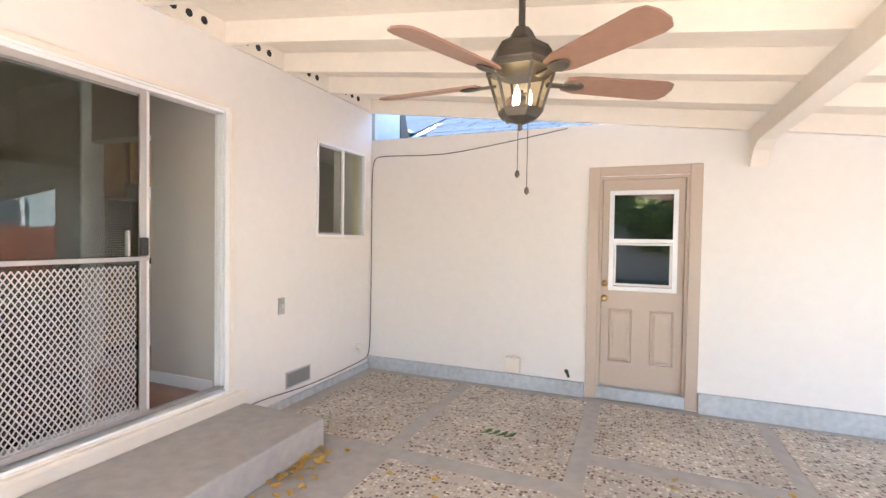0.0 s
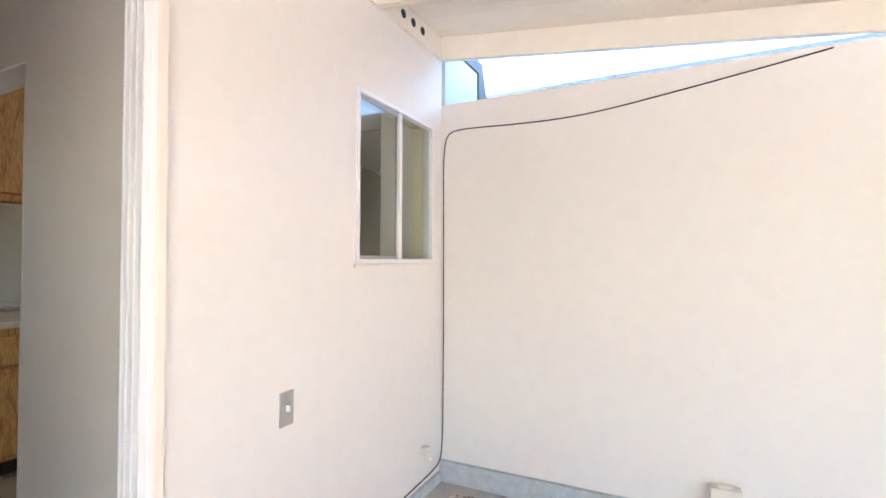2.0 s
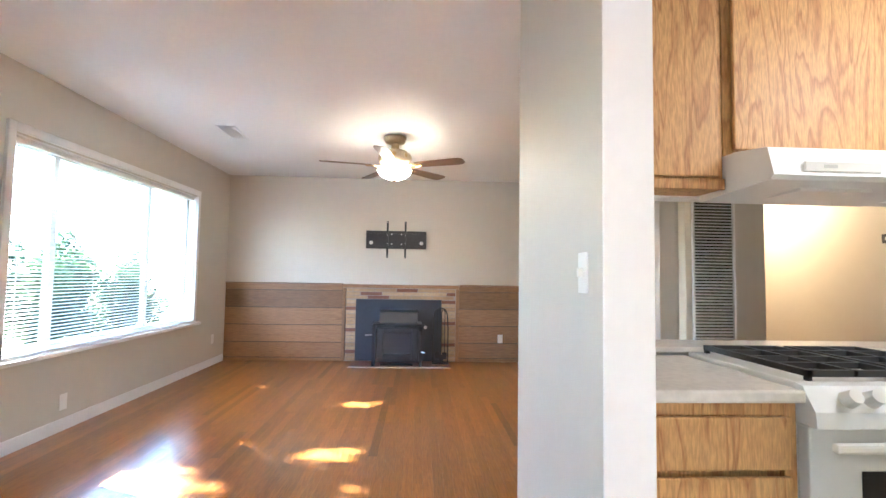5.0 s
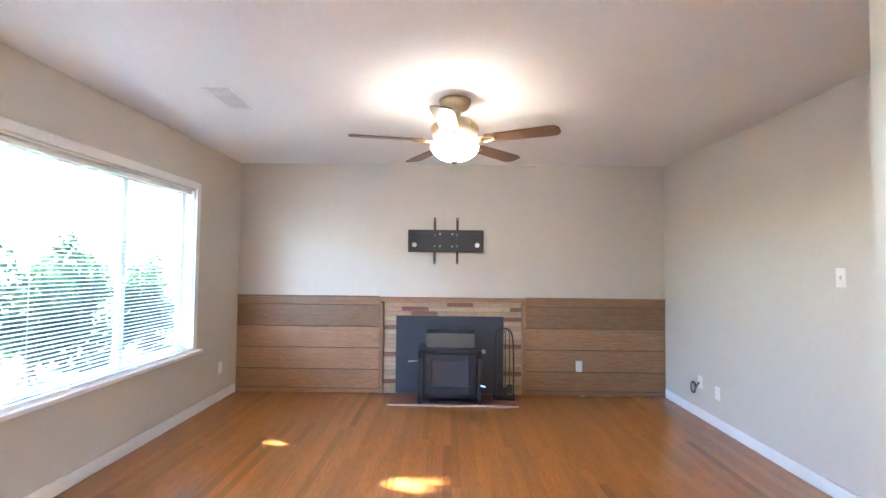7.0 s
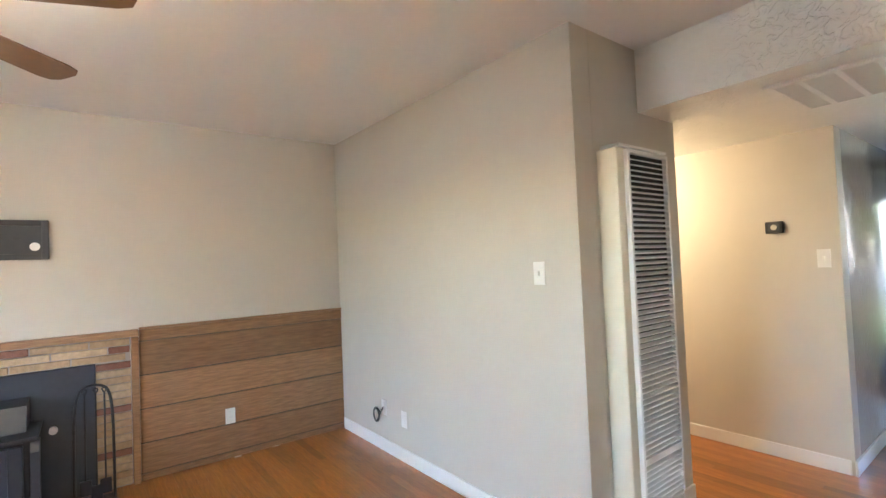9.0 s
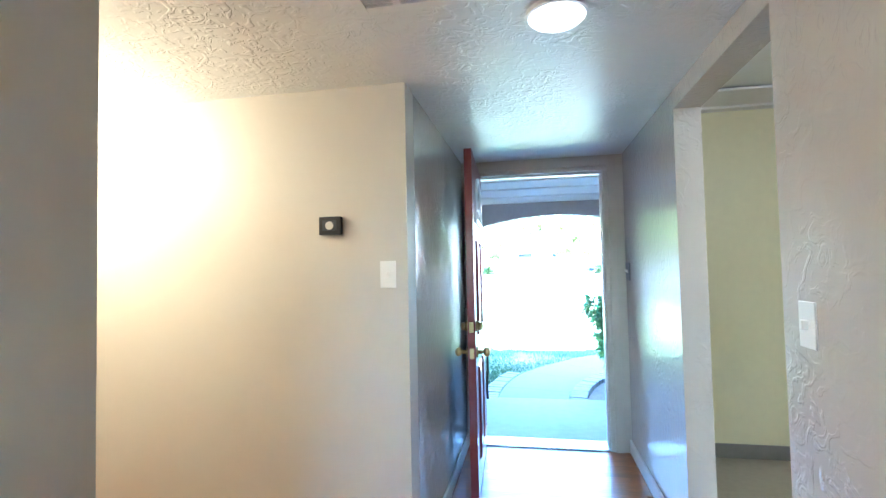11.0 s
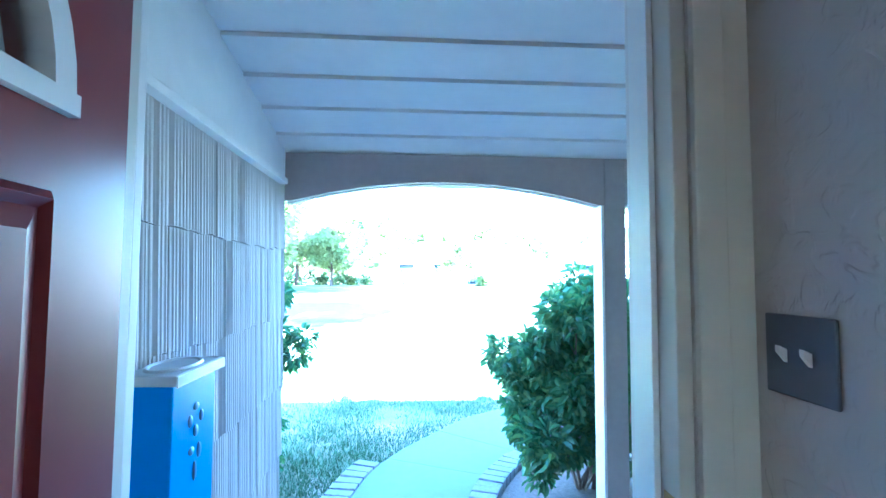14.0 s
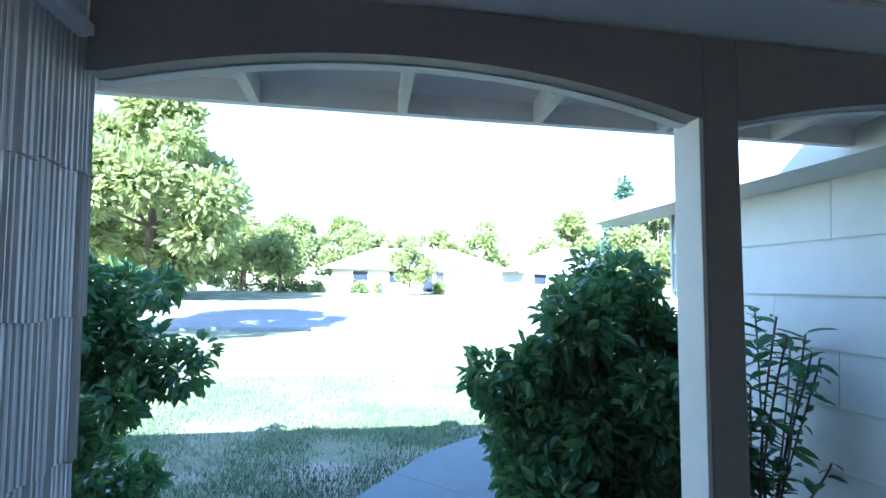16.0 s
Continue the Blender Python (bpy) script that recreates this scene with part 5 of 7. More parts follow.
def front_door():
    t = thing("front_door", "glossy maroon front door swung open, with a fanlight", "door")
    t.matrix_world = pose(-6.12, 6.69, 0, 0, 0, 2.7) @ pose(6.12, -6.69, 0)
    x0, x1, y0, y1 = -6.165, -6.12, 6.687, 7.597
    ym, zf, rf = 7.142, 1.65, 0.275
    steps = 20
    leaf = bmesh.new()
    box(leaf, x0, x1, y0, y1, 0.02, zf - 0.0)
    arc = [(ym + rf * math.cos(math.pi * i / steps), zf + rf * 0.95 * math.sin(math.pi * i / steps)) for i in range(steps + 1)]
    for i in range(steps):
        (a0, b0), (a1, b1) = arc[i], arc[i + 1]
        outline(leaf, [(a0, b0), (a0, 2.05), (a1, 2.05), (a1, b1)], 0, x0, x1)
    box(leaf, x0, x1, y0, ym - rf, zf, 2.05)
    box(leaf, x0, x1, ym + rf, y1, zf, 2.05)
    leaf = part("leaf", leaf, RED_DOOR, t)
    rim = bmesh.new()
    for i in range(steps):
        (a0, b0), (a1, b1) = arc[i], arc[i + 1]
        k = 1.14
        o0, o1 = (ym + (a0 - ym) * k, zf + (b0 - zf) * k), (ym + (a1 - ym) * k, zf + (b1 - zf) * k)
        outline(rim, [(a0, b0), o0, o1, (a1, b1)], 0, x0 - 0.012, x1 + 0.012)
    box(rim, x0 - 0.014, x1 + 0.014, ym - rf * 1.16, ym + rf * 1.16, zf - 0.024, zf + 0.005)
    fan = part("fanlight_rim", rim, WHITE, leaf, "white moulded fanlight rim")
    bars = bmesh.new()
    for i in range(10):
        a, b = math.pi * i / 10, math.pi * (i + 1) / 10
        outline(bars, [(ym + r * math.cos(q), zf + r * math.sin(q)) for r, q in ((0.075, a), (0.093, a), (0.093, b), (0.075, b))], 0, x0 + 0.004, x1 + 0.006)
    for q in (0.22, 0.5, 0.78):
        a = math.pi * q
        d, s = Vector((0, math.cos(a), math.sin(a))), Vector((0, -math.sin(a), math.cos(a))) * 0.009
        p0, p1 = Vector((0, ym, zf)) + d * 0.09, Vector((0, ym, zf)) + d * rf
        outline(bars, [((p0 + s).y, (p0 + s).z), ((p1 + s).y, (p1 + s).z), ((p1 - s).y, (p1 - s).z), ((p0 - s).y, (p0 - s).z)], 0, x0 + 0.004, x1 + 0.006)
    part("fanlight_bars", bars, WHITE, fan)
    pane = outline(bmesh.new(), arc, 0, -6.145, -6.141)
    g = part("fanlight_pane", pane, GLASS, fan)
    g.visible_shadow = False
    for a0, a1 in ((6.85, 7.085), (7.20, 7.435)):
        for b0, b1 in ((0.94, 1.525), (0.20, 0.76)):
            for face, sign in ((x1 + 0.0005, 1), (x0 - 0.0005, -1)):
                part("panel", panel_face(bmesh.new(), 0, face, sign, a0, a1, b0, b1, 0.012, 0.035), RED_DOOR, leaf)
    for z, r in ((1.01, 0.0), (0.86, 0.027)):
        k = bmesh.new()
        for s, xf in ((1, x1), (-1, x0)):
            cyl(k, (xf, 6.75, z), (xf + s * 0.012, 6.75, z), 0.032, 0.03, 20)
            if r:
                cyl(k, (xf + s * 0.012, 6.75, z), (xf + s * 0.045, 6.75, z), 0.012, 0.012, 12)
                bmesh.ops.create_uvsphere(k, u_segments=18, v_segments=12, radius=r, matrix=Matrix.Translation((xf + s * 0.06, 6.75, z)) @ Matrix.Diagonal((0.8, 1, 1, 1)))
            else:
                cyl(k, (xf + s * 0.012, 6.75, z), (xf + s * 0.04, 6.75, z), 0.026, 0.022, 18)
        part("door_knob" if r else "deadbolt", k, BRASS, leaf, "aged brass knob" if r else "aged brass deadbolt", True)
        part("latch_plate", box(bmesh.new(), -6.155, -6.13, y0 - 0.002, y0 + 0.004, z - 0.03, z + 0.03, bevel=0.002), BRASS, leaf)
    tube("knob_strap", [(-6.06, 6.75, 0.85), (-6.055, 6.742, 0.80), (-6.06, 6.745, 0.72), (-6.065, 6.75, 0.64), (-6.06, 6.752, 0.59)], 0.007, RUBBER, leaf, "black cord hanging from the knob")
    return t


front_door()


def front_frame():
    t = thing("door_frame", "greige painted front door frame", "door frame", kind="structure")
    part("jamb", boxes((-5.26, -5.232, 7.602, 7.738, 0.0, 2.053), bevel=0.003), GREIGE, t)
    part("jamb", boxes((-6.258, -6.23, 7.602, 7.738, 0.0, 2.053), bevel=0.003), GREIGE, t)
    part("head", boxes((-6.258, -5.232, 7.602, 7.738, 2.055, 2.083), bevel=0.003), GREIGE, t)
    part("stop", boxes((-5.273, -5.261, 7.66, 7.735, 0.0, 2.053), (-6.258, -5.273, 7.66, 7.735, 2.041, 2.0535), bevel=0.002), WHITE, t)
    part("casing", boxes((-5.23, -5.175, 7.583, 7.5995, 0.0, 2.14), (-6.26, -5.23, 7.583, 7.5995, 2.087, 2.14), bevel=0.004), GREIGE, t)
    part("brick_mould", boxes((-5.262, -5.215, 7.742, 7.775, -0.09, 2.14), (-6.28, -6.235, 7.742, 7.775, -0.09, 2.14), (-6.235, -5.262, 7.742, 7.775, 2.084, 2.14), bevel=0.006), PORCH_PAINT, t)
    part("strike_plate", boxes((-5.275, -5.2735, 7.63, 7.655, 0.81, 0.91), (-5.2625, -5.2605, 7.61, 7.65, 0.96, 1.05), bevel=0.0006), BRASS, t)
    return t


front_frame()


def double_switch():
    t = thing("entry_switch_plate", "dark grey double switch plate on the entry wall", "switch")
    part("plate", box(bmesh.new(), -5.128, -5.121, 7.44, 7.57, 1.24, 1.365, bevel=0.003), material("grey_plate", (0.13, 0.14, 0.16), 0.4), t)
    for y in (7.482, 7.528):
        part("toggle", outline(bmesh.new(), [(-5.129, 1.292), (-5.129, 1.312), (-5.142, 1.318), (-5.142, 1.308)], 1, y - 0.004, y + 0.004), PLASTIC, t)
    return t


double_switch()


def dining_window():
    t = thing("window_3", "white framed window behind a blind in the yellow room", "window", kind="structure")
    x0, x1, z0, z1 = -4.03, -2.95, 0.86, 1.99
    part("window_frame", ring_frame(bmesh.new(), 1, 7.66, 7.73, x0, x1, z0, z1, 0.04, 0.003), WHITE, t)
    part("mullion", boxes((x0 + 0.34, x0 + 0.37, 7.67, 7.70, z0 + 0.04, z1 - 0.04)), WHITE, t)
    part("window_sill", box(bmesh.new(), x0 - 0.03, x1 + 0.03, 7.57, 7.66, z0 - 0.03, z0 - 0.002, bevel=0.006), WHITE, t)
    g = part("pane", boxes((x0 + 0.04, x1 - 0.04, 7.69, 7.694, z0 + 0.04, z1 - 0.04)), GLASS, t)
    g.visible_shadow = False


dining_window()
blind("slat_blind", "white slat blind lowered over the window", -4.02, -2.96, 0.865, 1.98, 7.63, 0.045, 0.038, -18)


# ---- kitchen ----
def cabinet_door(parent, x, y0, y1, z0, z1, name="door"):
    d = part(name, box(bmesh.new(), x, x + 0.019, y0, y1, z0, z1, bevel=0.006), CABINET_OAK, parent)
    return d


def kitchen():
    t = thing("base_cabinet", "honey oak base cabinet with a drawer and a door", "cabinet")
    part("body", boxes((-4.84, -4.27, 2.533, 3.075, 0.10, 0.815)), CABINET_OAK, t)
    # Kick board blackened for the shade under the cabinet.
    part("toe_kick", boxes((-4.84, -4.33, 2.533, 3.075, 0.001, 0.10)), PAINTED_SHADE, t)
    part("face_frame", ring_frame(bmesh.new(), 0, -4.269, -4.25, 2.535, 3.073, 0.10, 0.815, 0.04, 0.002), CABINET_OAK, t)
    cabinet_door(t, -4.249, 2.56, 3.045, 0.62, 0.775, "drawer")
    cabinet_door(t, -4.249, 2.56, 3.045, 0.13, 0.60)
    tagged(mesh_object("countertop", boxes((-4.84, -4.215, 2.534, 3.078, 0.818, 0.856), bevel=0.008), LAMINATE), "marbled pale laminate countertop on the oak cabinet", "countertop")
    u = thing("wall_cabinet", "honey oak wall cabinet hanging beside the hood", "cabinet", group="kitchen wall cabinets")
    part("body", boxes((-5.049 + 0.102, -4.77, 2.533, 3.205, 1.56, 2.44)), CABINET_OAK, u)
    part("bottom_rail", box(bmesh.new(), -4.768, -4.75, 2.535, 3.203, 1.555, 1.60, bevel=0.002), CABINET_OAK, u)
    cabinet_door(u, -4.749, 2.56, 3.165, 1.605, 2.42)
    v = thing("wall_cabinet", "short honey oak wall cabinet hanging over the hood", "cabinet", group="kitchen wall cabinets")
    part("body", boxes((-4.947, -4.77, 3.21, 3.985, 1.703, 2.44)), CABINET_OAK, v)
    cabinet_door(v, -4.749, 3.235, 3.97, 1.722, 2.42)
    h = thing("range_hood", "white slanted range hood under the short cabinet", "hood")
    part("shell", outline(bmesh.new(), [(-4.945, 1.70), (-4.70, 1.70), (-4.52, 1.673), (-4.49, 1.565), (-4.51, 1.55), (-4.945, 1.53)], 1, 3.212, 3.985), WHITE, h)
    part("control_strip", boxes((-4.4935, -4.486, 3.33, 3.62, 1.58, 1.615)), PLASTIC, h)
    part("badge", boxes((-4.4858, -4.4845, 3.40, 3.45, 1.592, 1.604)), STEEL, h)
    part("lamp_cover", boxes((-4.80, -4.62, 3.42, 3.72, 1.532, 1.548)), GRILLE_WHITE, h)
    s = thing("gas_range", "white gas range with black grates", "stove")
    part("body", boxes((-4.84, -4.27, 3.082, 3.845, 0.03, 0.84), bevel=0.006), WHITE, s)
    part("cooktop", box(bmesh.new(), -4.835, -4.272, 3.083, 3.843, 0.845, 0.872, bevel=0.008), WHITE, s)
    part("control_panel", outline(bmesh.new(), [(-4.268, 0.755), (-4.185, 0.755), (-4.19, 0.80), (-4.235, 0.866), (-4.268, 0.872)], 1, 3.083, 3.843), WHITE, s)
    for i in range(4):
        y = 3.20 + 0.07 * i + (0.27 if i > 1 else 0)
        part("burner_knob", cyl(bmesh.new(), (-4.212, y, 0.83), (-4.18, y, 0.85), 0.026, 0.021, 16), PLASTIC, s)
    door = part("oven_door", box(bmesh.new(), -4.268, -4.225, 3.09, 3.836, 0.22, 0.748, bevel=0.008), WHITE, s)
    part("oven_window", boxes((-4.2245, -4.221, 3.25, 3.68, 0.36, 0.62)), material("oven_glass", (0.015, 0.015, 0.017), 0.08), door)
    part("oven_handle", box(bmesh.new(), -4.195, -4.17, 3.13, 3.80, 0.685, 0.715, bevel=0.01), PLASTIC, door)
    part("drawer", box(bmesh.new(), -4.268, -4.235, 3.09, 3.836, 0.05, 0.21, bevel=0.006), WHITE, s)
    for y0 in (3.13, 3.48):
        g = bmesh.new()
        for a, b, c, d in ((-4.80, -4.27, y0, y0 + 0.018), (-4.80, -4.27, y0 + 0.30, y0 + 0.318), (-4.80, -4.782, y0, y0 + 0.318), (-4.288, -4.27, y0, y0 + 0.318), (-4.80, -4.27, y0 + 0.15, y0 + 0.165), (-4.68, -4.665, y0, y0 + 0.318), (-4.42, -4.405, y0, y0 + 0.318), (-4.545, -4.53, y0, y0 + 0.318)):
            box(g, a, b, c, d, 0.885, 0.905)
        for x in (-4.79, -4.28):
            for y in (y0 + 0.009, y0 + 0.309):
                box(g, x - 0.008, x + 0.008, y - 0.008, y + 0.008, 0.872, 0.885)
        part("grate", g, RUBBER, s, "black cast iron grate")
        for x in (-4.67, -4.40):
            part("burner", cyl(bmesh.new(), (x, y0 + 0.158, 0.872), (x, y0 + 0.158, 0.884), 0.045, 0.04, 18), BLACK_METAL, s)


kitchen()
tagged(mesh_object("countertop", boxes((-4.84, -4.215, 3.85, 4.446, 0.818, 0.856), bevel=0.008), LAMINATE), "marbled pale laminate countertop beyond the range", "countertop")
t = thing("base_cabinet", "honey oak base cabinet beyond the range", "cabinet")
part("body", boxes((-4.84, -4.25, 3.85, 4.446, 0.10, 0.815)), CABINET_OAK, t)
# Shade below this cabinet is likewise in the board's colour.
part("toe_kick", boxes((-4.84, -4.33, 3.85, 4.446, 0.001, 0.10)), PAINTED_SHADE, t)
cabinet_door(t, -4.249, 3.87, 4.42, 0.13, 0.78)


def kitchen_fill():
    # Fill light: an unseen fixture and lamp added to brighten the kitchen.
    t = thing("kitchen_fill_fixture", "unseen white flush light added to brighten the kitchen", "ceiling light", (-3.7, 4.3, LIVING_TOP))
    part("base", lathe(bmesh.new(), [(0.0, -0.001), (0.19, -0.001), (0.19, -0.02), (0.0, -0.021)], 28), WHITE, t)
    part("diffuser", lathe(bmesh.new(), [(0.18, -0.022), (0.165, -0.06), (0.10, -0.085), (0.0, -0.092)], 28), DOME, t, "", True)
    lamp = new("kitchen_fill_lamp", bpy.data.lights.new("kitchen_fill_lamp", "POINT"))
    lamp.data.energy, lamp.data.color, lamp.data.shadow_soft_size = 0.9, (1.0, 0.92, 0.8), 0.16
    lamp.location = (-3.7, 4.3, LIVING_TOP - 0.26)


kitchen_fill()


# ---- front porch and yard ----
def mailbox():
    t = thing("mailbox", "blue metal wall mailbox with a grey lid", "mailbox")
    part("body", box(bmesh.new(), -6.366, -6.252, 7.955, 8.19, 0.72, 1.165, bevel=0.005), BLUE_BOX, t)
    part("lid", box(bmesh.new(), -6.37, -6.238, 7.94, 8.205, 1.167, 1.192, bevel=0.004), material("grey_lid", (0.50, 0.49, 0.48), 0.4), t)
    part("lid_edge", box(bmesh.new(), -6.2375, -6.234, 7.94, 8.205, 1.165, 1.19, bevel=0.001), WHITE, t)
    oval = lathe(bmesh.new(), [(0.095, 0.0), (0.09, 0.006), (0.082, 0.006), (0.076, 0.0025), (0.0, 0.0025)], 32)
    bmesh.ops.transform(oval, matrix=Matrix.Translation((-6.305, 8.07, 1.1925)) @ Matrix.Diagonal((0.58, 1.1, 1, 1)), verts=oval.verts)
    part("lid_oval", oval, material("lid_boss", (0.42, 0.41, 0.40), 0.35), t)
    blue = material("ornament_blue", (0.18, 0.36, 0.62), 0.35, metal=0.3)
    for dy, z, w, h in ((0.0, 1.09, 0.03, 0.02), (-0.03, 1.06, 0.02, 0.03), (0.03, 1.06, 0.02, 0.03), (0.0, 1.03, 0.025, 0.03), (-0.02, 0.985, 0.03, 0.02), (0.022, 0.975, 0.02, 0.04), (0.0, 0.93, 0.012, 0.05)):
        emblem = bmesh.new()
        bmesh.ops.create_uvsphere(emblem, u_segments=10, v_segments=6, radius=1.0, matrix=Matrix.Translation((-6.252, 8.075 + dy, z)) @ Matrix.Diagonal((0.006, w / 2, h / 2, 1)))
        part("raised_petal", emblem, blue, t, "", True)
    return t


mailbox()


def shingle_wall():
    t = thing("wall_shingles", "grey striated shakes on the porch wall", "shingles", kind="structure")
    rng = random.Random(11)
    kinds = []
    for w in (0.20, 0.26, 0.32):
        for v in range(2):
            bm = bmesh.new()
            n = int(w / 0.005)
            prof = []
            depth = 0.0
            for i in range(n + 1):
                depth = 0.019 + (-0.006 if i % 4 == v or rng.random() < 0.12 else 0.0) + rng.uniform(-0.001, 0.001)
                prof.append((w * i / n, depth))
            top, low, back = [], [], []
            jag = rng.uniform(0, 1)
            for y, d in prof:
                top.append(bm.verts.new((d - 0.012, y, 0.40)))
                low.append(bm.verts.new((d, y, 0.004 * math.sin(9 * y / w + jag))))
                back.append(bm.verts.new((0.0, y, 0.0)))
            for i in range(n):
                bm.faces.new((low[i], low[i + 1], top[i + 1], top[i]))
                bm.faces.new((back[i], back[i + 1], low[i + 1], low[i]))
            bm.faces.new((back[0], low[0], top[0]))
            bm.faces.new((back[n], top[n], low[n]))
            bmesh.ops.recalc_face_normals(bm, faces=bm.faces)
            me = bpy.data.meshes.new("shingle")
            bm.to_mesh(me)
            bm.free()
            me.materials.append(SIDING)
            kinds.append((w, me))
    for k in range(6):
        z = 1.55 - 0.35 * k
        y = 7.76 - 0.1 * (k % 2)
        while y < 9.33:
            w, me = rng.choice(kinds)
            w2 = min(w, 9.36 - y)
            ob = new("shingle", me)
            ob.parent = t
            ob.location = (-6.398, max(y, 7.745), z + rng.uniform(-0.006, 0.006))
            ob.scale = (1, (w2 - 0.003) / w, 1)
            y += w
    part("frieze_board", boxes((-6.398, -6.368, 7.776, 9.25, 1.905, 2.62), bevel=0.004), PORCH_PAINT, t)
    part("frieze_edge", boxes((-6.398, -6.352, 7.776, 9.26, 1.885, 1.915), bevel=0.004), PORCH_PAINT, t)
    return t


shingle_wall()


def arch(x0, x1, low, mid, top, n=18):
    pts = [(x0, top), (x0, low)]
    for i in range(n + 1):
        u = i / n
        pts.append((x0 + 0.03 + (x1 - x0 - 0.06) * u, low + (mid - low) * (1 - (2 * u - 1) ** 2)))
    return pts + [(x1, low), (x1, top)]


def porch():
    t = thing("porch_frame", "painted porch post with an arched beam", "porch", kind="structure")
    for x0, x1 in ((-6.366, -4.70), (-4.585, -2.85)):
        part("arched_beam", outline(bmesh.new(), arch(x0, x1, 1.80, 1.908, 2.05), 1, 9.25, 9.30), BROWN_BEAM, t)
        part("arch_soffit", outline(bmesh.new(), arch(x0 + 0.001, x1 - 0.001, 1.796, 1.904, 1.93), 1, 9.302, 9.34), PORCH_PAINT, t)
    post = part("post", box(bmesh.new(), -4.70, -4.585, 9.25, 9.37, -0.098, 2.05, bevel=0.006), BROWN_BEAM, t)
    part("side_board", box(bmesh.new(), -4.716, -4.701, 9.252, 9.372, -0.098, 1.85, bevel=0.003), PORCH_PAINT, post, "pale side board of the post")
    c = thing("ceiling_porch", "grey painted lapped board porch ceiling", "ceiling", kind="structure")
    for i in range(9):
        y1 = 9.30 - 0.22 * i
        y0 = y1 - 0.222
        z1, z0 = 2.055 + 0.22 * (9.30 - y1), 2.055 + 0.22 * (9.30 - y0)
        part("board", outline(bmesh.new(), [(y0 + 0.007, z0 - 0.014), (y1, z1), (y1, z1 + 0.012), (y0 + 0.007, z0 + 0.002)], 0, -6.40, -2.84), PORCH_PAINT, c)
    e = thing("eave", "grey painted open eave with rafter tails", "eave", kind="structure")
    part("decking", outline(bmesh.new(), [(9.34, 2.20), (9.98, 2.11), (9.98, 2.125), (9.34, 2.215)], 0, -12.0, -2.7), PORCH_PAINT, e)
    for i in range(9):
        x = -7.35 + 0.6 * i
        part("rafter_tail", outline(bmesh.new(), [(9.342, 2.198), (9.342, 2.06), (9.978, 2.02), (9.978, 2.108)], 0, x - 0.02, x + 0.02), PORCH_PAINT, e)


porch()


def brick_veneer():
    t = thing("brick_facing", "rustic clinker brick facing beside the front door", "brick wall", kind="structure")
    part("mortar", boxes((-5.19, -4.62, 7.742, 7.865, -0.1, 2.3)), MORTAR, t)
    rng = random.Random(5)
    kinds = []
    for v in range(4):
        bm = box(bmesh.new(), 0, 0.192, 0, 0.098, 0, 0.060, bevel=0.013)
        for q in bm.verts:
            q.co += Vector((rng.uniform(-1, 1), rng.uniform(-1, 1), rng.uniform(-1, 1))) * 0.006
        bmesh.ops.recalc_face_normals(bm, faces=bm.faces)
        me = bpy.data.meshes.new("brick")
        bm.to_mesh(me)
        bm.free()
        me.materials.append(BRICK_MIX)
        kinds.append(me)
    for r in range(32):
        x = -5.198 - (0.1 if r % 2 else 0.0)
        while x < -4.65:
            a = max(x, -5.198)
            ob = new("brick", rng.choice(kinds))
            ob.parent = t
            ob.location = (a + rng.uniform(-0.008, 0.012), 7.79 + rng.uniform(-0.006, 0.014), -0.095 + 0.0735 * r)
            if a > x:
                ob.scale = (0.48, 1, 1)
            x += 0.202
    return t


brick_veneer()


def garage_siding():
    t = thing("garage_siding", "pale grey lap siding boards on the garage", "siding", kind="structure")
    levels = [-0.45, -0.12, 0.22, 0.59, 0.93, 1.265, 1.615, 2.0]
    for k, (z, top) in enumerate(zip(levels, levels[1:])):
        hi = min(top + 0.02, 2.0)
        cuts = [7.76, 8.9 + 0.6 * (k % 3), 10.5 + 0.45 * (k % 3), 12.03]
        for y0, y1 in zip(cuts, cuts[1:]):
            part("siding_board", outline(bmesh.new(), [(-2.832, z), (-2.864, z), (-2.866, z + 0.01), (-2.846, hi), (-2.832, hi)], 1, y0 + 0.002, y1 - 0.002), LAP, t)
    part("corner_board", boxes((-2.875, -2.70, 12.031, 12.06, -0.3, 2.0)), LAP, t)
    return t


garage_siding()
LEFT_EDGE = [(-6.20, 9.30), (-6.23, 10.0), (-6.17, 10.5), (-6.04, 11.03), (-5.80, 11.5), (-5.52, 11.9), (-5.1, 12.45), (-4.6, 12.85), (-4.0, 13.15), (-3.0, 13.45), (-1.0, 13.7)]
RIGHT_EDGE = [(-5.42, 9.30), (-5.40, 9.85), (-5.33, 10.3), (-5.20, 10.7), (-5.02, 11.05), (-4.80, 11.35), (-4.52, 11.6), (-4.25, 11.85), (-3.8, 12.1), (-2.9, 12.4), (-1.0, 12.6)]


def smooth_line(pts, n):
    """Evenly spaced points along a broken line with rounded corners."""
    p = [Vector((x, y, 0)) for x, y in pts]
    out = []
    for i in range(n):
        u = i / (n - 1) * (len(p) - 1)
        k = min(int(u), len(p) - 2)
        f = u - k
        p0, p1, p2, p3 = p[max(k - 1, 0)], p[k], p[k + 1], p[min(k + 2, len(p) - 1)]
        out.append(0.5 * ((2 * p1) + (p2 - p0) * f + (2 * p0 - 5 * p1 + 4 * p2 - p3) * f * f + (3 * p1 - p0 - 3 * p2 + p3) * f ** 3))
    return out


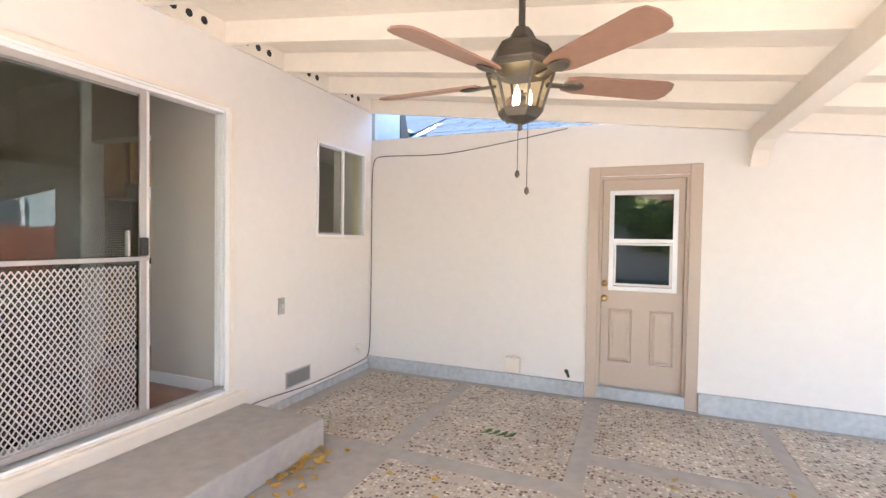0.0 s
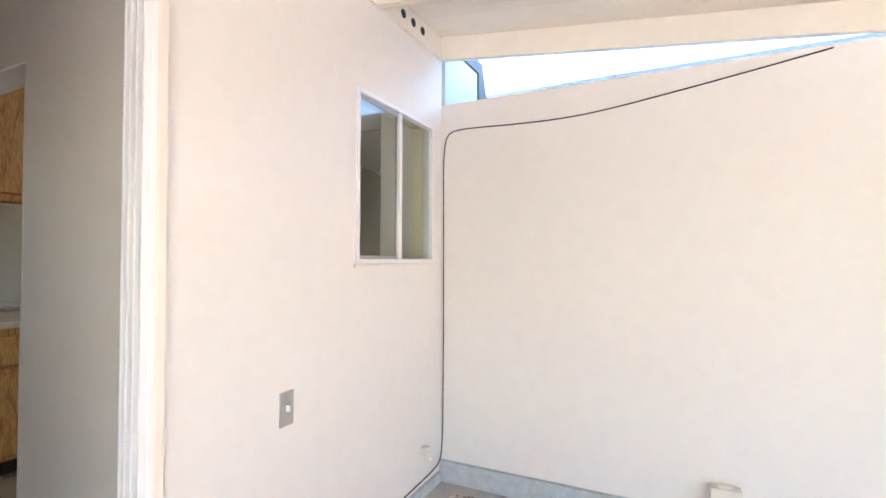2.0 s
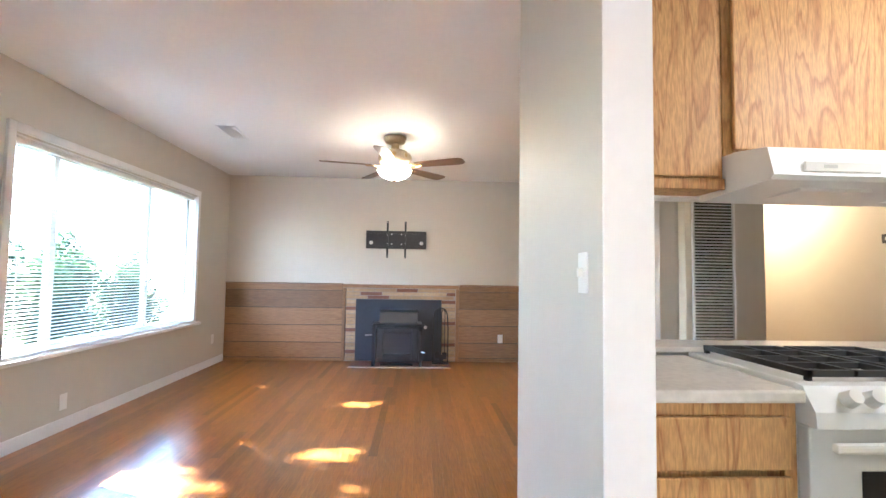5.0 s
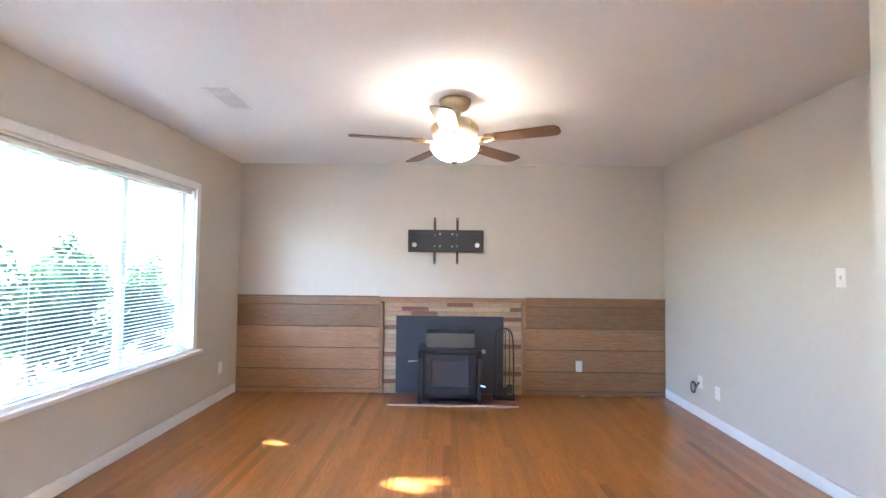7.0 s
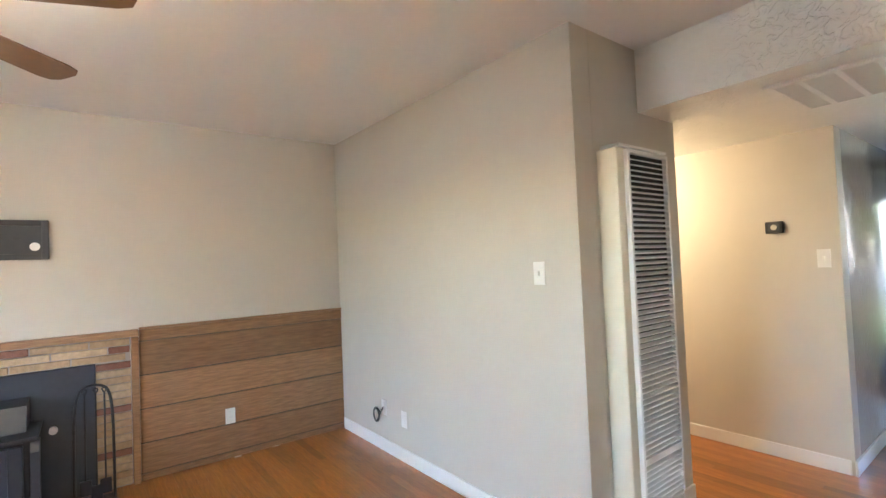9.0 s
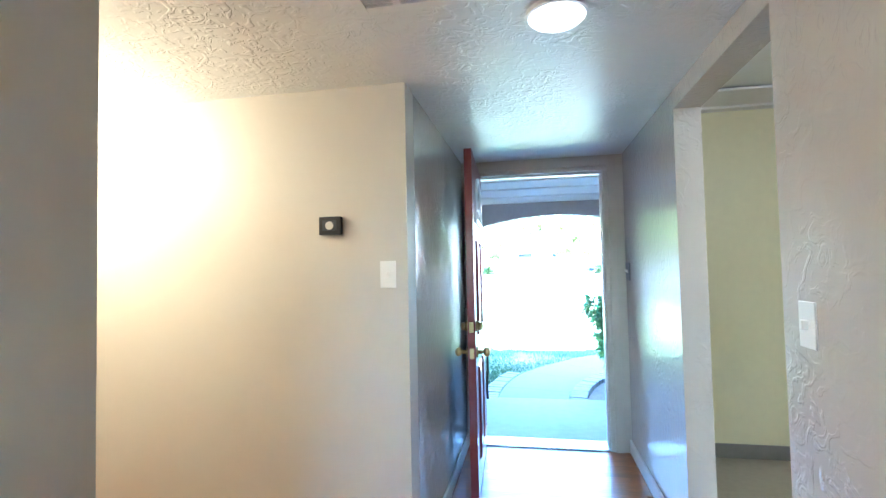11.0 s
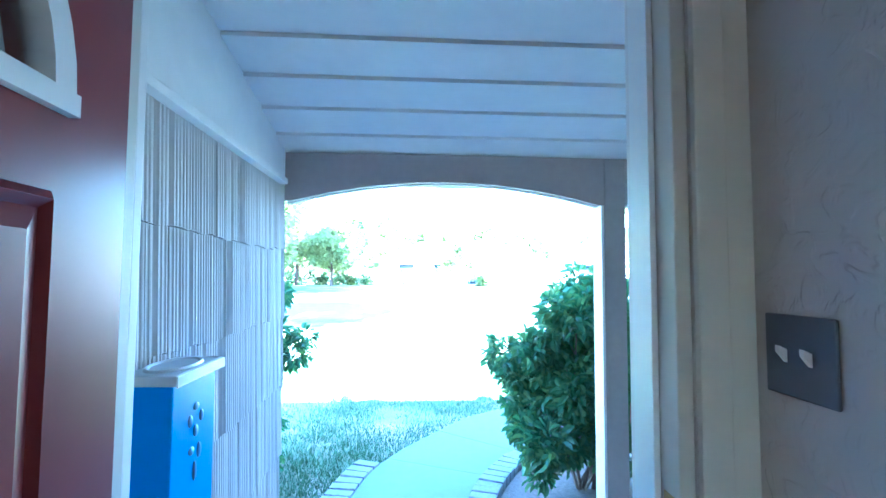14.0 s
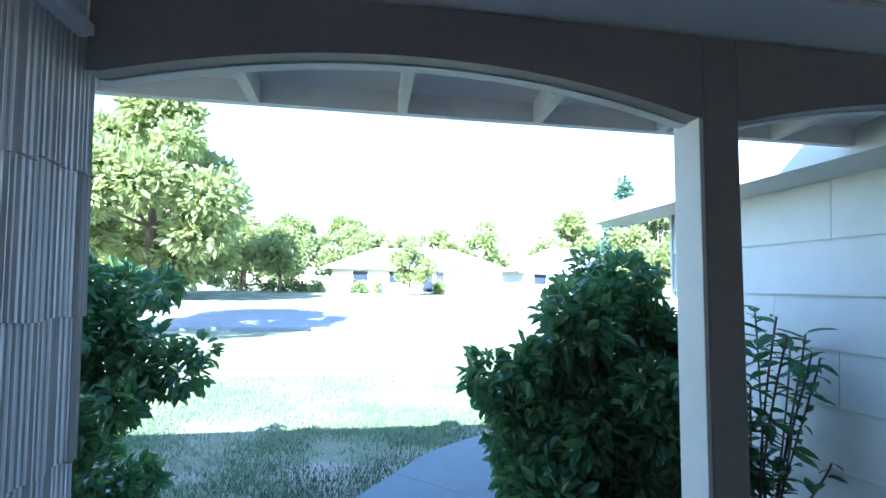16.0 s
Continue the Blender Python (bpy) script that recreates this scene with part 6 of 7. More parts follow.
def front_walk():
    t = thing("front_walk", "curved pale concrete front walk", "path", kind="structure")
    a, b = smooth_line(LEFT_EDGE, 81), smooth_line(RIGHT_EDGE, 81)
    joints = (0, 14, 28, 42, 58, 80)
    for j0, j1 in zip(joints, joints[1:]):
        bm = bmesh.new()
        rows = []
        for i in range(j0, j1 + 1):
            p, q = a[i].copy(), b[i].copy()
            if i == j0 and i:
                p, q = p.lerp(a[i + 1], 0.06), q.lerp(b[i + 1], 0.06)
            rows.append([bm.verts.new((v.x, v.y, z)) for v, z in ((p, -0.40), (p, -0.255), (q, -0.255), (q, -0.40))])
        for r, s in zip(rows, rows[1:]):
            for k in range(3):
                bm.faces.new((r[k], s[k], s[k + 1], r[k + 1]))
        bm.faces.new(rows[0])
        bm.faces.new(rows[-1][::-1])
        part("slab", bm, WALK_CONCRETE, t)
    edge = thing("path_edging", "grey brick edging along the front walk", "edging", kind="structure")
    rng = random.Random(3)
    base = box(bmesh.new(), -0.005, 0.205, -0.048, 0.048, -0.06, 0.022, bevel=0.008)
    me = bpy.data.meshes.new("brick")
    bmesh.ops.recalc_face_normals(base, faces=base.faces)
    base.to_mesh(me)
    base.free()
    me.materials.append(PAVER)
    for pts, side, last in ((RIGHT_EDGE, 1, 62), (LEFT_EDGE, -1, 16)):
        line = smooth_line(pts, 400)
        gap = 0.0
        count = 0
        for p, q in zip(line, line[1:]):
            gap += (q - p).length
            if gap > 0.108 and count < last:
                gap = 0.0
                count += 1
                d = (q - p).normalized()
                out = Vector((d.y, -d.x, 0)) * side
                ob = new("brick", me)
                ob.parent = edge
                ob.matrix_basis = pose(p.x + out.x * 0.012, p.y + out.y * 0.012, -0.262 + rng.uniform(-0.006, 0.006), 0, 0, math.degrees(math.atan2(out.y, out.x)) + rng.uniform(-3, 3))
    outer = [(p.x, p.y) for p in smooth_line([(x + 0.20, y - 0.12) for x, y in RIGHT_EDGE], 30)]
    bed = bmesh.new()
    outline(bed, outer + [(-1.0, 9.31), (-5.19, 9.31)], 2, -0.40, -0.29)
    tagged(mesh_object("planting_bed", bed, SOIL), "dark bare soil planting bed", "soil", kind="structure")
    structure("bed_step", boxes((-5.19, -4.3, 9.31, 9.75, -0.36, -0.262), bevel=0.008), WALK_CONCRETE, "grey concrete pad beside the porch", "path")


front_walk()


def leaf_cloud(name, mat, centres, radii, count, size, seed, droop=0.0, gap=None):
    """One mesh of many small folded leaves gathered in uneven clumps."""
    rng = np.random.default_rng(seed)
    centres, radii = np.array(centres, float), np.array(radii, float)
    weight = radii.prod(axis=1) ** (2 / 3)
    pick = rng.choice(len(centres), count, p=weight / weight.sum())
    v = rng.normal(size=(count, 3))
    v /= np.linalg.norm(v, axis=1, keepdims=True)
    v *= (rng.uniform(0.25, 1.0, (count, 1))) ** 0.45
    pos = centres[pick] + v * radii[pick]
    if gap is not None:
        kept = ~gap(pos)
        pos, v = pos[kept], v[kept]
        count = len(pos)
    out = v + rng.normal(scale=0.55, size=(count, 3))
    out[:, 2] += 0.15 - droop
    out /= np.linalg.norm(out, axis=1, keepdims=True)
    side = np.cross(out, rng.normal(scale=0.55, size=(count, 3)) + np.array([0.0, 0.0, 1.0]))
    side /= np.linalg.norm(side, axis=1, keepdims=True)
    up = np.cross(side, out)
    s = size * rng.uniform(0.6, 1.3, (count, 1))
    w = s * 0.24
    verts = np.stack([pos, pos + out * s * 0.35 + side * w + up * w * 0.5, pos + out * s * 0.75 + side * w * 0.8 + up * w * 0.3, pos + out * s - up * s * 0.12, pos + out * s * 0.75 - side * w * 0.8 + up * w * 0.3, pos + out * s * 0.35 - side * w + up * w * 0.5], axis=1).reshape(-1, 3)
    base = np.arange(count)[:, None] * 6
    faces = np.concatenate([base + np.array([[0, 1, 2, 3]]), base + np.array([[0, 3, 4, 5]])])
    me = bpy.data.meshes.new(name)
    me.from_pydata(verts.tolist(), [], faces.tolist())
    me.materials.append(mat)
    return me


def stems(bm, root, tips, rng, r=0.014):
    for tip in tips:
        a = Vector(root) + Vector((rng.uniform(-0.12, 0.12), rng.uniform(-0.12, 0.12), 0))
        b = Vector(tip)
        mid = a.lerp(b, 0.5) + Vector((rng.uniform(-0.12, 0.12), rng.uniform(-0.12, 0.12), 0.08))
        cyl(bm, a, mid, r, r * 0.75, 6, False)
        cyl(bm, mid, b, r * 0.75, r * 0.3, 6, False)
        for _ in range(2):
            c = mid.lerp(b, rng.uniform(0, 0.7))
            cyl(bm, c, c + Vector((rng.uniform(-0.25, 0.25), rng.uniform(-0.25, 0.25), rng.uniform(0.1, 0.3))), r * 0.4, r * 0.15, 5, False)
    return bm


def shrub(name, label, base, clumps, leaves, size, seed, mat=None, second=None):
    t = thing(name, label, "shrub", base)
    rng = random.Random(seed)
    local = [(Vector(c), r) for c, r in clumps]
    part("stem_cluster", stems(bmesh.new(), (0, 0, -0.02), [c for c, r in local], rng), BARK, t)["kind"] = "stuff"
    centres, radii = [], []
    for c, r in local:
        for _ in range(7):
            d = Vector((rng.gauss(0, 1), rng.gauss(0, 1), rng.gauss(0, 1))).normalized() * r * rng.uniform(0.3, 0.95)
            centres.append(c + d)
            radii.append((r * rng.uniform(0.22, 0.42),) * 3)
    n = leaves * 2 // 3
    for m, k, sd in ((mat or LEAF, n, seed), (second or LEAF_B, leaves - n, seed + 50)):
        ob = new("leaves", leaf_cloud("leaves", m, [tuple(c) for c in centres], radii, k, size, sd, 0.25))
        ob.parent = t
        ob["kind"] = "stuff"
    return t


shrub("camellia_shrub", "dense dark green glossy shrub beside the walk", (-4.25, 10.75, -0.29),
      [((-0.45, -0.1, 0.65), 0.42), ((-0.2, 0.1, 1.15), 0.45), ((0.2, 0.0, 1.5), 0.38), ((0.45, -0.1, 1.2), 0.42), ((0.1, -0.25, 0.75), 0.42), ((-0.45, 0.1, 0.95), 0.32), ((0.55, 0.2, 0.75), 0.4), ((0.05, 0.35, 1.0), 0.4), ((-0.15, -0.2, 1.35), 0.32), ((-0.45, -0.1, 0.42), 0.33), ((0.05, -0.2, 0.42), 0.34), ((0.45, 0.0, 0.45), 0.36), ((0.0, 0.0, 0.95), 0.5), ((0.35, -0.2, 0.95), 0.4)], 15000, 0.088, 21)


def leggy_shrub():
    """Long bare shoots with a few large leaves set along them."""
    t = thing("leggy_shrub", "sparse leggy green shrub against the garage siding", "shrub", (-3.25, 10.7, -0.29))
    rng = random.Random(22)
    leaf = leaf_mesh("leaf", LEAF, 0.135, 0.062, -0.25)
    for i in range(24):
        a = 2 * math.pi * i / 24 + rng.uniform(-0.3, 0.3)
        reach, high = rng.uniform(0.1, 0.42), rng.uniform(0.55, 1.62)
        pts = [(0.05 * math.cos(a), 0.05 * math.sin(a), -0.02), (reach * 0.5 * math.cos(a), reach * 0.5 * math.sin(a), high * 0.4), (reach * math.cos(a + 0.3), reach * math.sin(a + 0.3), high * 0.8), (reach * 1.15 * math.cos(a + 0.4), reach * 1.15 * math.sin(a + 0.4), high)]
        shoot = tube("shoot", pts, 0.006, BARK, t)
        n = int(high * 15)
        for k in range(n):
            u = 0.22 + 0.78 * k / (n - 1)
            q = min(int(u * 3), 2)
            p = Vector(pts[q]).lerp(Vector(pts[q + 1]), u * 3 - q)
            ob = new("leaf", leaf)
            ob.parent = shoot
            ob.matrix_basis = pose(p.x, p.y, p.z, rng.uniform(-25, 25), rng.uniform(-40, 25), 137.5 * k + rng.uniform(-25, 25))
            ob.scale = (rng.uniform(0.6, 1.25),) * 3
    return t


leggy_shrub()
shrub("corner_shrub", "dark green glossy shrub at the house corner", (-7.25, 11.0, -0.32),
      [((0.0, 0.0, 0.5), 0.42), ((0.2, -0.1, 0.95), 0.42), ((-0.3, 0.1, 1.1), 0.5), ((0.1, 0.1, 1.4), 0.38), ((0.42, 0.0, 1.35), 0.26), ((0.3, 0.1, 0.35), 0.36), ((-0.4, -0.1, 0.6), 0.5), ((-0.4, 0.0, 1.6), 0.35)], 8500, 0.078, 23)


def grass_and_weeds():
    rng = np.random.default_rng(9)
    n = 130000
    x, y = rng.uniform(-10.5, -4.0, n), 9.6 + 7.0 * rng.uniform(0, 1, n) ** 1.9
    patch = np.array([noise.noise(Vector((a * 0.9, b * 0.9, 3.0))) + 0.4 * noise.noise(Vector((a * 3.1, b * 3.1, 7.0))) for a, b in zip(x, y)])
    left = np.interp(y, [p[1] for p in LEFT_EDGE], [p[0] for p in LEFT_EDGE])
    bare = np.exp(-(((x + 6.05) / 0.35) ** 2 + ((y - 12.6) / 0.6) ** 2)) * 0.9
    keep = (patch + 0.3 * rng.normal(size=n) - bare > -0.38) & (x < left - 0.06) & ~((x > -6.7) & (y < 10.0))
    x, y = x[keep], y[keep]
    k = len(x)
    h, a = rng.uniform(0.02, 0.07, k), rng.uniform(0, 6.283, k)
    w = 0.005
    z = np.full(k, -0.331)
    dx, dy = np.cos(a) * w, np.sin(a) * w
    lx, ly = rng.normal(scale=0.02, size=k), rng.normal(scale=0.02, size=k)
    verts = np.stack([np.stack([x - dx, y - dy, z], 1), np.stack([x + dx, y + dy, z], 1), np.stack([x + lx, y + ly, z + h], 1)], 1).reshape(-1, 3)
    me = bpy.data.meshes.new("lawn_grass")
    me.from_pydata(verts.tolist(), [], np.arange(3 * k).reshape(-1, 3).tolist())
    me.materials.append(material("grass_blade", (0.10, 0.17, 0.075), 0.7, vary=0.4, scale=3))
    tagged(new("lawn_grass", me), "short patchy green grass blades on the lawn", "grass", kind="stuff")


grass_and_weeds()


def tree(name, label, x, y, height, spread, trunk, leaves, size, seed, mat, low=0.3, conifer=False, gap=None):
    z = ground_height(x, y)
    t = thing(name, label, "tree", (x, y, z - 0.1))
    rng = random.Random(seed)
    bm = cyl(bmesh.new(), (0, 0, 0), (0.1, 0, height * 0.45), trunk, trunk * 0.6, 10)
    centres, radii = [], []
    for i in range(26 if not conifer else 18):
        if conifer:
            h = height * (low + (1 - low) * i / 18)
            r = spread * (1 - i / 19)
            a = i * 2.4
            c = Vector((r * 0.5 * math.cos(a), r * 0.5 * math.sin(a), h))
            rad = (r * 0.7 + 0.2, r * 0.7 + 0.2, height * 0.07)
        else:
            u = rng.uniform(low, 1.0)
            wide = spread * math.sin(math.pi * min(0.97, max(0.12, (u - low) / (1 - low) * 0.85 + 0.14)))
            a = rng.uniform(0, 6.283)
            d = wide * math.sqrt(rng.uniform(0.1, 1.0))
            c = Vector((d * math.cos(a), d * math.sin(a), height * u * 0.93))
            s = spread * rng.uniform(0.18, 0.36)
            rad = (s, s, s * 0.75)
        root = Vector((0.05, 0, height * min(0.5, 0.25 + 0.2 * rng.random())))
        if i % 2 == 0:
            cyl(bm, root, c, trunk * 0.35, trunk * 0.08, 6, False)
        centres.append(tuple(c))
        radii.append(rad)
    part("trunk", bm, BARK, t)
    ob = new("crown", leaf_cloud("crown", mat, centres, radii, leaves, size, seed, 0.1, gap))
    ob.parent = t
    ob["kind"] = "stuff"
    return t


tree("shade_tree", "large light green shade tree across the yard", -18.5, 38.0, 12.5, 5.6, 0.35, 15000, 0.55, 31, TREE_LEAF, 0.18)
tree("shade_tree", "tall sunlit green tree beside the street", -23.5, 43.0, 12.0, 5.0, 0.3, 9000, 0.6, 32, TREE_LEAF, 0.2)
tree("small_tree", "small round street tree with a pale trunk", -13.2, 50.0, 5.6, 2.6, 0.16, 4000, 0.42, 33, TREE_LEAF, 0.35)
tree("small_tree", "small round street tree with a slim trunk", -16.8, 52.0, 6.4, 2.7, 0.16, 4000, 0.42, 34, TREE_LEAF, 0.35)
tree("back_tree", "green tree behind the far house", -7.0, 64.0, 8.0, 4.0, 0.25, 6000, 0.5, 35, TREE_LEAF, 0.3)
tree("back_tree", "pale green tree behind the far house", -1.0, 68.0, 7.0, 3.6, 0.25, 5000, 0.5, 36, TREE_LEAF, 0.3)
tree("garden_tree", "small weeping tree before the far house", -2.4, 46.5, 4.4, 1.7, 0.13, 3500, 0.3, 37, TREE_LEAF, 0.3)
tree("side_tree", "broad green tree beyond the garage", 19.5, 46.0, 8.5, 4.4, 0.3, 8000, 0.5, 38, TREE_LEAF, 0.2)
tree("blue_conifer", "bluish conifer beyond the garage", 21.0, 54.0, 12.5, 3.4, 0.25, 6000, 0.5, 39, TREE_LEAF_B, 0.2, True)
tree("side_tree", "pale green tree beyond the gabled house", 22.0, 70.0, 11.0, 6.0, 0.3, 6000, 0.7, 40, TREE_LEAF, 0.25)
BACK_TREE = (-9.6, -6.8)
OPENINGS = ((-6.02, 1.37, 0.12, 0.27), (-5.62, 0.40, 0.13, 0.26), (-6.33, 0.86, 0.03, 0.10), (-7.75, 0.33, 0.08, 0.04), (-7.30, 1.43, 0.08, 0.12), (-5.53, 1.60, 0.09, 0.10))


def sun_gaps(pos):
    """Holes cut in the crown to shape the sun patches, named by where the sun through them meets the living room floor.
    """
    x, y, z = pos[:, 0] + BACK_TREE[0], pos[:, 1] + BACK_TREE[1], pos[:, 2] - 0.43
    fx, fy = x - z * SUN_WAY.x / SUN_WAY.z, y - z * SUN_WAY.y / SUN_WAY.z
    hole = np.zeros(len(pos), bool)
    for cx, cy, rx, ry in OPENINGS:
        hole |= ((fx - cx) / (rx + 0.11)) ** 2 + ((fy - cy) / (ry + 0.10)) ** 2 < 1
    return hole


for i, (x, y, h) in enumerate(((-27.0, 66.0, 11.0), (-21.0, 70.0, 9.5), (-15.0, 66.0, 9.0), (-9.5, 74.0, 10.0), (5.0, 76.0, 9.5), (12.0, 78.0, 10.5), (29.0, 66.0, 12.0))):
    tree("far_tree", "pale hazy green tree behind the far houses", x, y, h, 4.2, 0.25, 4500, 0.6, 90 + i, TREE_LEAF, 0.2)
# Tree added to block the sun at the window, save through the cut gaps.
tree("sun_break_tree", "leafy tree added to break up the sun through the living room window", *BACK_TREE, 8.2, 3.2, 0.2, 22000, 0.2, 41, HEDGE_LEAF, 0.50, gap=sun_gaps)
tree("shade_tree", "tall green tree shading the street edge of the lawn", -15.6, 16.6, 12.0, 4.2, 0.25, 9000, 0.4, 44, TREE_LEAF, 0.55)


def hedge(name, label, x, y, r, h, seed, leaves=2500, size=0.2):
    rng = random.Random(seed)
    z = ground_height(x, y)
    clumps = [((rng.uniform(-r, r), rng.uniform(-r, r) * 0.5, h * rng.uniform(0.25, 0.75)), min(r, h) * 0.45) for _ in range(7)]
    return shrub(name, label, (x, y, z), clumps, leaves, size, seed, TREE_LEAF)


for i in range(7):
    dense = [((-0.45 + 0.3 * (k % 4), 0.25 * math.sin(k * 2.1 + i), 0.25 + 0.16 * k + 0.05 * (i % 3)), 0.42) for k in range(9)]
    shrub("garden_shrub", "dense dark green shrub in the back garden", (-13.4 + 1.25 * i, -4.3 - 0.3 * (i % 2), -0.33), dense, 3600, 0.11, 60 + i, HEDGE_LEAF, HEDGE_LEAF)
for i, (x, y, r, h) in enumerate(((-11.0, 52.5, 1.2, 1.2), (-6.0, 50.8, 1.1, 1.1), (-18.5, 53.0, 1.8, 1.6), (0.8, 50.6, 0.8, 1.2), (-14.5, 54.0, 1.5, 1.3))):
    hedge("foundation_shrub", "clipped green shrub by the far house", x, y, r, h, 70 + i, 900, 0.3)


def board_fence(name, label, x0, x1, y, z0, z1, w=0.14):
    t = thing(name, label, "fence")
    bm = box(bmesh.new(), 0, w - 0.008, -0.01, 0.01, 0, z1 - z0)
    bmesh.ops.recalc_face_normals(bm, faces=bm.faces)
    me = bpy.data.meshes.new("board")
    bm.to_mesh(me)
    bm.free()
    me.materials.append(FENCE)
    for i in range(int((x1 - x0) / w)):
        ob = new("board", me)
        ob.parent = t
        ob.location = (x0 + i * w, y, z0)
    part("rail", boxes((x0, x1, y + 0.011, y + 0.05, z0 + 0.4, z0 + 0.49), (x0, x1, y + 0.011, y + 0.05, z1 - 0.4, z1 - 0.31)), FENCE, t)
    return t


def side_fence():
    t = thing("side_fence", "red-brown board fence beside the patio yard", "fence")
    stain = material("red_brown_stain", (0.26, 0.09, 0.055), 0.8, vary=0.25, stretch=(1, 1, 0.1))
    bm = box(bmesh.new(), -0.01, 0.01, 0, 0.132, 0, 1.75)
    bmesh.ops.recalc_face_normals(bm, faces=bm.faces)
    me = bpy.data.meshes.new("board")
    bm.to_mesh(me)
    bm.free()
    me.materials.append(stain)
    for i in range(130):
        ob = new("board", me)
        ob.parent = t
        ob.location = (12.4, -8.0 + 0.14 * i, -0.4)
    part("rail", boxes((12.411, 12.45, -8.0, 10.2, 0.0, 0.09), (12.411, 12.45, -8.0, 10.2, 1.0, 1.09)), stain, t)
    return t


def side_house():
    t = thing("side_house", "pale blue-grey neighbouring house with a white window", "house")
    paint = material("pale_blue_siding", (0.50, 0.55, 0.56), 0.7, vary=0.05, stretch=(1, 1, 6))
    part("wall", boxes((15.0, 22.0, 0.0, 12.5, -0.5, 2.9)), paint, t)
    part("roof", outline(bmesh.new(), [(-0.6, 2.85), (6.2, 5.0), (13.1, 2.85), (13.1, 3.0), (6.2, 5.15), (-0.6, 3.0)], 0, 14.5, 22.5), SHINGLE_ROOF, t)
    win = part("window", boxes((14.97, 14.995, 8.2, 9.6, 1.0, 2.3)), material("side_window_glass", (0.10, 0.12, 0.14), 0.1), t)
    part("window_frame", ring_frame(bmesh.new(), 0, 14.93, 14.969, 8.1, 9.7, 0.9, 2.4, 0.13), WHITE, win)
    return t


side_fence()
side_house()
board_fence("back_fence", "weathered brown board fence behind the garden", -16.0, 14.0, -10.5, -0.33, 1.75)
for i, (x, y, h) in enumerate(((-1.6, -13.0, 4.9), (1.4, -12.4, 4.4), (4.0, -13.2, 5.0))):
    tree("fence_tree", "leafy green tree behind the board fence", x, y, h, 2.4, 0.14, 5000, 0.3, 80 + i, TREE_LEAF, 0.2)


def far_house(name, label, x0, x1, y0, y1, eave, ridge, seed):
    z = ground_height((x0 + x1) / 2, y0)
    t = thing(name, label, "house")
    part("wall", boxes((x0, x1, y0, y1, z - 0.2, z + eave)), FAR_WALL, t)
    bm = bmesh.new()
    o, ym = 0.7, (y0 + y1) / 2
    base = [bm.verts.new(p) for p in ((x0 - o, y0 - o, z + eave), (x1 + o, y0 - o, z + eave), (x1 + o, y1 + o, z + eave), (x0 - o, y1 + o, z + eave))]
    run = (y1 - y0) / 2
    top = [bm.verts.new((x0 + run, ym, z + ridge)), bm.verts.new((x1 - run, ym, z + ridge))]
    bm.faces.new((base[0], base[1], top[1], top[0]))
    bm.faces.new((base[2], base[3], top[0], top[1]))
    bm.faces.new((base[1], base[2], top[1]))
    bm.faces.new((base[3], base[0], top[0]))
    bm.faces.new(base[::-1])
    roof = part("roof", bm, material("far_shingles", (0.30, 0.28, 0.26), 0.85, vary=0.2, scale=3), t)
    part("fascia", boxes((x0 - o, x1 + o, y0 - o - 0.03, y0 - o, z + eave - 0.18, z + eave + 0.02)), WHITE, roof)
    part("chimney", boxes((x0 + run + 0.5, x0 + run + 1.1, ym - 0.3, ym + 0.3, z + ridge - 0.5, z + ridge + 0.6)), BRICK_MIX, roof)
    dark = material("far_window", (0.03, 0.04, 0.06), 0.1)
    w = x1 - x0
    for u, ww, wh in ((0.16, 1.4, 1.1), (0.36, 1.2, 1.1), (0.55, 1.0, 1.9), (0.62, 0.8, 1.9)):
        xc = x0 + w * u
        win = part("window", boxes((xc - ww / 2, xc + ww / 2, y0 - 0.02, y0 - 0.005, z + eave - 0.35 - wh, z + eave - 0.35)), dark, t)
        part("window_frame", ring_frame(bmesh.new(), 1, y0 - 0.06, y0 - 0.021, xc - ww / 2 - 0.06, xc + ww / 2 + 0.06, z + eave - 0.41 - wh, z + eave - 0.29, 0.08), WHITE, win)
    part("garage_door", boxes((x1 - 5.2, x1 - 0.7, y0 - 0.04, y0 - 0.005, z, z + 2.1)), WHITE, t)
    return t


far_house("ranch_house", "low pale ranch house across the street", -9.0, 7.0, 52.0, 60.0, 2.4, 4.5, 1)
far_house("neighbour_house", "pale neighbouring house beyond the garage", 10.5, 22.0, 56.0, 64.0, 2.5, 5.2, 2)


def street():
    me = bpy.data.meshes.new("road")
    xs, ys = [-120, -40, -20, -8, 0, 20, 120], [25.0, 27, 29, 31, 33, 35, 37]
    me.from_pydata([(x, y, ground_height(x, y) + 0.02) for y in ys for x in xs], [], [(j * 7 + i, j * 7 + i + 1, j * 7 + i + 8, j * 7 + i + 7) for j in range(6) for i in range(6)])
    me.materials.append(material("sunlit_street", (0.20, 0.20, 0.20), 0.9, vary=0.15, scale=1))
    tagged(new("road", me), "grey residential street", "road", kind="structure")
    for y in (24.7, 37.05):
        z = ground_height(0, y)
        structure("kerb_street", boxes((-120, 120, y, y + 0.25, z - 0.2, z + 0.12), bevel=0.03), WALK_CONCRETE, "pale concrete street kerb", "kerb")


street()


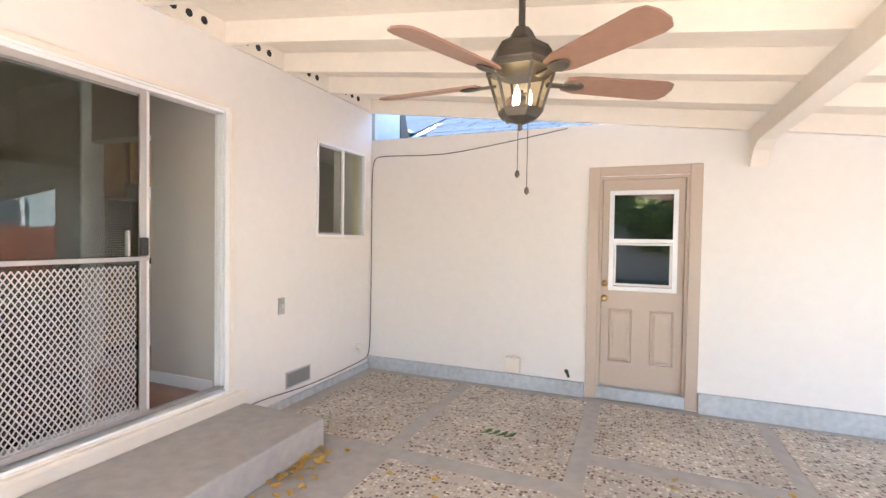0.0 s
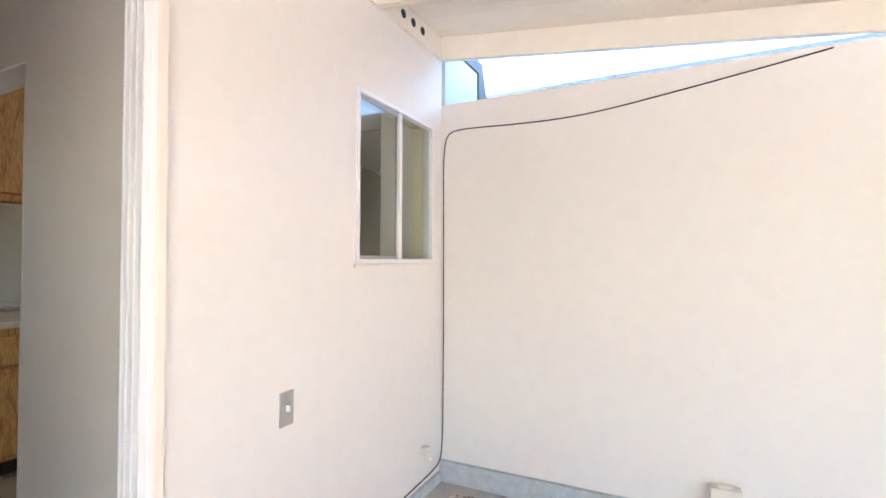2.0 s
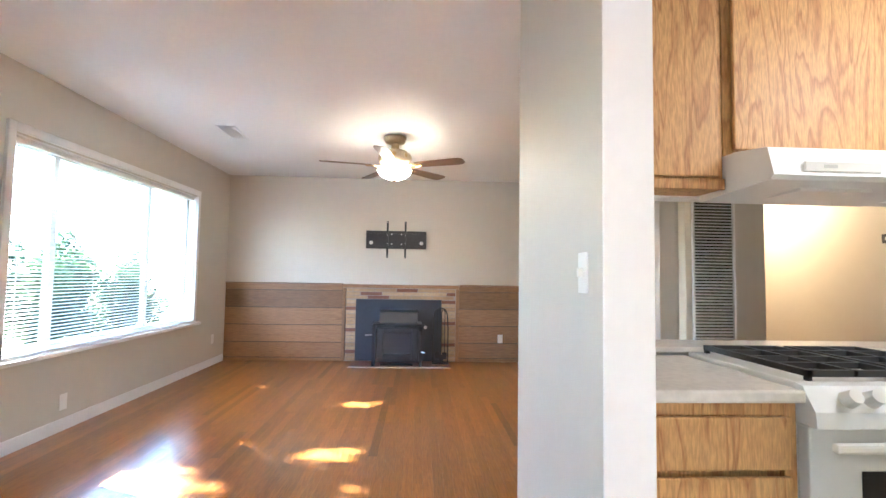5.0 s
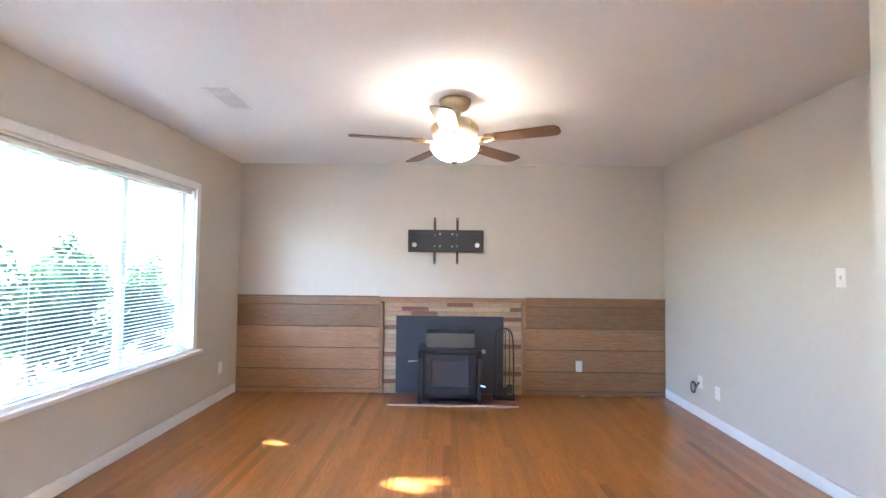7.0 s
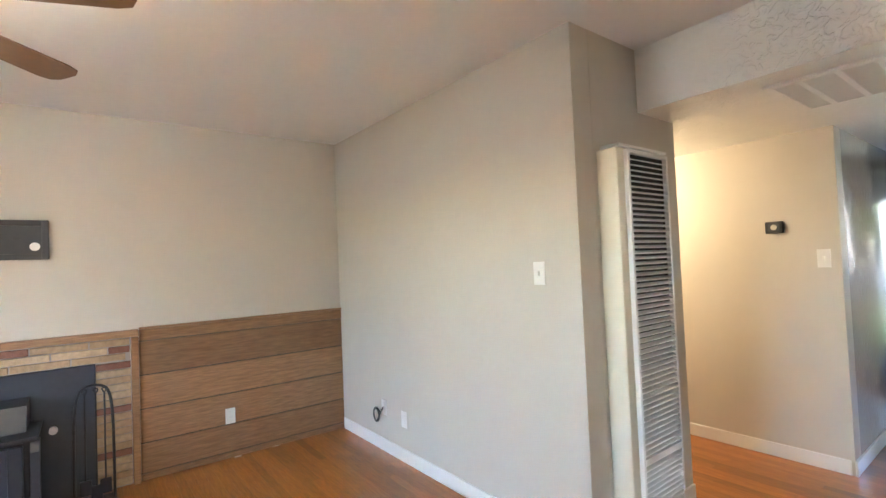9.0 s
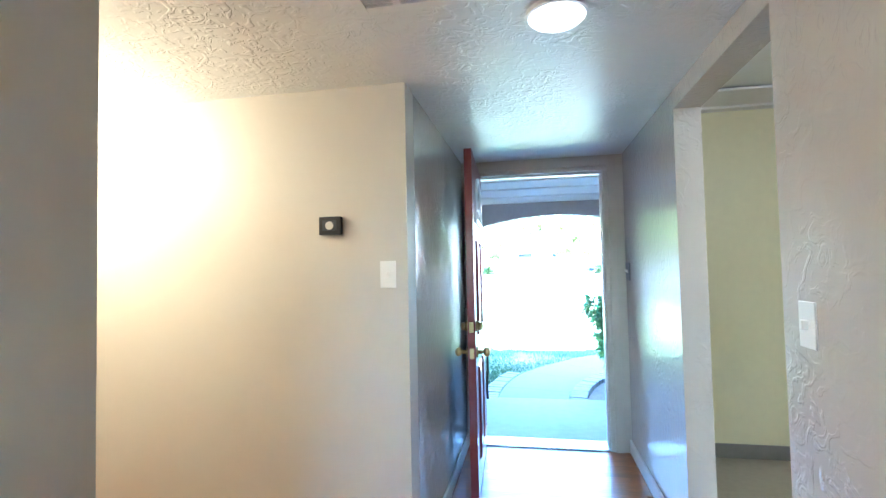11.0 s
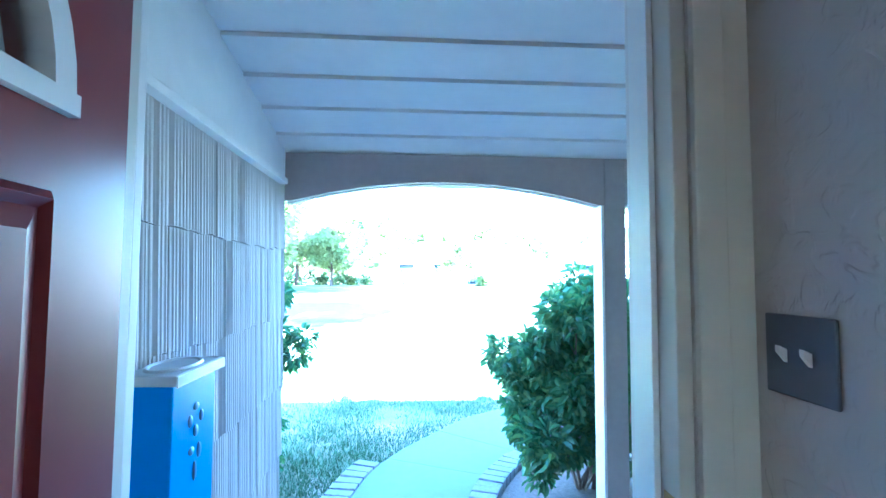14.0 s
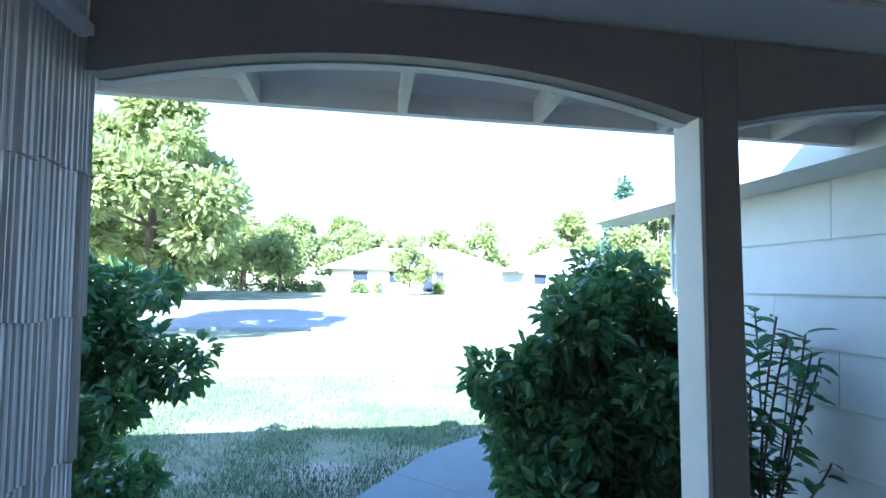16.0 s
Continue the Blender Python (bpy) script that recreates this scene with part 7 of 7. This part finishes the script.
# ---- floor boards of the house ----
def oak_floor():
    t = thing("floor_oak", "glossy orange-brown oak strip floor with darker strips", "floor", kind="structure")
    rng = random.Random(2)
    w = 0.0585
    pieces, near = [], []
    def inside(x0, x1, y):
        return [(a, b) for a, b in ((max(x0, lo), min(x1, hi)) for lo, hi in spans(y)) if b - a > 0.05]
    def spans(y):
        if y < 2.40:
            return [(-9.389, -2.50)]
        if y < 2.53:
            return [(-9.389, -5.055), (-4.04, -3.25)]
        if y < 4.01:
            return [(-9.389, -5.055)]
        if y < 4.95:
            return [(-6.82, -5.055)] if y < 4.45 else [(-6.82, -5.125)]
        if y < 5.93:
            return [(-11.9, -5.125 if y < 5.42 else -4.98)]
        if y < 6.33:
            return [(-6.305, -4.98)]
        return [(-6.305, -5.125)]
    y = -0.655
    while y < 7.6:
        x = -12.0 - rng.uniform(0, 1)
        while x < -2.5:
            ln = rng.choice((0.5, 0.8, 1.1, 1.5, 1.9))
            for a, b in inside(x, x + ln, y + w / 2):
                spot = -8.6 < (a + b) / 2 < -4.6 and 0.5 < y < 3.0
                (near if spot and len(near) < 300 else pieces).append((a, b, y))
            x += ln
        y += w
    shapes = {}
    for a, b, y in near:
        key = round(b - a, 2)
        if key not in shapes:
            bm = box(bmesh.new(), 0.0005, key - 0.0003, 0.0002, w - 0.0002, -0.012, 0.0)
            bmesh.ops.recalc_face_normals(bm, faces=bm.faces)
            me = bpy.data.meshes.new("plank")
            bm.to_mesh(me)
            bm.free()
            me.materials.append(FLOOR_OAK)
            shapes[key] = me
        ob = new("plank", shapes[key])
        ob.parent = t
        ob.location = (a, y, 0)
    verts, faces = [], []
    for a, b, y in pieces:
        k = len(verts)
        for z in (-0.012, 0.0):
            verts.extend(((a + 0.0005, y + 0.0002, z), (b - 0.0005, y + 0.0002, z), (b - 0.0005, y + w - 0.0002, z), (a + 0.0005, y + w - 0.0002, z)))
        faces.extend([(k + 4, k + 5, k + 6, k + 7)] + [(k + i, k + (i + 1) % 4, k + 4 + (i + 1) % 4, k + 4 + i) for i in range(4)])
    me = bpy.data.meshes.new("plank_field")
    me.from_pydata(verts, [], faces)
    me.materials.append(FLOOR_OAK_JOINED)
    ob = new("plank_field", me)
    ob.parent = t
    tagged(ob, kind="stuff")


oak_floor()
